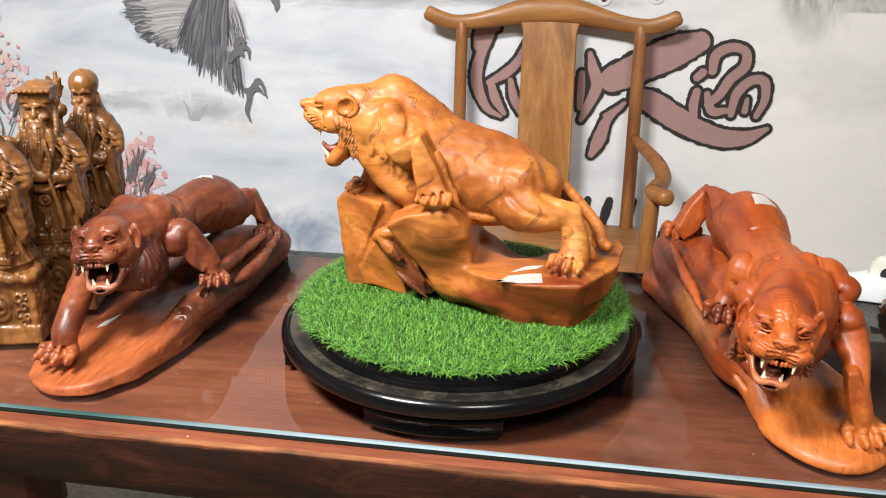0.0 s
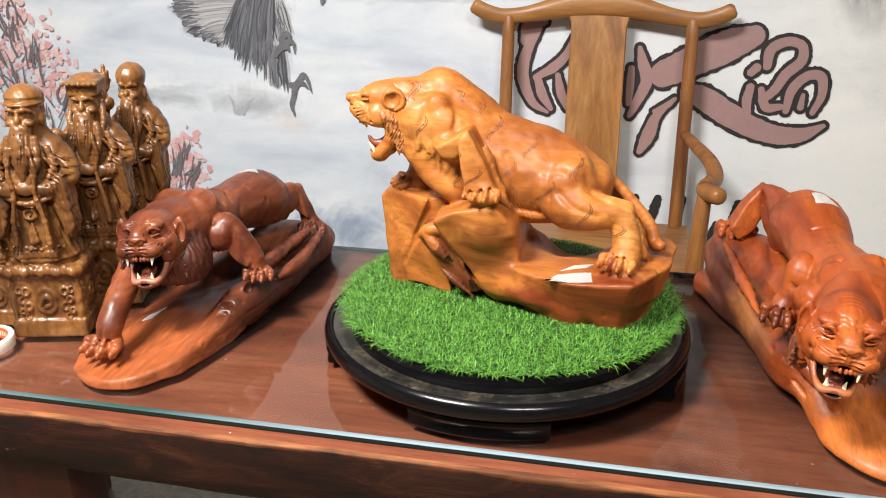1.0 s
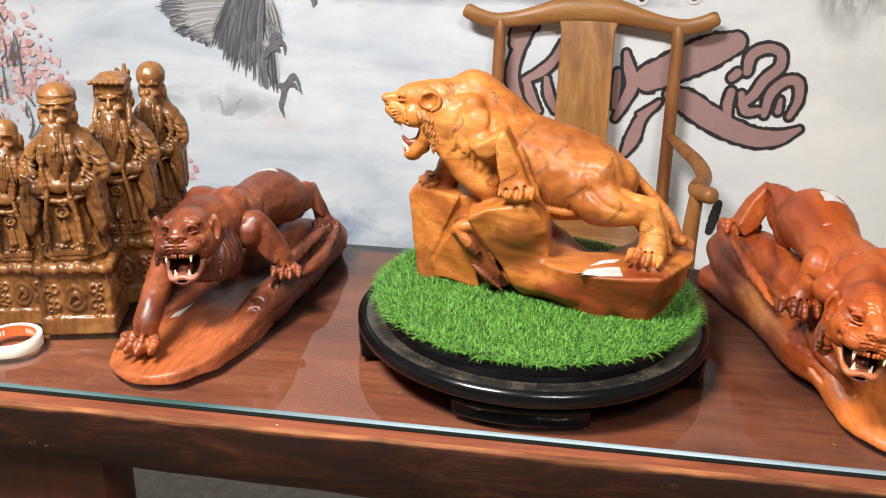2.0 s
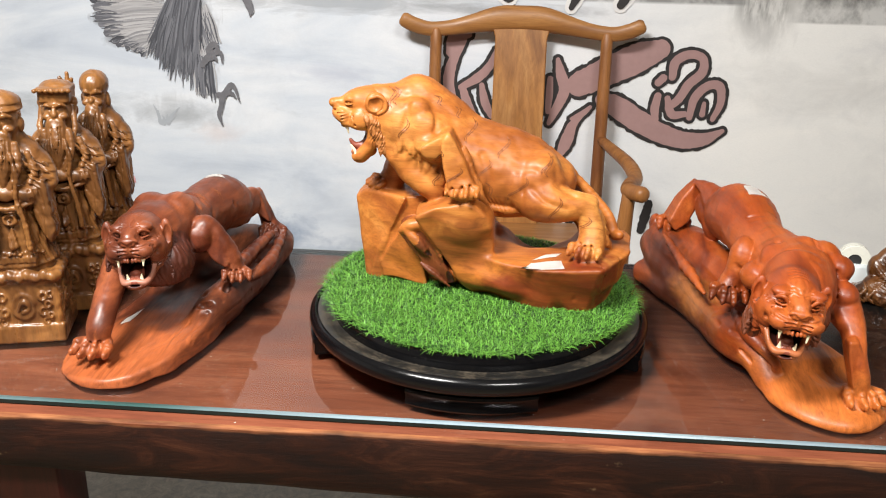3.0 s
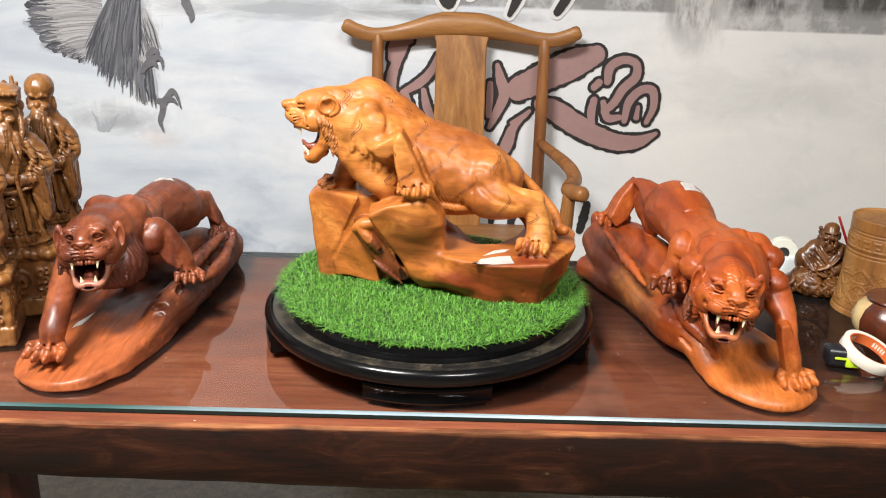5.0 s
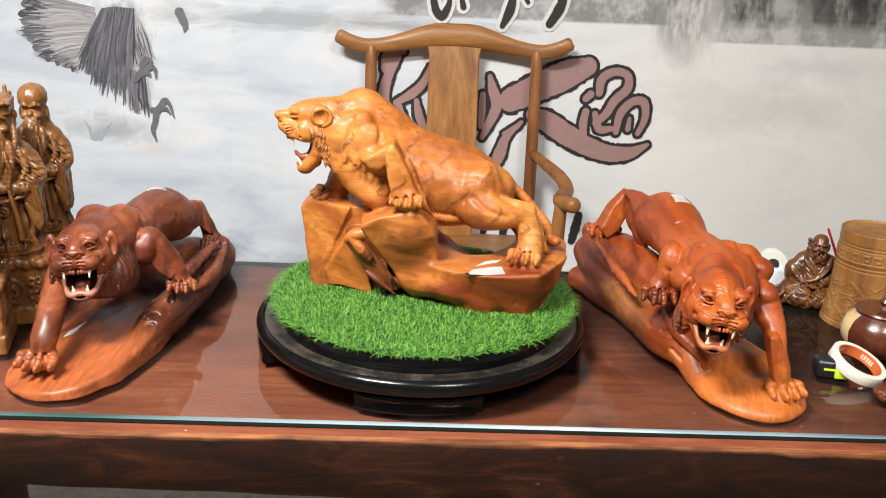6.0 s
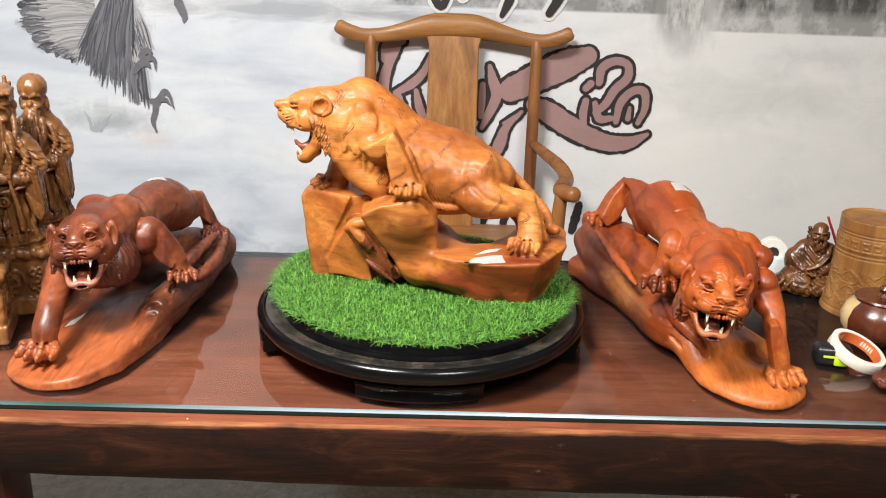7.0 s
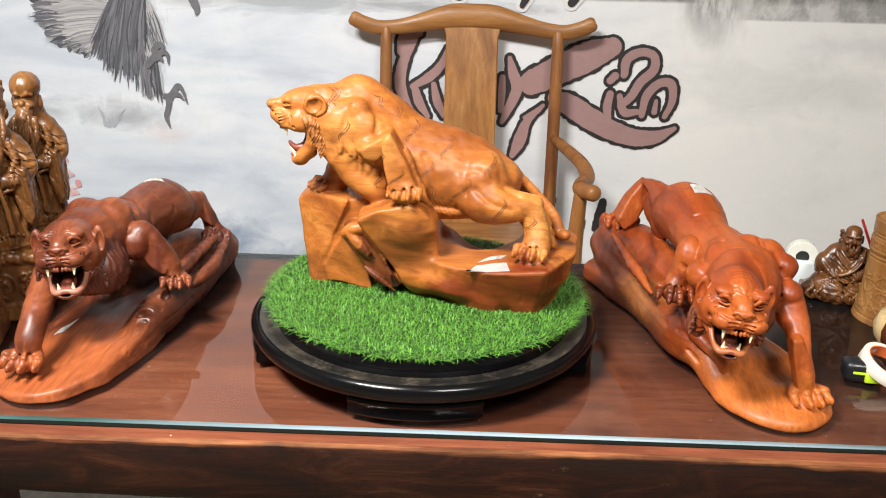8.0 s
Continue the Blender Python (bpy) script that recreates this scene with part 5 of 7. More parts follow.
    # carved stripes: pairs of winding knife lines down neck, flank and legs
    lines = []
    for x, y, u, v, a in ((606, 152, 616, 184, 7), (614, 152, 624, 180, 7), (684, 166, 700, 184, 5), (752, 206, 744, 244, 7), (812, 236, 800, 268, 6), (880, 256, 886, 296, 7), (886, 262, 874, 290, 5), (782, 270, 766, 302, 6),
                          (846, 294, 818, 340, 8), (776, 308, 790, 340, 4), (904, 326, 890, 368, 6), (956, 362, 944, 388, 5), (702, 244, 690, 270, 4), (735, 272, 706, 306, 7), (688, 288, 690, 316, 6), (640, 200, 628, 236, 5), (720, 186, 730, 204, 4)):
        for o in (0, 5):
            row = []
            for t in (0, 0.25, 0.5, 0.75, 1.0):
                row.append(side(x + (u - x) * t + a * math.sin(6.0 * t) + o * math.sin(3.14 * t), y + (v - y) * t))
            lines.append(row)
    s.rough(0.055, 0.0009, 6, 0.935)
    s.rough(0.026, 0.0004, 5, 0.935)
    head = roaring_head((-0.322, 1.268, 1.065), (-1, -0.22, 0.0), 0.00094, ((-0.290, 1.276, 1.061), 0.034))
    ob = s.skin("tiger_statue", TONES(M_HONEY, M_HONEYFUR, M_WARMLIP), (CX, CY, TOP + 0.083), head, Incised(s, lines, 1, 1, 1.12, 1.30, 0.0007))
    return tagged(ob, "roaring tiger carved from honey coloured wood standing on its rock", "statue")


centre = standing_tiger()
for corners in (((-0.069, 1.163), (0.001, 1.166), (-0.003, 1.202), (-0.051, 1.190)), ((-0.049, 1.201), (-0.011, 1.215), (-0.001, 1.232), (-0.029, 1.222))):
    sticker(corners, centre, 0.875)


def crawling_tiger(name, mat, fur, lip, base, body, head, fore, raised, hind, label):
    (lo, hi) = base["box"]
    s = Clay(lo, hi, 0.0018)
    base["build"](s)
    s.rough(0.07, 0.0009, 2)
    pts, rad = body
    s.tube(pts, rad, 0.012, steps=6)
    for c, r in raised["humps"]:
        s.ell(c, (r, r * 1.1, r), 0.005)
    for c, r in raised["throat"]:
        s.ell(c, r, 0.010, mat=5, eps=0.007)
        s.ripple(c, tuple(q * 1.2 for q in r), (0.8, 0.5, 0.3), (0, 0, 1), 0.007, 0.0024)
    s.tube(*fore["leg"], steps=12)
    carve_paw(s, *fore["paw"])
    s.tube(*raised["leg"], steps=12)
    carve_paw(s, *raised["paw"])
    s.ell(hind["thigh"], (0.032, 0.050, 0.042), 0.009)
    for c, r in hind["mass"]:
        s.ell(c, r, 0.005)
    s.tube(*hind["leg"], steps=12)
    carve_paw(s, *hind["paw"])
    s.ell(hind["far"], (0.032, 0.045, 0.040), 0.014)
    s.tube(*hind["farleg"], steps=12)
    for outline, y0, y1 in raised["planes"]:
        s.facet(outline, 1, y0, y1, 0.005, 0.002, (0.25, 0.15))
    for line in raised["lines"]:
        s.groove(line, 0.0030, 0.0030)
    for line in raised["creases"]:
        s.groove(line, 0.0050, 0.0042)
    for c, r, across, along in raised["fur"]:
        s.ripple(c, r, across, along, 0.008, 0.0014)
    s.rough(0.050, 0.0008, 8, 0.765)
    s.rough(0.024, 0.0003, 9, 0.765)
    o = ((lo[0] + hi[0]) / 2, (lo[1] + hi[1]) / 2, TOP)
    return tagged(s.skin(name, TONES(mat, fur, lip), o, carve_head(*head), Incised(s, raised["knife"], 2, -1, TOP + 0.08, hi[2])), label, "statue", "crawling tiger statues")


def left_base(s):
    s.facet([(-0.786, 1.090), (-0.772, 1.045), (-0.740, 1.018), (-0.690, 1.004), (-0.648, 1.014), (-0.604, 1.066), (-0.578, 1.160), (-0.553, 1.440), (-0.548, 1.610), (-0.620, 1.630), (-0.700, 1.520), (-0.775, 1.200)],
            2, 0.670, 0.708, 0.007, 0.004, tilt_hi=(0.10, 0.045), taper=-0.12)
    s.tube([(-0.600, 1.20, 0.700), (-0.584, 1.28, 0.716), (-0.574, 1.36, 0.712), (-0.564, 1.46, 0.716), (-0.558, 1.58, 0.722)], [0.020, 0.026, 0.024, 0.026, 0.028], 0.02)
    s.tube([(-0.70, 1.35, 0.70), (-0.665, 1.50, 0.712), (-0.62, 1.590, 0.714)], [0.03, 0.034, 0.03], 0.03)
    s.block((-0.66, 1.3, 0.62), (0.5, 0.6, 0.0605), 0.001, 0.003, cut=True)
    for i in range(7):
        x = -0.730 + 0.022 * i
        s.groove([(x, 1.06 + 0.01 * i, 0.702), (x + 0.022, 1.15, 0.710), (x + 0.050, 1.26 + 0.01 * i, 0.718)], 0.0025, 0.0022)
    for x, y in ((-0.600, 1.19), (-0.585, 1.255), (-0.572, 1.33), (-0.562, 1.42)):
        s.groove([(x - 0.02, y - 0.01, 0.735), (x + 0.008, y + 0.01, 0.722), (x + 0.028, y + 0.05, 0.690)], 0.006, 0.005)
    s.tube([(-0.554, 1.494, 0.765), (-0.567, 1.413, 0.760), (-0.576, 1.322, 0.755), (-0.581, 1.260, 0.745)], [0.008, 0.012, 0.010, 0.006], 0.008)
    s.tube([(-0.539, 1.514, 0.750), (-0.535, 1.405, 0.742), (-0.547, 1.334, 0.738)], [0.008, 0.010, 0.006], 0.008)
    for a, b in (((-0.586, 1.217, 0.735), (-0.601, 1.218, 0.728)), ((-0.571, 1.266, 0.745), (-0.579, 1.258, 0.735)), ((-0.550, 1.415, 0.755), (-0.559, 1.404, 0.745))):
        s.cap(a, b, 0.006, 0.008, 0.004, cut=True)


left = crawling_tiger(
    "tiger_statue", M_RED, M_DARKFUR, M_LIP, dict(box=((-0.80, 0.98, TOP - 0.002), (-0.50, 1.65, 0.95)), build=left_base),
    ([(-0.678, 1.205, 0.864), (-0.672, 1.265, 0.846), (-0.660, 1.370, 0.842), (-0.648, 1.470, 0.834), (-0.638, 1.510, 0.818)], [0.044, 0.050, 0.040, 0.049, 0.038]),
    ((-0.676, 1.155, 0.864), (0.20, -1, 0.14), 0.100, (0.46, -0.60), (-0.04, 0, 1), ((-0.674, 1.240, 0.860), 0.046), 0.0011, 0.78, 1.10, 1.0, 0.75, 0.62, 0.185, 1.05),
    dict(leg=([(-0.722, 1.215, 0.826), (-0.719, 1.150, 0.800), (-0.713, 1.100, 0.776), (-0.714, 1.068, 0.746)], [0.028, 0.0175, 0.0145, 0.0140], 0.010),
         paw=((-0.719, 1.057, 0.716), (-0.15, -1, -0.05), 0.065)),
    dict(throat=(((-0.640, 1.195, 0.820), (0.036, 0.045, 0.042)), ((-0.668, 1.190, 0.806), (0.040, 0.040, 0.030))),
         humps=(((-0.690, 1.258, 0.880), 0.034), ((-0.655, 1.270, 0.878), 0.034), ((-0.618, 1.268, 0.838), 0.030), ((-0.640, 1.272, 0.862), 0.022)),
         leg=([(-0.616, 1.268, 0.846), (-0.600, 1.270, 0.858), (-0.580, 1.276, 0.820), (-0.564, 1.281, 0.785)], [0.022, 0.0110, 0.0155, 0.0145], 0.005),
         paw=((-0.556, 1.272, 0.762), (0.20, -1, -0.3), 0.052, (0, 0, 1), 0.05),
         planes=(([(-0.625, 0.851), (-0.600, 0.868), (-0.589, 0.860), (-0.576, 0.824), (-0.553, 0.797), (-0.571, 0.782), (-0.594, 0.800), (-0.607, 0.822)], 1.256, 1.290),
                 ([(-0.624, 0.814), (-0.597, 0.840), (-0.585, 0.833), (-0.572, 0.789), (-0.560, 0.757), (-0.579, 0.745), (-0.595, 0.776), (-0.606, 0.800)], 1.540, 1.575)),
         creases=([(-0.622, 1.250, 0.862), (-0.630, 1.240, 0.845), (-0.629, 1.240, 0.816)], [(-0.610, 1.370, 0.874), (-0.618, 1.350, 0.851), (-0.615, 1.345, 0.820)], [(-0.612, 1.490, 0.839), (-0.616, 1.470, 0.814), (-0.614, 1.480, 0.780)],
                  [(-0.620, 1.420, 0.851), (-0.612, 1.430, 0.826), (-0.622, 1.440, 0.791)], [(-0.669, 1.250, 0.891), (-0.644, 1.235, 0.886), (-0.635, 1.225, 0.864)], [(-0.648, 1.350, 0.879), (-0.623, 1.340, 0.875), (-0.604, 1.345, 0.853)]),
         lines=([(-0.69, 1.335, 0.884), (-0.66, 1.34, 0.888), (-0.625, 1.34, 0.872)], [(-0.69, 1.349, 0.884), (-0.66, 1.354, 0.888), (-0.625, 1.354, 0.872)],
                [(-0.64, 1.31, 0.88), (-0.61, 1.31, 0.862), (-0.595, 1.31, 0.83)], [(-0.63, 1.42, 0.87), (-0.60, 1.43, 0.84), (-0.598, 1.43, 0.81)]),
         knife=[[(x + o, y + 0.006 * (q % 2)), (x + o + 0.012, y + 0.004), (x + o + 0.022, y - 0.006 + 0.5 * o)] for q, (x, y) in enumerate(((-0.690, 1.33), (-0.660, 1.36), (-0.640, 1.40), (-0.680, 1.42), (-0.655, 1.44), (-0.610, 1.50), (-0.630, 1.275), (-0.68, 1.38))) for o in (0.0, 0.005)],
         fur=(((-0.63, 1.22, 0.80), (0.05, 0.06, 0.05), (0.6, 0.6, 0.4), (0, 0, 1)), ((-0.57, 1.285, 0.80), (0.02, 0.02, 0.03), (0.2, 0, 1), (1, 0, 0)))),
    dict(thigh=(-0.624, 1.497, 0.822), mass=(((-0.618, 1.535, 0.803), (0.017, 0.026, 0.032)), ((-0.606, 1.530, 0.812), (0.020, 0.030, 0.026)), ((-0.598, 1.548, 0.826), (0.008, 0.012, 0.010))),
         leg=([(-0.622, 1.505, 0.824), (-0.600, 1.553, 0.832), (-0.587, 1.569, 0.790), (-0.574, 1.566, 0.754)], [0.030, 0.0070, 0.0130, 0.0140], 0.003),
         paw=((-0.566, 1.552, 0.746), (0.2, -1, -0.25), 0.058), far=(-0.684, 1.490, 0.815),
         farleg=([(-0.686, 1.50, 0.81), (-0.686, 1.55, 0.79), (-0.665, 1.56, 0.735)], [0.03, 0.02, 0.018], 0.008)),
    "roaring tiger carved from dark red brown wood crawling on its base")


def right_base(s):
    s.ell((0.398, 1.098, 0.685), (0.086, 0.098, 0.030), 0.02, turned(0, 0, 0.25))
    s.block((0.318, 1.36, 0.698), (0.066, 0.25, 0.026), 0.022, 0.03, turned(0, 0, 0.36))
    s.tube([(0.330, 1.125, 0.690), (0.318, 1.175, 0.718), (0.296, 1.23, 0.722), (0.283, 1.30, 0.712), (0.262, 1.42, 0.720), (0.238, 1.53, 0.742), (0.226, 1.61, 0.742)], [0.020, 0.030, 0.036, 0.032, 0.034, 0.040, 0.034], 0.012)
    s.ell((0.300, 1.195, 0.735), (0.026, 0.030, 0.026), 0.006)
    s.tube([(0.330, 1.28, 0.755), (0.305, 1.38, 0.765), (0.272, 1.49, 0.770), (0.250, 1.59, 0.752)], [0.030, 0.036, 0.038, 0.034], 0.02)
    s.tube([(0.262, 1.42, 0.748), (0.236, 1.50, 0.775), (0.222, 1.58, 0.772)], [0.018, 0.024, 0.022], 0.010)
    s.block((0.32, 1.3, 0.62), (0.5, 0.6, 0.0605), 0.001, 0.003, cut=True)
    s.groove([(0.275, 1.19, 0.745), (0.305, 1.155, 0.745), (0.335, 1.15, 0.72)], 0.004, 0.005)
    s.groove([(0.262, 1.25, 0.745), (0.290, 1.235, 0.757), (0.325, 1.24, 0.74)], 0.004, 0.005)
    s.groove([(0.235, 1.41, 0.745), (0.262, 1.40, 0.755), (0.30, 1.41, 0.74)], 0.005, 0.005)
    for i in range(5):
        x = 0.375 + 0.016 * i
        s.groove([(x + 0.02, 1.05, 0.708), (x, 1.11, 0.715), (x - 0.02, 1.18, 0.717)], 0.003, 0.0014)
    s.ell((0.215, 1.600, 0.790), (0.012, 0.016, 0.018), 0.006)
    s.tube([(0.214, 1.489, 0.800), (0.232, 1.369, 0.785), (0.246, 1.271, 0.775)], [0.004, 0.009, 0.004], 0.006)
    s.tube([(0.287, 1.226, 0.765), (0.294, 1.164, 0.755), (0.320, 1.122, 0.735), (0.333, 1.114, 0.715)], [0.005, 0.010, 0.008, 0.004], 0.006)
    s.groove([(0.286, 1.463, 0.785), (0.301, 1.389, 0.775), (0.306, 1.328, 0.765)], 0.006, 0.006)
    s.groove([(0.277, 1.233, 0.735), (0.291, 1.160, 0.722), (0.316, 1.133, 0.700)], 0.004, 0.005)
    s.groove([(0.214, 1.387, 0.770), (0.241, 1.285, 0.755), (0.264, 1.221, 0.740)], 0.004, 0.004)


right = crawling_tiger(
    "tiger_statue", M_AMBER, M_REDFUR, M_WARMLIP, dict(box=((0.15, 0.97, TOP - 0.002), (0.52, 1.70, 0.96)), build=right_base),
    ([(0.336, 1.100, 0.856), (0.350, 1.165, 0.852), (0.330, 1.270, 0.862), (0.320, 1.375, 0.880), (0.314, 1.430, 0.868)], [0.044, 0.052, 0.040, 0.049, 0.041]),
    ((0.3050, 1.041, 0.859), (-0.11, -0.98, -0.02), 0.099, (0.47, -0.58), (0.10, 0, 1), ((0.338, 1.120, 0.862), 0.048), 0.0011, 0.80, 1.10, 1.0, 0.85, 0.55, 0.235, 1.12),
    dict(leg=([(0.410, 1.135, 0.830), (0.418, 1.090, 0.803), (0.417, 1.060, 0.774), (0.426, 1.050, 0.738)], [0.026, 0.0140, 0.0112, 0.0108], 0.008),
         paw=((0.434, 1.048, 0.708), (0.20, -1, -0.05), 0.064)),
    # dark throat: fur strands, plus the shade below the head put into colour
    dict(throat=(((0.352, 1.100, 0.815), (0.034, 0.036, 0.030)),),
         humps=(((0.318, 1.165, 0.878), 0.024), ((0.293, 1.165, 0.852), 0.024), ((0.364, 1.185, 0.884), 0.027), ((0.392, 1.175, 0.882), 0.025), ((0.406, 1.150, 0.873), 0.022), ((0.409, 1.120, 0.844), 0.021), ((0.340, 1.180, 0.855), 0.042)),
         leg=([(0.288, 1.232, 0.881), (0.285, 1.222, 0.864), (0.281, 1.222, 0.839), (0.272, 1.220, 0.815)], [0.0110, 0.0165, 0.0165, 0.0140], 0.005),
         paw=((0.267, 1.205, 0.797), (-0.25, -1, -0.35), 0.062, (0, 0, 1), 0.05),
         planes=(([(0.269, 0.904), (0.282, 0.893), (0.276, 0.858), (0.259, 0.822), (0.235, 0.807), (0.218, 0.826), (0.238, 0.868)], 1.505, 1.548),
                 ([(0.397, 0.804), (0.416, 0.804), (0.434, 0.757), (0.450, 0.714), (0.422, 0.707), (0.406, 0.752)], 1.042, 1.066)),
         creases=([(0.299, 1.420, 0.879), (0.311, 1.390, 0.856), (0.305, 1.370, 0.829)], [(0.292, 1.460, 0.873), (0.299, 1.450, 0.845), (0.293, 1.460, 0.815)], [(0.300, 1.200, 0.896), (0.291, 1.170, 0.877), (0.291, 1.150, 0.861)], [(0.324, 1.180, 0.899), (0.332, 1.150, 0.890), (0.332, 1.130, 0.876)],
                  [(0.375, 1.180, 0.905), (0.378, 1.150, 0.892), (0.372, 1.130, 0.877)], [(0.403, 1.140, 0.882), (0.392, 1.120, 0.865), (0.395, 1.110, 0.846)], [(0.276, 1.210, 0.853), (0.286, 1.200, 0.832), (0.287, 1.200, 0.807)], [(0.363, 1.360, 0.920), (0.373, 1.320, 0.909), (0.375, 1.290, 0.889)]),
         lines=([(0.305, 1.275, 0.905), (0.345, 1.27, 0.917), (0.385, 1.265, 0.90)], [(0.305, 1.289, 0.905), (0.345, 1.284, 0.917), (0.385, 1.279, 0.90)],
                [(0.325, 1.125, 0.905), (0.352, 1.12, 0.91), (0.375, 1.12, 0.90)], [(0.325, 1.136, 0.905), (0.352, 1.131, 0.91), (0.375, 1.131, 0.90)], [(0.29, 1.40, 0.92), (0.285, 1.39, 0.89), (0.29, 1.37, 0.86)]),
         knife=[[(x + o, y + 0.006 * (q % 2)), (x + o + 0.012, y + 0.004), (x + o + 0.022, y - 0.006 + 0.5 * o)] for q, (x, y) in enumerate(((0.310, 1.24), (0.340, 1.26), (0.330, 1.30), (0.300, 1.36), (0.345, 1.33), (0.285, 1.44), (0.300, 1.20), (0.37, 1.22))) for o in (0.0, 0.005)],
         fur=(((0.38, 1.36, 0.85), (0.03, 0.06, 0.05), (0, 1, 0.4), (0, 0, 1)),)),
    dict(thigh=(0.310, 1.425, 0.873), mass=(((0.283, 1.485, 0.862), (0.016, 0.030, 0.034)), ((0.284, 1.480, 0.862), (0.018, 0.040, 0.032)), ((0.240, 1.575, 0.815), (0.014, 0.016, 0.016)), ((0.296, 1.455, 0.840), (0.022, 0.040, 0.030))),
         leg=([(0.302, 1.440, 0.876), (0.271, 1.514, 0.899), (0.256, 1.545, 0.845), (0.240, 1.556, 0.811)], [0.032, 0.0060, 0.0140, 0.0140], 0.003),
         paw=((0.237, 1.535, 0.803), (-0.10, -1, -0.25), 0.066, (0, 0, 1), 0.05), far=(0.350, 1.415, 0.860),
         farleg=([(0.352, 1.43, 0.855), (0.364, 1.47, 0.82), (0.356, 1.45, 0.74)], [0.030, 0.02, 0.018], 0.008)),
    "roaring tiger carved from orange brown wood crawling on its long base")
sticker(((-0.672, 1.478), (-0.664, 1.450), (-0.630, 1.462), (-0.648, 1.488)), left)
sticker(((0.317, 1.345), (0.352, 1.352), (0.334, 1.385), (0.316, 1.380)), right)
sticker(((-0.735, 1.186), (-0.722, 1.196), (-0.718, 1.250), (-0.734, 1.214)), left, 0.74)

# ---- painted wall ----


def ribbon(bm, points, y, grow=0.0, ragged=0.0, seed=0, steps=9, ends=True):
    """A flat brush mark on the wall through (x, z, half width)."""
    g = np.random.default_rng(seed)
    line = spline(points, steps)
    n = len(line)
    rows = []
    rim = [line[0]] if ends else []
    pos = []
    for i in range(n):
        a, b = line[max(0, i - 1)], line[min(n - 1, i + 1)]
        t = np.array([b[0] - a[0], b[1] - a[1]])
        t /= max(np.hypot(*t), 1e-6)
        pos.append((line[i][:2], t, max(line[i][2], 0.0004) + grow))
    if ends:
        p, t, h = pos[0]
        head = [(p - t * h * math.sin(q), t, h * math.cos(q)) for q in (1.45, 1.1, 0.75, 0.4)]
        p, t, h = pos[-1]
        tail = [(p + t * h * math.sin(q), t, h * math.cos(q)) for q in (0.4, 0.75, 1.1, 1.45)]
        pos = head + pos + tail
    for i, (p, t, h) in enumerate(pos):
        e = h * (1 + ragged * g.uniform(-1, 1)), h * (1 + ragged * g.uniform(-1, 1))
        nrm = np.array([-t[1], t[0]])
        l, r = p + nrm * e[0], p - nrm * e[1]
        yy = y - 0.00001 * i
        rows.append((bm.verts.new((l[0], yy, l[1])), bm.verts.new((r[0], yy, r[1]))))
    for a, b in zip(rows, rows[1:]):
        bm.faces.new((a[1], b[1], b[0], a[0]))


M_INK = plain("black_ink", (0.022, 0.019, 0.019), 0.6, 0.3, 90)
M_ROSE = plain("rose_brown_ink", (0.35, 0.215, 0.205), 0.6, 0.12, 60)
M_CHALK = plain("white_ink", (0.72, 0.72, 0.72), 0.6, 0.04, 60)
M_PLUME = island("grey_plumage_ink", (0.050, 0.053, 0.065), (0.19, 0.195, 0.22), 0.65)
M_PALEPLUME = island("pale_plumage_ink", (0.24, 0.24, 0.255), (0.50, 0.495, 0.505), 0.65)
M_PETAL = island("blossom_ink", (0.62, 0.30, 0.31), (0.72, 0.58, 0.57), 0.65)
M_TWIG = plain("twig_ink", (0.15, 0.14, 0.15), 0.65)

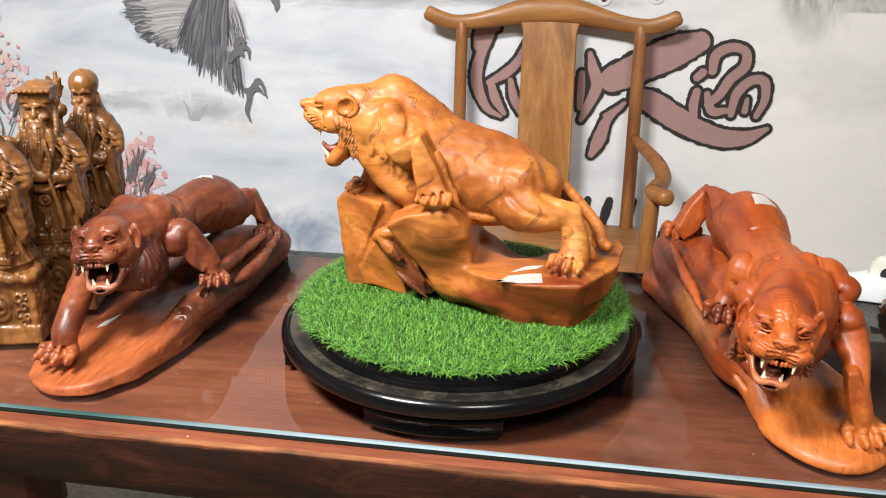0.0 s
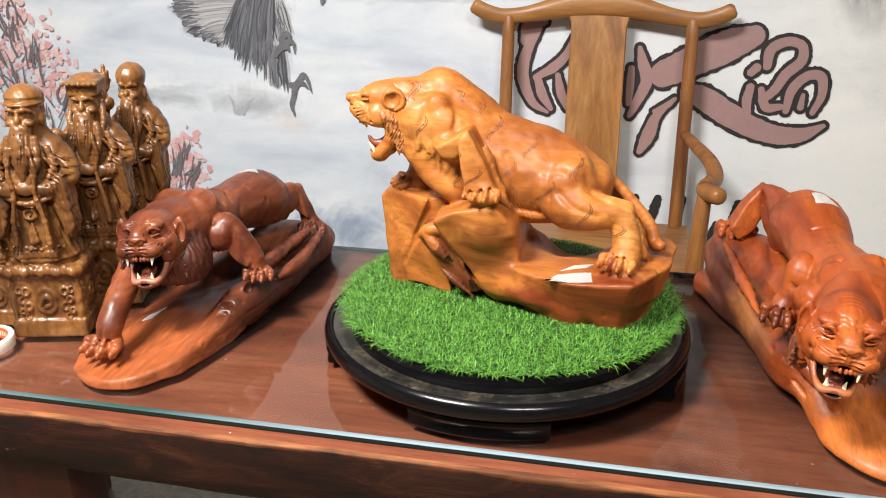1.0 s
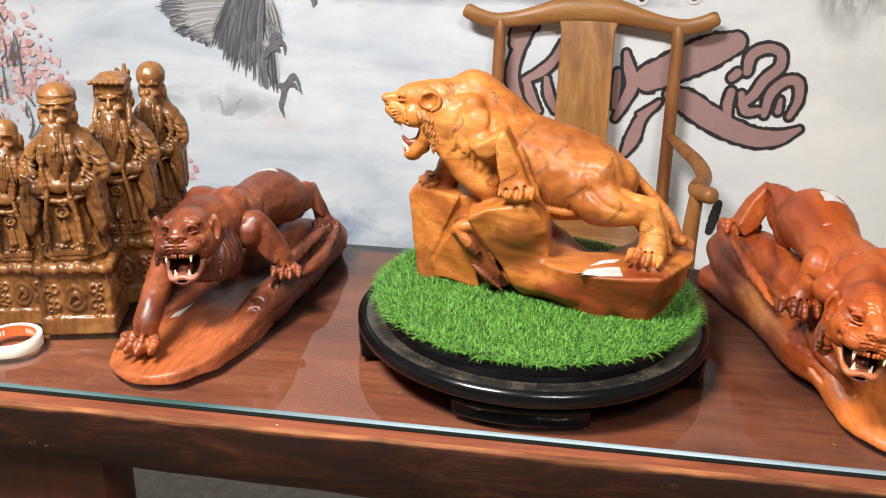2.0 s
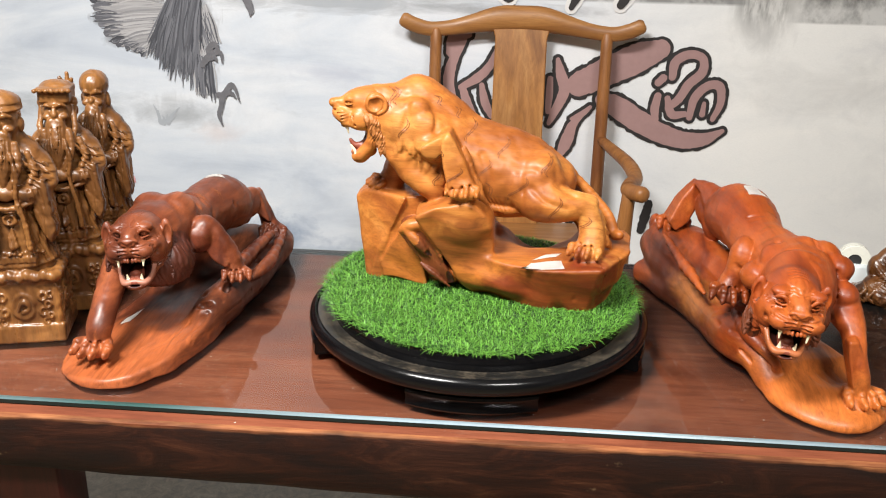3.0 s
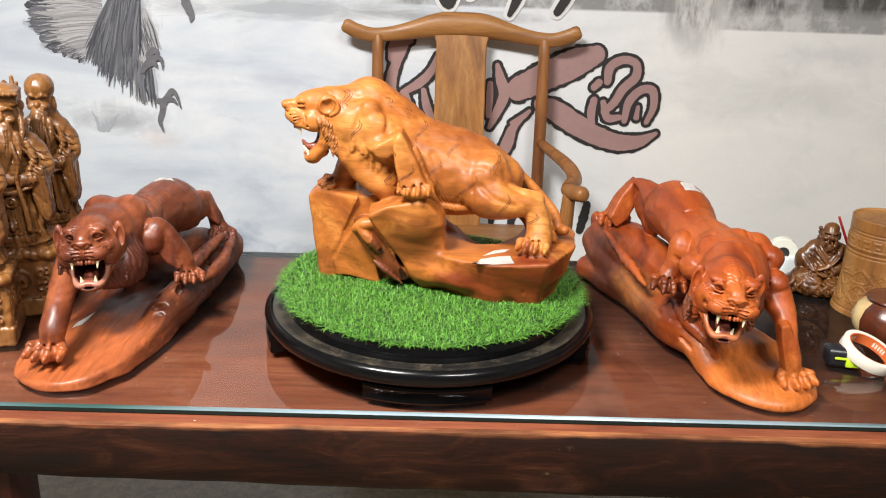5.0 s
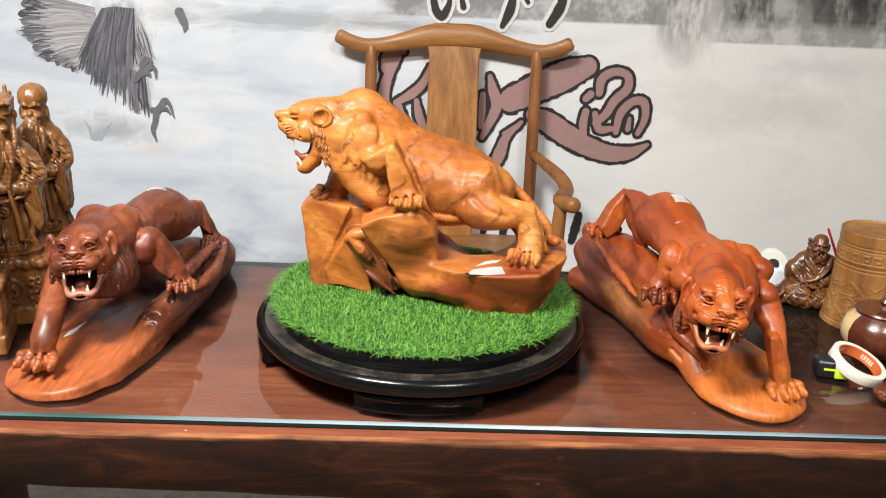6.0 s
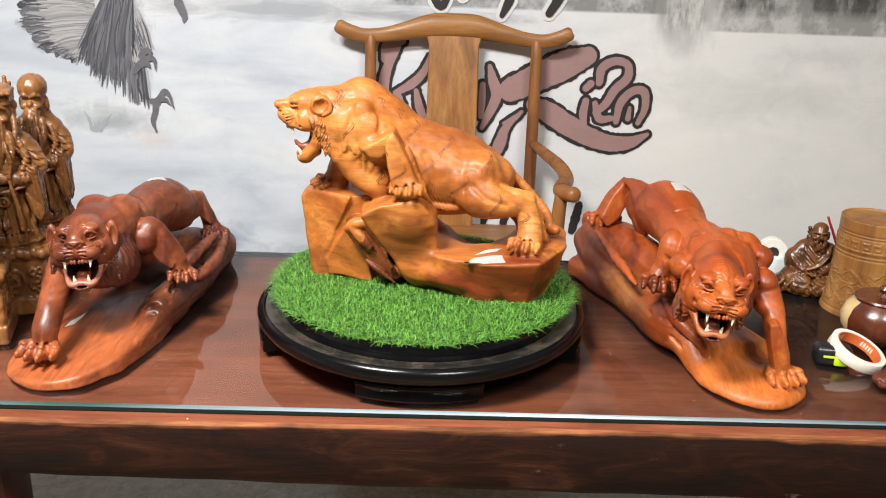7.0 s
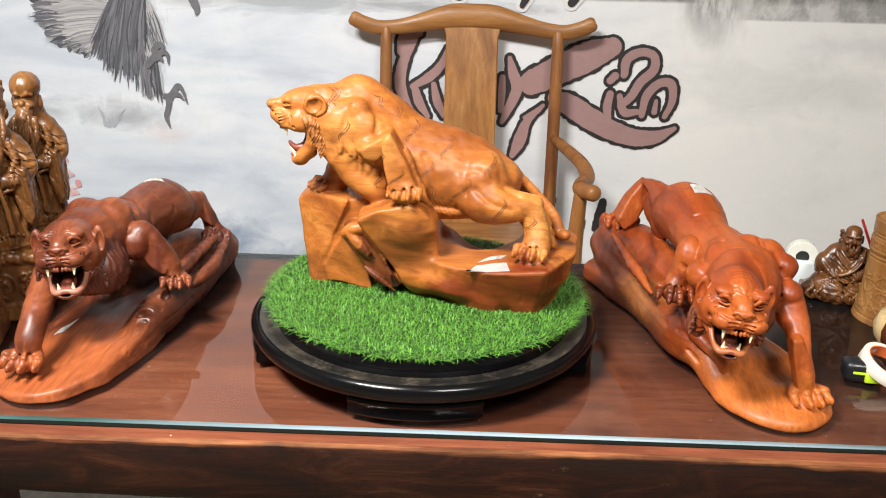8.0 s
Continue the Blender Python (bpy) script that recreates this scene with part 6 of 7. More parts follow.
# large ornamental brush marks, rose with a black contour
MARKS = (
    [(0.120, 0.925, 0.038), (0.180, 0.955, 0.042), (0.280, 1.005, 0.044), (0.345, 1.033, 0.030)],
    [(0.190, 0.882, 0.022), (0.235, 0.862, 0.033), (0.313, 0.815, 0.033), (0.415, 0.773, 0.028), (0.495, 0.772, 0.022), (0.552, 0.800, 0.008)],
    [(0.353, 0.827, 0.0100), (0.347, 0.859, 0.0140), (0.352, 0.898, 0.0120)],
    [(0.349, 0.937, 0.0120), (0.362, 0.951, 0.0130)],
    [(0.386, 0.864, 0.0120), (0.415, 0.893, 0.0140), (0.438, 0.935, 0.0150), (0.472, 0.971, 0.0150), (0.469, 1.011, 0.0130), (0.430, 1.021, 0.0140), (0.393, 0.999, 0.0150), (0.388, 0.955, 0.0120)],
    [(0.381, 0.892, 0.0100), (0.398, 0.846, 0.0140), (0.436, 0.847, 0.0100)],
    [(0.451, 0.837, 0.0100), (0.459, 0.894, 0.0140), (0.492, 0.932, 0.0140), (0.528, 0.931, 0.0140), (0.536, 0.882, 0.0120), (0.519, 0.835, 0.0090)],
    [(0.489, 0.881, 0.0070), (0.487, 0.848, 0.0100)],
    [(-0.213, 1.059, 0.0120), (-0.254, 1.047, 0.0200), (-0.263, 1.006, 0.0160)],
    [(-0.226, 1.041, 0.0100), (-0.260, 0.972, 0.0160), (-0.267, 0.903, 0.0180), (-0.238, 0.833, 0.0130), (-0.195, 0.806, 0.0060)],
    [(-0.231, 0.904, 0.0100), (-0.183, 0.933, 0.0150), (-0.149, 0.968, 0.0130), (-0.131, 1.016, 0.0060)],
    [(-0.224, 0.897, 0.0120), (-0.210, 0.855, 0.0150), (-0.185, 0.816, 0.0080)],
    [(-0.169, 0.912, 0.0090), (-0.158, 0.863, 0.0140), (-0.138, 0.821, 0.0100)],
    [(0.052, 0.994, 0.0080), (0.063, 0.953, 0.0160), (0.077, 0.905, 0.0180), (0.052, 0.841, 0.0140), (0.037, 0.805, 0.0080)],
    [(0.033, 0.938, 0.0100), (0.033, 0.890, 0.0120), (0.032, 0.840, 0.0090)],
    [(0.144, 0.847, 0.0080), (0.111, 0.807, 0.0140), (0.092, 0.748, 0.0200), (0.073, 0.704, 0.0100)],
    [(0.157, 0.858, 0.0070), (0.137, 0.839, 0.0100), (0.103, 0.821, 0.0060)],
)
for i, pts in enumerate(MARKS):
    under, over = bmesh.new(), bmesh.new()
    ribbon(under, pts, 2.4872 - 0.0002 * (i % 4), 0.0085, 0.07, i)
    ribbon(over, pts, 2.4858 - 0.0002 * (i % 4), -0.0012, 0.05, i + 50)
    mark = part("brush_mark", over, M_ROSE, wall, "rose brown brush mark", smooth=False)
    part("contour", under, M_INK, mark, "black ragged contour", smooth=False)

# small writing below and above it, kept as plain bars
for x, z, w, h in ((0.065, 0.533, 0.021, 0.034), (0.128, 0.532, 0.023, 0.035), (0.198, 0.534, 0.021, 0.035), (0.352, 0.522, 0.024, 0.044), (0.296, 0.470, 0.018, 0.030), (0.012, 0.530, 0.019, 0.032)):
    bm = bmesh.new()
    ribbon(bm, [(x + 0.008, z + h, w * 0.5), (x, z, w * 0.62), (x - 0.008, z - h, w * 0.5)], 2.4865, 0, 0.12, int(x * 900) + 2000)
    part("text_bar", bm, M_INK, wall, "black bar of small writing", smooth=False)
for i, pts in enumerate(([(-0.127, 1.213, 0.0100), (-0.117, 1.178, 0.0120), (-0.099, 1.166, 0.0130), (-0.083, 1.192, 0.0090), (-0.077, 1.221, 0.0060)], [(-0.044, 1.219, 0.0070), (-0.038, 1.193, 0.0090)], [(0.108, 1.231, 0.0100), (0.100, 1.189, 0.0140), (0.080, 1.143, 0.0080)], [(0.257, 1.233, 0.0120), (0.244, 1.194, 0.0150), (0.220, 1.154, 0.0120)], [(0.141, 1.229, 0.0060), (0.152, 1.213, 0.0060)])):
    under, over = bmesh.new(), bmesh.new()
    ribbon(under, pts, 2.4864, 0.011, 0.04, i + 90)
    ribbon(over, pts, 2.4832, 0.0, 0.06, i + 95)
    mark = part("text_bar", over, M_INK, wall, "black bar of writing", smooth=False)
    part("contour", under, M_CHALK, mark, "white contour", smooth=False)


def fan(bm, roots, tips, n, width, y, seed, wild=0.012, start=0.0, stop=1.0):
    """Fine plume strokes between a row of roots and a row of tips; start and stop keep a stretch of each."""
    g = np.random.default_rng(seed)
    r, t = spline(roots, 12), spline(tips, 12)
    for i in range(n):
        u = (i + g.uniform(0, 0.8)) / n
        a, b = r[int(u * (len(r) - 1))], t[int(u * (len(t) - 1))]
        b = b + g.normal(0, wild, 2)
        s0, s1 = start * g.uniform(0.9, 1.1), stop * g.uniform(0.93, 1.0)
        a, b = a + (b - a) * s0, a + (b - a) * s1
        m = (a + b) / 2 + g.normal(0, 0.005, 2) + np.array([0, 0.004])
        w = width * g.uniform(0.5, 1.2)
        ribbon(bm, [(*a, w * 0.3), (*m, w), (*(b * 0.85 + a * 0.15), w * 0.8), (*b, w * 0.15)], y - 0.00002 * i, 0, 0.10, seed + i, 4, False)


WING = ([(-1.120, 1.150), (-1.121, 1.093), (-1.139, 1.035), (-1.160, 0.995)], [(-1.329, 1.163), (-1.347, 1.106), (-1.329, 1.054), (-1.296, 1.006), (-1.243, 0.983), (-1.196, 0.963)])
BACK = ([(-1.100, 1.150), (-1.056, 1.156), (-1.002, 1.153)], [(-1.175, 0.983), (-1.124, 0.922), (-1.068, 0.908), (-1.029, 0.998)])
THIGH = ([(-1.029, 1.105), (-0.990, 1.125)], [(-1.012, 0.989), (-0.960, 1.010)])
SHANK = ([(-1.038, 1.008), (-0.984, 0.990)], [(-1.047, 0.853), (-0.973, 0.840)])


def feathers(bm, n, width, y, seed, start=0.0):
    """The wing's broad quills, laid like a fan; start keeps their outer stretch."""
    g = np.random.default_rng(seed)
    r, t = spline(WING[0], 12), spline(WING[1], 12)
    for i in range(n):
        u = (i + 0.5) / n
        a, b = r[int(u * (len(r) - 1))], t[int(u * (len(t) - 1))]
        b = b + (b - a) * g.uniform(-0.10, 0.02)
        a = a + (b - a) * start * g.uniform(0.85, 1.1)
        m = (a + b) / 2 + np.array([0, 0.006])
        ribbon(bm, [(*a, width * 0.35), (*m, width), (*(b * 0.85 + a * 0.15), width * 0.9), (*b, width * 0.25)], y - 0.00003 * i, 0, 0.10, seed + i, 6, False)


for mat, label, quills, groups in (
        (M_PALEPLUME, "pale grey painted feathers", ((11, 0.0150, 2.4892, 3, 0.0),), ((WING, 70, 0.0026, 2.4886, 11, 0.008, 0.0, 0.96), (BACK, 44, 0.0026, 2.4874, 12, 0.014, 0.0, 1.0),
                                                        (THIGH, 40, 0.0034, 2.4876, 71, 0.006, 0.0, 1.0), (SHANK, 44, 0.0028, 2.4874, 81, 0.008, 0.0, 1.0))),
        (M_PLUME, "dark grey painted feathers", ((11, 0.0120, 2.4888, 4, 0.74),), ((WING, 46, 0.0022, 2.4880, 21, 0.006, 0.66, 1.0), (BACK, 120, 0.0040, 2.4866, 31, 0.012, 0.0, 1.0),
                                                        (BACK, 40, 0.0026, 2.4858, 33, 0.016, 0.35, 1.0), (THIGH, 12, 0.0020, 2.4868, 91, 0.006, 0.2, 1.0), (SHANK, 46, 0.0028, 2.4866, 93, 0.008, 0.2, 1.0)))):
    bm = bmesh.new()
    for q in quills:
        feathers(bm, *q)
    for (roots, tips), n, w, y, seed, wild, s0, s1 in groups:
        fan(bm, roots, tips, n, w, y, seed, wild, s0, s1)
    tagged(part("painted_plumage", bm, mat, wall, label, smooth=False), kind="stuff")
bm = bmesh.new()
for i, pts in enumerate(([(-0.971, 0.855, 0.0090), (-0.960, 0.852, 0.0110), (-0.946, 0.869, 0.0090), (-0.932, 0.886, 0.0090), (-0.919, 0.874, 0.0060), (-0.908, 0.836, 0.0020)],
                         [(-0.951, 0.859, 0.0070), (-0.932, 0.861, 0.0070), (-0.918, 0.846, 0.0020)],
                         [(-0.960, 0.852, 0.0100), (-0.966, 0.821, 0.0080), (-0.974, 0.793, 0.0070), (-0.966, 0.761, 0.0020)],
                         [(-0.994, 0.989, 0.0090), (-0.981, 1.005, 0.0100), (-0.967, 1.000, 0.0070), (-0.973, 0.980, 0.0020)],
                         [(-0.991, 0.975, 0.0100), (-0.967, 0.985, 0.0090), (-0.955, 0.976, 0.0060), (-0.954, 0.951, 0.0020)],
                         [(-1.016, 0.944, 0.0080), (-0.999, 0.965, 0.0110), (-0.979, 0.968, 0.0090), (-0.970, 0.956, 0.0020)],
                         [(-0.872, 1.147, 0.0140), (-0.864, 1.126, 0.0120), (-0.858, 1.109, 0.0090), (-0.861, 1.095, 0.0030)])):
    ribbon(bm, pts, 2.4835 - 0.0002 * i, 0, 0.10, i + 300)
part("painted_talon", bm, plain("talon_ink", (0.15, 0.15, 0.165), 0.65, 0.45, 60), wall, "dark grey painted talons and beak", smooth=False)
bm = bmesh.new()
for i, (root, tip) in enumerate((((-1.165, 0.760), (-1.182, 0.816)), ((-1.159, 0.758), (-1.168, 0.799)), ((-1.152, 0.757), (-1.141, 0.789)), ((-1.144, 0.761), (-1.100, 0.811)), ((-1.157, 0.763), (-1.156, 0.783)), ((-1.139, 0.758), (-1.115, 0.782)))):
    mid = ((root[0] + tip[0]) / 2 + 0.004 * (-1) ** i, (root[1] + tip[1]) / 2)
    ribbon(bm, [(*root, 0.0055), (*mid, 0.0045), (*tip, 0.001)], 2.4890 - 0.0001 * i, 0, 0.15, i)
part("painted_reed", bm, plain("reed_ink", (0.40, 0.43, 0.47), 0.7), wall, "faint grey painted reeds", smooth=False)


def blossom(seed, spots, stem, count, twigs, name):
    g = np.random.default_rng(seed)
    bm = bmesh.new()
    for i in range(count):
        x, z, rx, rz = spots[g.integers(len(spots))]
        px, pz = x + g.normal(0, rx * 0.5), z + g.normal(0, rz * 0.5)
        r, tilt = g.uniform(0.006, 0.019), g.uniform(0, 3.1)
        y = 2.4875 - 0.000012 * i
        vs = []
        for k in range(9):
            q = 2 * math.pi * k / 9
            e = r * g.uniform(0.7, 1.1)
            a, b = e * math.cos(q), e * 0.62 * math.sin(q)
            vs.append(bm.verts.new((px + a * math.cos(tilt) - b * math.sin(tilt), y, pz + a * math.sin(tilt) + b * math.cos(tilt))))
        bm.faces.new(vs[::-1])
    ob = part("painted_blossom", bm, M_PETAL, wall, "pink painted blossom", smooth=False)
    tagged(ob, kind="stuff")
    bm = bmesh.new()
    for i in range(twigs):
        x, z, rx, rz = spots[g.integers(len(spots))]
        a = np.array([x + g.normal(0, rx * 0.4), z + g.normal(0, rz * 0.4)])
        d = np.array(stem) - a
        d /= np.linalg.norm(d)
        b = a + d * g.uniform(0.05, 0.11) + g.normal(0, 0.012, 2)
        w = g.uniform(0.0018, 0.0045)
        ribbon(bm, [(*a, w * 0.4), (*((a + b) / 2 + g.normal(0, 0.006, 2)), w), (*b, w * 1.2)], 2.4815 - 0.0001 * i, 0, 0.25, seed + i, 4, False)
    part("painted_twig", bm, M_TWIG, wall, "thin grey painted twigs", smooth=False)


blossom(5, [(-1.93, 1.02, 0.10, 0.09), (-1.83, 0.97, 0.09, 0.10), (-1.78, 0.90, 0.08, 0.09), (-1.90, 0.90, 0.10, 0.08), (-1.97, 0.86, 0.08, 0.07), (-1.71, 0.82, 0.06, 0.05), (-1.80, 0.79, 0.07, 0.06), (-2.02, 0.98, 0.09, 0.10), (-1.9, 1.1, 0.09, 0.06), (-1.97, 0.72, 0.06, 0.05)],
        (-1.86, 0.55), 520, 60, "a")
blossom(6, [(-1.335, 0.655, 0.035, 0.04), (-1.305, 0.60, 0.035, 0.04), (-1.335, 0.545, 0.045, 0.05), (-1.37, 0.62, 0.03, 0.05), (-1.40, 0.50, 0.05, 0.05)], (-1.42, 0.36), 150, 22, "b")

# ---- armchair behind the table ----


def armchair():
    cx = -0.0605
    t = empty("armchair", (cx, 2.2, 0.0), "honey brown wooden armchair with a yoke shaped crest rail", "chair")
    at = (-cx, -2.2, 0.0)
    P = lambda name, bm, mat=M_CHAIR, label="": part(name, bm, mat, t, label, at=at)
    half = [(0.0, 1.1120, 0.036), (0.05, 1.1110, 0.036), (0.090, 1.105, 0.033), (0.140, 1.094, 0.0265), (0.200, 1.082, 0.0215), (0.260, 1.077, 0.0205), (0.305, 1.087, 0.0215), (0.336, 1.102, 0.0205)]
    pts = [(cx - x, 2.442 - 0.02 * (x / 0.34) ** 2, z) for x, z, r in half[::-1]] + [(cx + x, 2.442 - 0.02 * (x / 0.34) ** 2, z) for x, z, r in half[1:]]
    P("crest_rail", sweep(pts, [r for *_, r in half[::-1]] + [r for *_, r in half[1:]], 20, 5, 0.62), M_CREST)
    bm = bmesh.new()
    rows = []
    for i in range(15):
        u = i / 14
        z = 0.50 + 0.60 * u
        y = 2.395 + 0.045 * u - 0.018 * math.sin(math.pi * u)
        w = 0.0735 + 0.003 * (1 - u) + 0.012 * max(0, (u - 0.95) / 0.05)
        rows.append([bm.verts.new((cx + a, y + b, z)) for a, b in ((-w, -0.006), (-w + 0.003, -0.009), (w - 0.003, -0.009), (w, -0.006), (w, 0.009), (-w, 0.009))])
    for a, b in zip(rows, rows[1:]):
        for k in range(6):
            bm.faces.new((a[k], a[(k + 1) % 6], b[(k + 1) % 6], b[k]))
    bm.faces.new(rows[-1])
    bm.faces.new(rows[0][::-1])
    bmesh.ops.recalc_face_normals(bm, faces=bm.faces[:])
    P("splat", bm, M_SPLAT)
    for m in (-1, 1):
        P("back_post", sweep([(cx + m * 0.246, 2.40, 0.02), (cx + m * 0.246, 2.40, 0.5), (cx + m * 0.2445, 2.405, 0.8), (cx + m * 0.2435, 2.432, 1.075)], [0.019, 0.019, 0.018, 0.0165], 16, 6))
        P("arm", sweep([(cx + m * 0.243, 2.405, 0.782), (cx + m * 0.268, 2.33, 0.772), (cx + m * 0.302, 2.20, 0.760), (cx + m * 0.308, 2.10, 0.748), (cx + m * 0.283, 2.03, 0.742), (cx + m * 0.282, 1.985, 0.744), (cx + m * 0.305, 1.945, 0.748)],
                       [0.013, 0.0155, 0.0185, 0.020, 0.020, 0.0205, 0.020], 16, 6))
        P("front_post", sweep([(cx + m * 0.273, 1.985, 0.02), (cx + m * 0.273, 1.985, 0.45), (cx + m * 0.274, 1.99, 0.62), (cx + m * 0.278, 1.985, 0.735)], [0.021, 0.022, 0.020, 0.017], 14, 6))
        P("side_rail", box(0.03, 0.40, 0.05, 0.005, (cx + m * 0.255, 2.19, 0.475)))
    P("seat", box(0.56, 0.45, 0.024, 0.006, (cx, 2.185, 0.506)), M_CREST)
    for y in (1.985, 2.395):
        P("seat_rail", box(0.50, 0.028, 0.05, 0.005, (cx, y, 0.470)), M_CREST)
    return t


armchair()

# ---- carved elders on pedestals ----


def elder_statue(x, y, kind, turn, label, height=0.398, wide=1.0):
    """A bearded robed figure on a carved block, cut from one piece."""
    k = height / 0.398
    s = Clay((-0.085, -0.075, -0.002), (0.085, 0.070, 0.43), 0.0014)
    # pedestal
    s.block((0, 0, 0.013), (0.060, 0.052, 0.0135), 0.004, 0.002)
    s.block((0, 0, 0.052), (0.054, 0.047, 0.036), 0.006, 0.003)
    s.block((0, 0, 0.092), (0.058, 0.050, 0.007), 0.004, 0.003)
    # medallion between clouds on each side, a knotted border above
    for ux, uy, half in ((0.0, -1.0, 0.047), (1.0, 0.0, 0.054), (-1.0, 0.0, 0.054)):
        side = lambda a, z, o: (ux * (half + o) - uy * a, uy * (half + o) + ux * a, z)
        flat = lambda a, b, z: (b if ux else a, a if ux else b, z)
        s.ell(side(0, 0.052, 0), flat(0.019, 0.005, 0.021), 0.002)
        s.ell(side(0, 0.052, 0.004), flat(0.0155, 0.004, 0.0175), 0.001, cut=True)
        s.tube([side(-0.009, 0.048, 0.001), side(0, 0.060, 0.002), side(0.008, 0.050, 0.001), side(-0.002, 0.045, 0.002)], [0.003, 0.0032, 0.003, 0.0025], 0.002)
        for m in (-1, 1):
            for i, (a, z, r) in enumerate(((0.031, 0.066, 0.008), (0.038, 0.054, 0.007), (0.030, 0.044, 0.008), (0.040, 0.038, 0.006), (0.033, 0.030, 0.006), (0.042, 0.068, 0.006))):
                s.ell(side(m * a, z, 0), flat(r, 0.0055, r), 0.002)
                s.ell(side(m * a + 0.001, z + 0.001, 0.004), flat(r * 0.55, 0.004, r * 0.55), 0.001, cut=True)
    for m in (-1, 1):
        s.ell((m * 0.052, -0.045, 0.050), (0.0065, 0.0065, 0.034), 0.002)
    for i in range(9):
        a = -0.050 + 0.0125 * i
        s.ell((a, -0.049, 0.095 + 0.003 * (i % 2)), (0.0085, 0.008, 0.008), 0.003)
        s.ell((0.056, a * 0.85, 0.095 + 0.003 * (i % 2)), (0.008, 0.0085, 0.008), 0.003)
        s.ell((-0.056, a * 0.85, 0.095 + 0.003 * (i % 2)), (0.008, 0.0085, 0.008), 0.003)
    # robe with a stiff apron, hem bands and a broad collar
    s.tube([(0, 0, 0.104), (0, 0, 0.16), (0, 0, 0.22), (0, 0, 0.272), (0, 0.004, 0.318)], [0.048, 0.043, 0.036, 0.033, 0.022], 0.006)
    s.facet([(-0.030, 0.110), (0.030, 0.110), (0.022, 0.225), (-0.022, 0.225)], 1, -0.047, -0.02, 0.003, 0.004, (0, 0.03))
    s.ell((0, 0, 0.112), (0.055, 0.050, 0.010), 0.004)
    s.block((0, -0.045, 0.124), (0.031, 0.006, 0.006), 0.002, 0.002)
    for i in range(7):
        a = -0.036 + 0.012 * i
        s.groove([(a * 0.6, -0.052, 0.215), (a * 0.85, -0.055, 0.165), (a, -0.057 + 0.2 * abs(a), 0.118)], 0.0022, 0.0022)
    for m in (-1, 1):
        s.ell((m * 0.012, 0.004, 0.118), (0.040, 0.038, 0.020), 0.010)
        s.ell((m * 0.031, 0.004, 0.283), (0.022, 0.026, 0.030), 0.010)
        s.cap((m * 0.010, 0.006, 0.322), (m * 0.046, 0.006, 0.272), 0.016, 0.017, 0.008)
        # arm to the middle, wide cuff and the long sleeve that hangs to a point
        s.tube([(m * 0.044, 0.002, 0.282), (m * 0.052, -0.012, 0.252), (m * 0.036, -0.036, 0.236), (m * 0.014, -0.046, 0.240)], [0.017, 0.018, 0.015, 0.010], 0.004)
        s.facet([(m * 0.026, 0.258), (m * 0.058, 0.262), (m * 0.067, 0.170), (m * 0.054, 0.146), (m * 0.036, 0.190)], 1, -0.046, -0.012, 0.006, 0.004, (-m * 0.25, 0.0))
        for i in range(4):
            a = 0.034 + 0.007 * i
            s.groove([(m * a, -0.050 + 0.002 * i, 0.244), (m * (a + 0.006), -0.048 + 0.002 * i, 0.205), (m * (a + 0.009), -0.046 + 0.002 * i, 0.165)], 0.0020, 0.0030)
        s.tube([(m * 0.020, -0.034, 0.318), (m * 0.022, -0.044, 0.285), (m * 0.010, -0.052, 0.252)], [0.006, 0.006, 0.005], 0.002)
        s.tube([(m * 0.034, -0.028, 0.302), (m * 0.042, -0.032, 0.275), (m * 0.036, -0.044, 0.255)], [0.0045, 0.005, 0.004], 0.002)
    s.ell((0, -0.050, 0.240), (0.015, 0.010, 0.012), 0.004)
    # round pendant with a tassel
    s.ell((0, -0.050, 0.196), (0.0115, 0.006, 0.0115), 0.002)
    s.ell((0, -0.055, 0.196), (0.007, 0.005, 0.007), 0.001, cut=True)
    s.ell((0, -0.052, 0.196), (0.0035, 0.005, 0.0035), 0.001)
    s.cap((0, -0.050, 0.180), (0, -0.051, 0.150), 0.003, 0.0075, 0.002)
    s.ripple((0, -0.050, 0.160), (0.010, 0.012, 0.014), (1, 0, 0), (0, 0, 1), 0.004, 0.0008)
    s.ripple((0, -0.035, 0.150), (0.050, 0.05, 0.060), (1, 0, 0.04), (0, 0, 1), 0.020, 0.0014)
    for m in (-1, 1):
        s.ripple((m * 0.047, -0.01, 0.175), (0.03, 0.05, 0.075), (0.6, m * 0.7, 0.15), (0, 0, 1), 0.011, 0.0028)
        s.ripple((m * 0.045, -0.015, 0.262), (0.026, 0.04, 0.030), (0.5, 0, 1), (1, 0, -0.5), 0.010, 0.0030)
    s.ripple((0, 0.03, 0.20), (0.07, 0.04, 0.12), (1, 0, 0.1), (0, 0, 1), 0.019, 0.0022)
    s.groove([(-0.035, -0.05, 0.213), (0, -0.056, 0.210), (0.035, -0.05, 0.213)], 0.0025, 0.003)
    # head: cheeks, smiling eyes, nose, ears, drooping moustache and a flat combed beard
    s.cap((0, -0.002, 0.312), (0, -0.006, 0.335), 0.017, 0.019, 0.006)
    s.ell((0, -0.008, 0.350), (0.0245, 0.0265, 0.030), 0.004)
    s.ell((0, -0.0355, 0.347), (0.0052, 0.0065, 0.0065), 0.003)
    s.cap((0, -0.032, 0.362), (0, -0.036, 0.349), 0.003, 0.0042, 0.003)
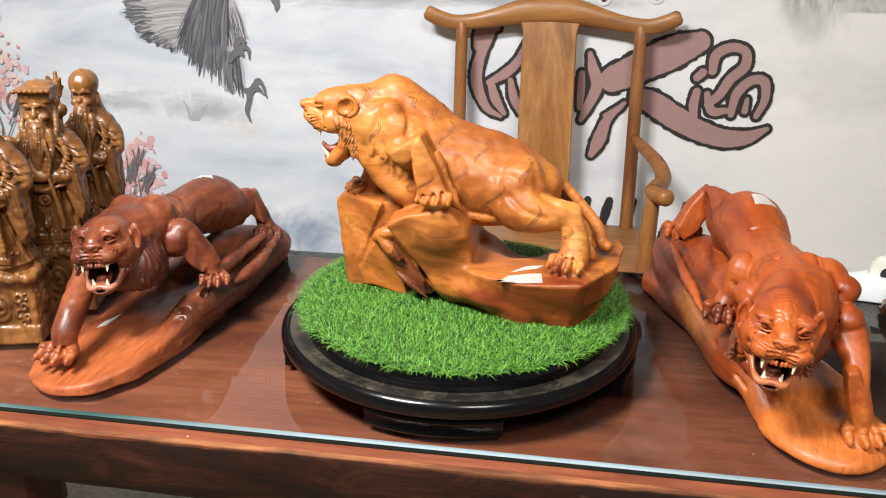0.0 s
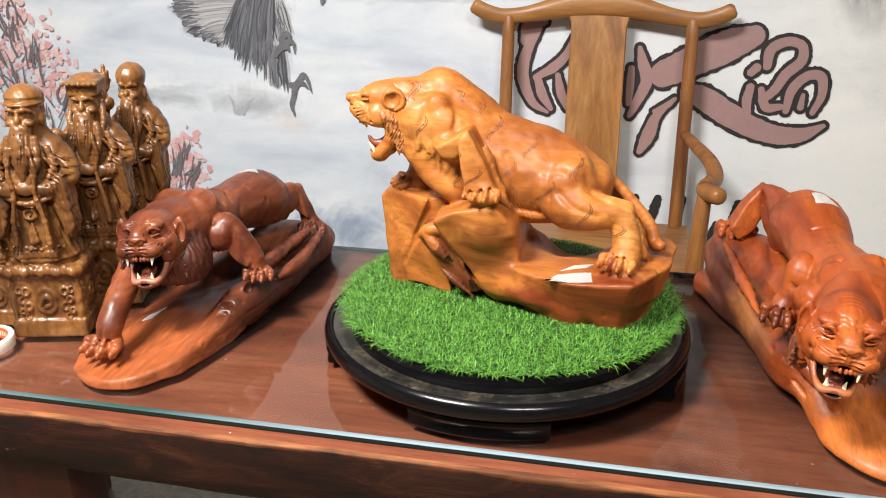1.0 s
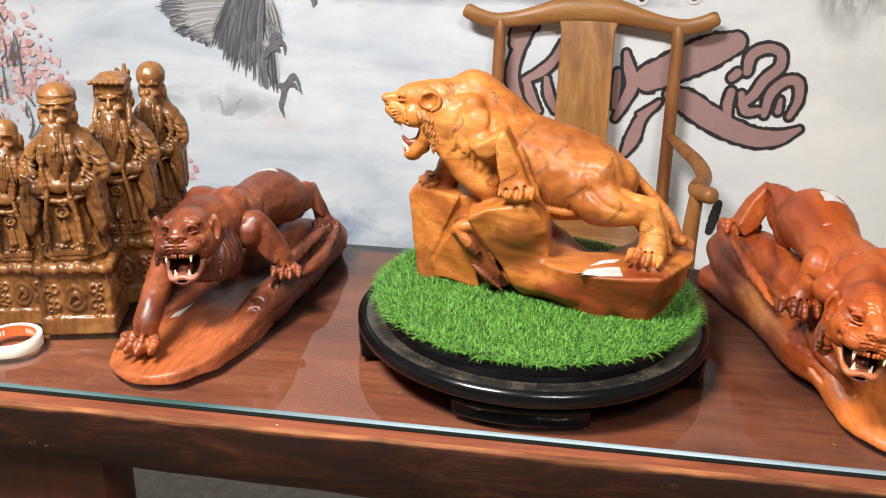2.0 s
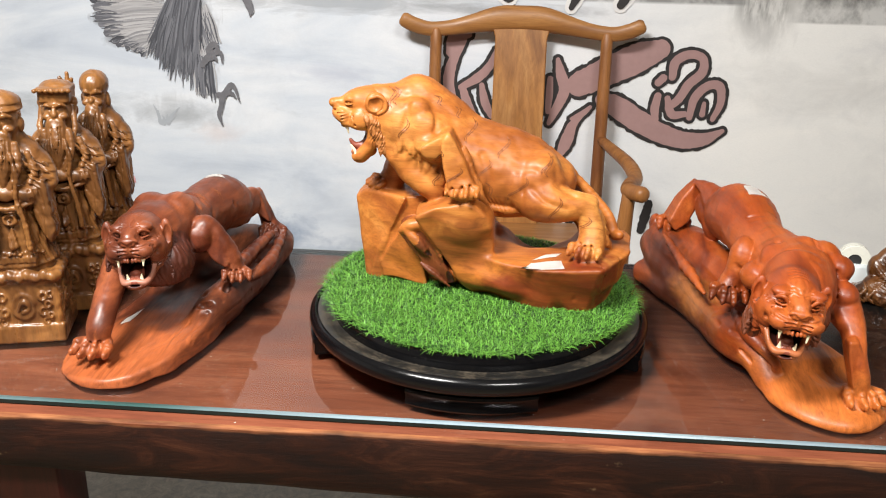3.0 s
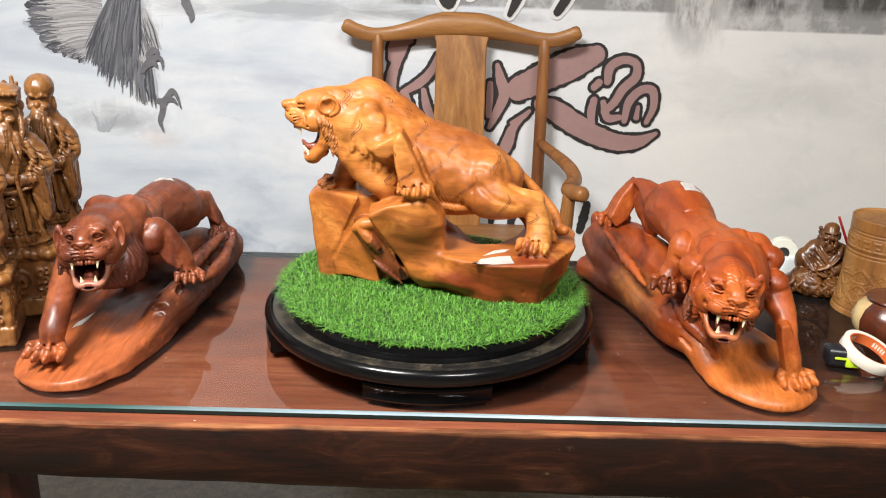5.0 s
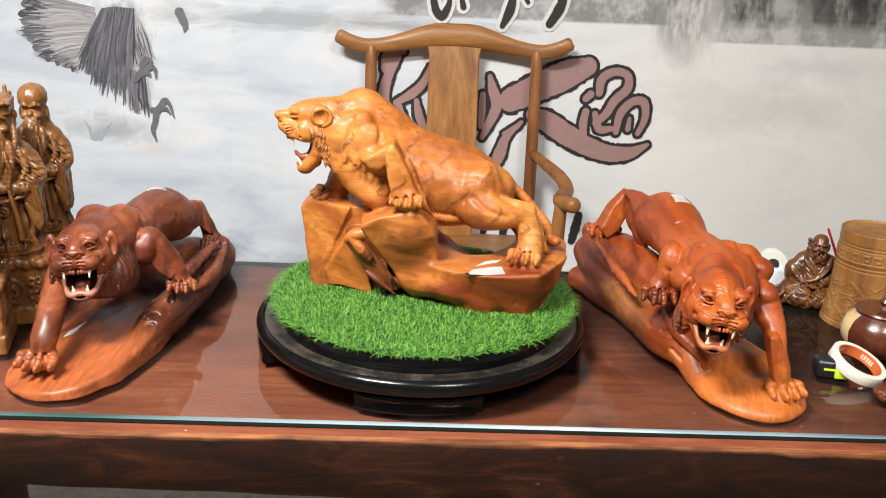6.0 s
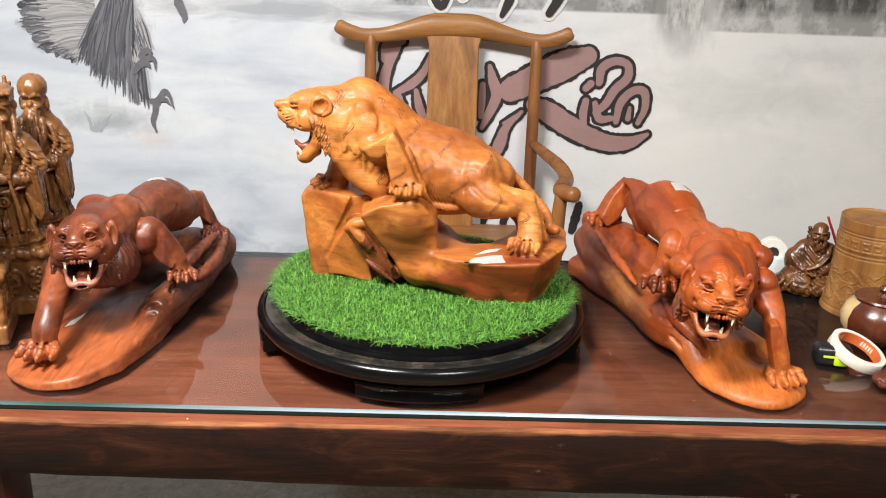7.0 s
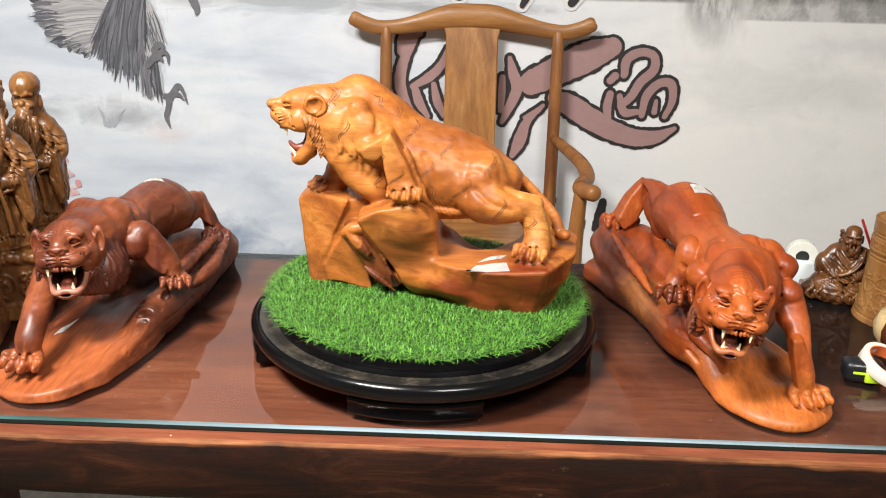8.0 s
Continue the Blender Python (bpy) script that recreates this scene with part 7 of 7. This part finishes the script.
    for m in (-1, 1):
        s.ell((m * 0.0125, -0.029, 0.343), (0.0085, 0.007, 0.0062), 0.003)
        s.groove([(m * 0.005, -0.034, 0.3555), (m * 0.011, -0.033, 0.3585), (m * 0.018, -0.027, 0.3550)], 0.0016, 0.0030)
        s.tube([(m * 0.004, -0.035, 0.3625), (m * 0.011, -0.0345, 0.3655), (m * 0.019, -0.027, 0.3610)], [0.0022, 0.0028, 0.0018], 0.002)
        s.groove([(m * 0.006, -0.038, 0.346), (m * 0.011, -0.036, 0.338), (m * 0.012, -0.033, 0.331)], 0.0014, 0.0022)
        s.ell((m * 0.0255, -0.004, 0.345), (0.0045, 0.008, 0.014), 0.003)
        s.tube([(m * 0.003, -0.0365, 0.3395), (m * 0.010, -0.0370, 0.333), (m * 0.016, -0.034, 0.312)], [0.0026, 0.0034, 0.0016], 0.002)
    s.ell((0, -0.037, 0.3355), (0.0070, 0.005, 0.0026), 0.0015, cut=True)
    s.tube([(0, -0.029, 0.329), (0, -0.037, 0.308), (0, -0.046, 0.282), (0, -0.052, 0.256)], [0.0150, 0.0150, 0.0120, 0.0040], 0.004)
    for i in range(5):
        a = (i - 2) / 2
        s.groove([(a * 0.010, -0.044, 0.326), (a * 0.011, -0.053, 0.300), (a * 0.005, -0.060, 0.270)], 0.0015, 0.0036)
    if kind == 0:      # soft cloth cap
        s.ell((0, 0.002, 0.378), (0.0285, 0.031, 0.022), 0.003)
        s.ell((0, -0.001, 0.371), (0.0295, 0.0325, 0.0065), 0.002)
        s.cap((0, 0.018, 0.365), (0, 0.028, 0.310), 0.022, 0.016, 0.006)
        s.groove([(-0.028, -0.010, 0.378), (0, -0.032, 0.379), (0.028, -0.010, 0.378)], 0.002, 0.002)
    elif kind == 1:    # court hat with a flat board and beads
        s.block((0, 0.0, 0.378), (0.026, 0.028, 0.013), 0.006, 0.002)
        s.ell((0, 0.008, 0.390), (0.027, 0.029, 0.014), 0.003)
        s.block((0, -0.004, 0.391), (0.0275, 0.030, 0.0035), 0.003, 0.002)
        for i in range(7):
            s.ell((-0.027 + 0.009 * i, -0.034, 0.390), (0.0045, 0.0045, 0.0045), 0.001)
        for m in (-1, 1):
            s.ell((m * 0.027, 0.0, 0.365), (0.006, 0.008, 0.010), 0.003)
            s.tube([(m * 0.026, -0.004, 0.355), (m * 0.028, -0.02, 0.325), (m * 0.024, -0.036, 0.29)], [0.004, 0.0045, 0.004], 0.003)
        s.ell((-0.052, -0.03, 0.300), (0.014, 0.010, 0.012), 0.006)
    elif kind == 2:    # tall bare brow, staff with a branching top
        s.ell((0, -0.006, 0.376), (0.0295, 0.031, 0.027), 0.003)
        s.cap((0, 0.012, 0.350), (0.004, 0.02, 0.30), 0.016, 0.026, 0.01)
        s.groove([(-0.025, -0.020, 0.358), (0, -0.034, 0.356), (0.025, -0.020, 0.358)], 0.003, 0.003)
        s.tube([(-0.046, -0.036, 0.11), (-0.047, -0.036, 0.24), (-0.045, -0.034, 0.36)], [0.0045, 0.0045, 0.005], 0.003)
        for a, b, z in ((-0.058, -0.038, 0.392), (-0.045, -0.03, 0.399), (-0.034, -0.038, 0.390), (-0.05, -0.045, 0.380), (-0.036, -0.03, 0.372)):
            s.cap((-0.045, -0.034, 0.36), (a, b, z), 0.0075, 0.004, 0.004)
        s.ell((-0.040, -0.04, 0.330), (0.013, 0.012, 0.013), 0.004)
    else:              # attendant child with a bare head
        s.ell((0, -0.006, 0.368), (0.022, 0.024, 0.022), 0.005)
        s.ell((0, -0.02, 0.300), (0.03, 0.026, 0.03), 0.008)
    # embroidered hem and borders, long ribbons down the robe
    for i in range(11):
        a = -0.040 + 0.008 * i
        s.ell((a, -0.052 + 0.35 * abs(a), 0.134 + 0.003 * (i % 2)), (0.0032, 0.004, 0.0032), 0.001)
    for m in (-1, 1):
        for i in range(9):
            s.ell((m * (0.020 + 0.0010 * i), -0.052, 0.228 - 0.011 * i), (0.0026, 0.004, 0.0036), 0.001)
        s.tube([(m * 0.014, -0.048, 0.305), (m * 0.020, -0.056, 0.270), (m * 0.016, -0.058, 0.235), (m * 0.024, -0.057, 0.185), (m * 0.026, -0.056, 0.145)], [0.0032, 0.0036, 0.0036, 0.0040, 0.0046], 0.0015)
        s.groove([(m * 0.016, -0.060, 0.240), (m * 0.024, -0.061, 0.190), (m * 0.026, -0.060, 0.150)], 0.0012, 0.002)
        for i in range(3):
            s.tube([(m * (0.030 + 0.012 * i), -0.040 + 0.010 * i, 0.292 - 0.004 * i), (m * (0.044 + 0.008 * i), -0.034 + 0.010 * i, 0.262), (m * (0.050 + 0.006 * i), -0.036 + 0.012 * i, 0.190 - 0.01 * i)], [0.0018, 0.0028, 0.0016], 0.002)
    s.tube([(-0.034, -0.046, 0.222), (0, -0.057, 0.216), (0.034, -0.046, 0.222)], [0.003, 0.0042, 0.003], 0.0015)
    s.rough(0.02, 0.0005, kind)
    ob = s.skin("elder_statue", [M_ELDER], (0, 0, 0))
    for v in ob.data.vertices:
        z = v.co.z
        v.co.z = z * 1.19 if z < 0.104 else 0.1238 + (z - 0.104) * 0.9327
    ob.matrix_basis = pose(x, y, TOP, 0, 0, turn) @ Matrix.Diagonal((k * wide, k, k, 1))
    return tagged(ob, label, "statue", "carved elder statues")


elder_statue(-0.888, 1.192, 0, 16, "bearded elder in a cloth cap carved from polished brown wood", 0.408, 0.97)
elder_statue(-0.868, 1.325, 1, 16, "bearded elder in a beaded court hat carved from brown wood", 0.400, 0.98)
elder_statue(-0.862, 1.458, 2, 10, "bald long browed elder with staff carved from brown wood", 0.400, 0.86)
elder_statue(-0.992, 1.205, 3, 14, "small attendant figure carved from golden brown wood", 0.352, 0.95)

# ---- small things on the glass ----


def tape_roll(m, label):
    t = empty("tape_roll", m, label, "tape")
    w, R, r = 0.019, 0.047, 0.0385
    part("tape", lathe([(r, 0), (R - 0.0006, 0), (R, 0.0008), (R, w - 0.0008), (R - 0.0006, w), (r, w), (r, 0)], 64), plain("cream_tape", (0.74, 0.70, 0.60), 0.7, 0.04), t, "cream paper tape")
    part("core", lathe([(r - 0.0002, 0.0004), (r - 0.0002, w - 0.0004), (r - 0.002, w - 0.0004), (r - 0.002, 0.0004), (r - 0.0002, 0.0004)], 64), plain("orange_core", (0.62, 0.13, 0.03), 0.6, 0.2, 120), t, "printed orange cardboard core")
    for a in (20, 110, 200, 290):
        bm = bmesh.new()
        q = r - 0.0023
        for i in range(5):
            b0, b1 = radians(a + 8 * i), radians(a + 8 * i + 5)
            bm.faces.new([bm.verts.new((q * math.cos(b), q * math.sin(b), z)) for b, z in ((b0, 0.005), (b1, 0.005), (b1, 0.014), (b0, 0.014))])
        part("print_bar", bm, plain("core_print", (0.75, 0.62, 0.50), 0.6), t, smooth=False)
    return t


tape_roll(pose(0.604, 1.168, TOP + 0.016, 14, 17, 0), "roll of cream masking tape leaning on the tape measure")
tape_roll(pose(-0.958, 1.085, TOP, 0, 0, 30), "roll of cream masking tape lying flat on the glass")

tm = empty("tape_measure", pose(0.566, 1.166, TOP, 0, 0, -10), "black tape measure with a yellow green lock", "tape measure")
part("case", box(0.062, 0.036, 0.036, 0.011, (0, 0, 0.018), 4), plain("black_plastic", (0.012, 0.013, 0.016), 0.35), tm)
part("lock", box(0.022, 0.006, 0.015, 0.002, (0.010, -0.0200, 0.014)), plain("lime_plastic", (0.50, 0.72, 0.02), 0.4), tm, "lime green lock button")
part("blade_tip", box(0.026, 0.003, 0.004, 0.001, (-0.006, -0.0196, 0.0205)), plain("lime_paint", (0.50, 0.70, 0.03), 0.4), tm, "lime green stripe")


def brush_pot():
    s = Clay((-0.085, -0.085, -0.002), (0.085, 0.085, 0.205), 0.0014)
    s.tube([(0, 0, 0.0), (0, 0, 0.0), (0, 0, 0.19)], [0.0, 0.0, 0.0], 0.001)
    s.d[:] = 0.06

    def body(x, y, z):
        r = np.sqrt(x * x + y * y)
        R = 0.0655 + 0.010 * np.clip(1 - z / 0.07, 0, 1) ** 1.5
        return np.maximum(r - R, np.maximum(z - 0.190, -z))
    s.put(body, (-0.08, -0.08, 0), (0.08, 0.08, 0.19), 0.002)
    s.facet([(0.0615 * math.cos(a), 0.0615 * math.sin(a)) for a in np.linspace(0, 2 * math.pi, 24, endpoint=False)], 2, 0.1865, 0.25, 0.001, 0.001, cut=True)
    X, Y, Z = s.ax[0][:, None, None], s.ax[1][None, :, None], s.ax[2][None, None, :]
    A = np.arctan2(Y, X) * 0.066
    # meander band, line rings and cloud relief
    u, v = (A % 0.020) / 0.020, (Z - 0.132) / 0.022
    band = (np.abs(v - 0.5) < 0.5)
    key = ((np.abs(u - 0.1) < 0.06) & (v > 0.1)) | ((np.abs(v - 0.86) < 0.09) & (u < 0.8)) | ((np.abs(u - 0.74) < 0.06) & (v > 0.35)) | ((np.abs(v - 0.4) < 0.09) & (u > 0.35) & (u < 0.8)) | ((np.abs(v - 0.1) < 0.09) & (u < 1.0))
    s.d -= (0.0011 * (band & key)).astype(np.float32)
    for zz in (0.120, 0.127, 0.160, 0.166, 0.012):
        s.d += (0.0013 * np.exp(-((Z - zz) / 0.0015) ** 2) + 0 * A).astype(np.float32)
    g = np.random.default_rng(3)
    fade = np.clip((Z - 0.018) / 0.008, 0, 1) * np.clip((0.100 - Z) / 0.012, 0, 1)
    swirl = np.sin(A * 95 + 2.2 * np.sin(Z * 85 + A * 45)) * np.cos(Z * 105 + 1.9 * np.sin(A * 75))
    scroll = np.exp(-(swirl / 0.17) ** 2) + 0.5 * (swirl > 0.35)
    fine = np.sin(A * 420 + 2.0 * np.sin(Z * 260)) * np.sin(Z * 380 + 1.6 * np.sin(A * 210))
    near = np.clip(1 - np.abs(s.d) / 0.006, 0, 1)
    s.d -= (near * fade * (0.0018 * scroll + 0.0004 * fine)).astype(np.float32)
    ob = s.skin("brush_pot", [M_BAMBOO], (0, 0, 0))
    ob.matrix_basis = pose(0.734, 1.412, TOP, 0, 0, 20)
    return tagged(ob, "carved pale bamboo brush pot with a meander band", "pot")


brush_pot()


def monk_statue():
    s = Clay((-0.075, -0.075, -0.002), (0.075, 0.07, 0.185), 0.0012)
    # rock seat
    s.ell((-0.004, 0, 0.012), (0.068, 0.056, 0.020), 0.004)
    s.tube([(-0.062, -0.01, 0.012), (-0.045, -0.03, 0.026), (-0.01, -0.048, 0.020), (0.03, -0.045, 0.016)], [0.010, 0.012, 0.011, 0.009], 0.003)
    s.ell((-0.03, -0.015, 0.022), (0.032, 0.034, 0.018), 0.008)
    s.ell((0.02, 0.005, 0.024), (0.040, 0.038, 0.022), 0.008)
    s.rough(0.022, 0.0016, 1)
    s.block((0, 0, -0.03), (0.2, 0.2, 0.0305), 0.001, 0.001, cut=True)
    # seated robed body
    s.tube([(0.012, 0.004, 0.040), (0.012, 0.004, 0.075), (0.010, 0.004, 0.112)], [0.036, 0.033, 0.024], 0.008)
    for m in (-1, 1):
        s.tube([(0.012 + m * 0.026, 0.002, 0.108), (0.012 + m * 0.038, -0.010, 0.080), (0.012 + m * 0.020, -0.034, 0.064)], [0.013, 0.012, 0.010], 0.006)
        s.tube([(0.012 + m * 0.02, -0.01, 0.045), (0.012 + m * 0.046, -0.024, 0.038), (0.012 + m * 0.014, -0.044, 0.036)], [0.020, 0.016, 0.012], 0.008)
    s.tube([(-0.012, -0.020, 0.112), (0.004, -0.032, 0.090), (0.030, -0.034, 0.070), (0.046, -0.026, 0.058)], [0.003, 0.0038, 0.0038, 0.003], 0.0015)
    s.tube([(0.036, -0.018, 0.112), (0.030, -0.030, 0.090), (0.022, -0.036, 0.070)], [0.003, 0.0035, 0.003], 0.0015)
    s.tube([(-0.030, -0.014, 0.060), (0.000, -0.042, 0.054), (0.040, -0.036, 0.052)], [0.003, 0.0035, 0.003], 0.0015)
    for i in range(5):
        s.groove([(-0.020 + 0.012 * i, -0.034, 0.085), (-0.022 + 0.014 * i, -0.040, 0.064), (-0.028 + 0.017 * i, -0.046, 0.044)], 0.0018, 0.0034)
        s.groove([(-0.034, -0.02 + 0.008 * i, 0.10 - 0.010 * i), (-0.026, -0.022, 0.092 - 0.010 * i), (-0.014, -0.030, 0.090 - 0.010 * i)], 0.0016, 0.0026)
        s.groove([(-0.06 + 0.02 * i, -0.052 + 0.004 * abs(i - 2), 0.030), (-0.054 + 0.02 * i, -0.058, 0.018), (-0.058 + 0.02 * i, -0.056, 0.006)], 0.0022, 0.0036)
    s.ripple((0.012, -0.03, 0.075), (0.05, 0.04, 0.05), (0.6, 0, 0.8), (0.8, 0, -0.6), 0.010, 0.0012)
    s.ripple((0.012, -0.03, 0.045), (0.06, 0.04, 0.03), (0.3, 0, 1), (1, 0, 0), 0.011, 0.0016)
    # robe thrown over one shoulder, folds gathered at the lap, bare chest
    for i in range(6):
        s.tube([(0.040 - 0.004 * i, -0.012 - 0.003 * i, 0.120 - 0.005 * i), (0.036 - 0.009 * i, -0.032, 0.096 - 0.008 * i), (0.014 - 0.010 * i, -0.040, 0.070 - 0.005 * i), (-0.022, -0.036 + 0.003 * i, 0.062 - 0.005 * i)],
               [0.0016, 0.0026, 0.0028, 0.0016], 0.0012, steps=3)
    for i in range(7):
        a = -0.050 + 0.017 * i
        s.tube([(a, -0.036, 0.050), (a + 0.006, -0.050, 0.036), (a - 0.004, -0.056, 0.020), (a + 0.008, -0.054, 0.008)], [0.0015, 0.0032, 0.0030, 0.0016], 0.002, steps=3)
    s.ell((-0.034, -0.004, 0.072), (0.014, 0.020, 0.028), 0.004)
    # head turned a little, tall brow, curled hair behind, full beard
    s.ell((0.014, -0.008, 0.140), (0.0165, 0.0185, 0.022), 0.004)
    s.ell((0.014, -0.004, 0.155), (0.0155, 0.0165, 0.014), 0.003)
    s.ell((0.017, -0.027, 0.139), (0.0038, 0.0055, 0.0060), 0.002)
    for m in (-1, 1):
        s.groove([(0.015 + m * 0.004, -0.0265, 0.1445), (0.015 + m * 0.009, -0.0250, 0.1455), (0.015 + m * 0.013, -0.019, 0.1440)], 0.0014, 0.0030)
        s.tube([(0.015 + m * 0.003, -0.0275, 0.1490), (0.015 + m * 0.009, -0.0260, 0.1505), (0.015 + m * 0.014, -0.019, 0.1480)], [0.0016, 0.0020, 0.0012], 0.0012)
        s.ell((0.014 + m * 0.009, -0.0235, 0.1365), (0.0060, 0.0050, 0.0050), 0.002)
        s.ell((0.014 + m * 0.0175, 0.0, 0.138), (0.003, 0.006, 0.010), 0.002)
    g = np.random.default_rng(21)
    for i in range(34):
        t = g.uniform(0, 1)
        q = math.pi * (0.15 + 0.70 * g.uniform(0, 1))
        x, y, z = 0.016 + 0.014 * math.cos(q), -0.008 - 0.020 * math.sin(q), 0.130 - 0.020 * t
        s.tube([(x, y, z + 0.005), (x + g.uniform(-0.002, 0.002), y - 0.002, z - 0.002), (x + g.uniform(-0.004, 0.004), y, z - 0.009)], [0.0016, 0.0024, 0.0010], 0.0012, steps=2)
    for i in range(26):
        q = math.pi * (0.85 + 0.75 * g.uniform(0, 1))
        z = 0.116 + 0.036 * g.uniform(0, 1)
        s.ell((0.010 + 0.017 * math.cos(q), 0.002 - 0.012 * math.sin(q), z), (0.0045, 0.0045, 0.0050), 0.0012)
    ob = s.skin("monk_statue", [M_MONK], (0, 0, 0))
    ob.matrix_basis = pose(0.661, 1.512, TOP, 0, 0, -22) @ Matrix.Diagonal((0.96, 0.96, 0.88, 1))
    return tagged(ob, "small seated bearded monk carved from glossy brown wood", "statue")


monk_statue()

jar = empty("wooden_jar", pose(0.694, 1.268, TOP) @ Matrix.Diagonal((1.22, 1.22, 1.12, 1)), "round dark brown wooden jar with a pale sapwood side", "jar")
bm = lathe([(0, 0.0), (0.030, 0.0), (0.042, 0.008), (0.052, 0.024), (0.054, 0.040), (0.048, 0.058), (0.038, 0.068), (0.036, 0.0705), (0.040, 0.073), (0.038, 0.076), (0, 0.077)], 96)
for f in bm.faces:
    c = f.calc_center_median()
    f.material_index = 1 if 2.1 < math.atan2(c.y, c.x) % (2 * math.pi) < 3.35 and c.z < 0.066 else 0
part("body", bm, (M_JAR, M_SAP), jar)
part("knob", lathe([(0, 0.095), (0.006, 0.094), (0.009, 0.089), (0.006, 0.082), (0.010, 0.0765), (0, 0.0765)], 24), M_JAR, jar)

s = Clay((-0.05, -0.04, -0.002), (0.06, 0.04, 0.05), 0.0018)
s.ell((0, 0, 0.010), (0.045, 0.030, 0.018), 0.004)
s.ell((0.01, 0.0, 0.024), (0.028, 0.022, 0.014), 0.006)
s.ripple((0, -0.02, 0.015), (0.06, 0.04, 0.03), (0.8, 0, 0.6), (0.6, 0, -0.8), 0.011, 0.0018)
s.rough(0.014, 0.0012, 2)
s.block((0, 0, -0.03), (0.2, 0.2, 0.0305), 0.001, 0.001, cut=True)
ob = s.skin("carved_ornament", [M_RED], (0, 0, 0))
ob.matrix_basis = pose(0.646, 1.092, TOP, 0, 0, 10)
tagged(ob, "small rough carved ornament of dark red wood", "ornament")

td = empty("tape_dispenser", pose(0.618, 1.592, TOP, 0, 0, -12), "pale blue white plastic tape dispenser", "tape dispenser")
bm = bmesh.new()
prof = [(-0.075, 0.0), (0.075, 0.0), (0.075, 0.020), (0.066, 0.030), (0.045, 0.034), (0.030, 0.048), (-0.030, 0.048), (-0.05, 0.040), (-0.075, 0.036)]
a = [bm.verts.new((x, -0.026, z)) for x, z in prof]
b = [bm.verts.new((x, 0.026, z)) for x, z in prof]
bm.faces.new(a)
bm.faces.new(b[::-1])
for i in range(len(prof)):
    bm.faces.new((a[i], b[i], b[(i + 1) % len(prof)], a[(i + 1) % len(prof)]))
bmesh.ops.recalc_face_normals(bm, faces=bm.faces[:])
bmesh.ops.bevel(bm, geom=bm.edges[:], offset=0.004, segments=3, affect="EDGES", profile=0.5)
part("body", bm, M_ENAMEL, td)
part("tape_reel", lathe([(0.013, -0.011), (0.030, -0.011), (0.031, -0.010), (0.031, 0.010), (0.030, 0.011), (0.013, 0.011), (0.013, -0.011)], 48), plain("clear_tape", (0.70, 0.70, 0.62), 0.25, 0.05), td, "cream tape reel with dark hole",
     at=pose(0, 0, 0.054, 90, 0, 0))
part("hub", lathe([(0, -0.012), (0.0125, -0.012), (0.0125, 0.012), (0, 0.012)], 32), plain("dark_hub", (0.02, 0.02, 0.02), 0.5), td, "dark hub", at=pose(0, 0, 0.054, 90, 0, 0))

ob = part("pencil", sweep([(0, 0, 0), (0.0, 0.0, 0.08), (0, 0, 0.165)], [0.0032, 0.0032, 0.0026], 6, 3), plain("red_lacquer", (0.35, 0.02, 0.02), 0.3), at=pose(0.775, 1.545, TOP, 0, -26, 0))
tagged(ob, "red lacquered pencil leaning beside the pot", "pencil")
ob = part("glass_screen", box(0.006, 0.014, 0.55, 0.001), (M_BEVEL,), at=(0.858, 1.60, TOP + 0.275), smooth=False)
tagged(ob, "upright green edged glass panel standing on the table", "glass")
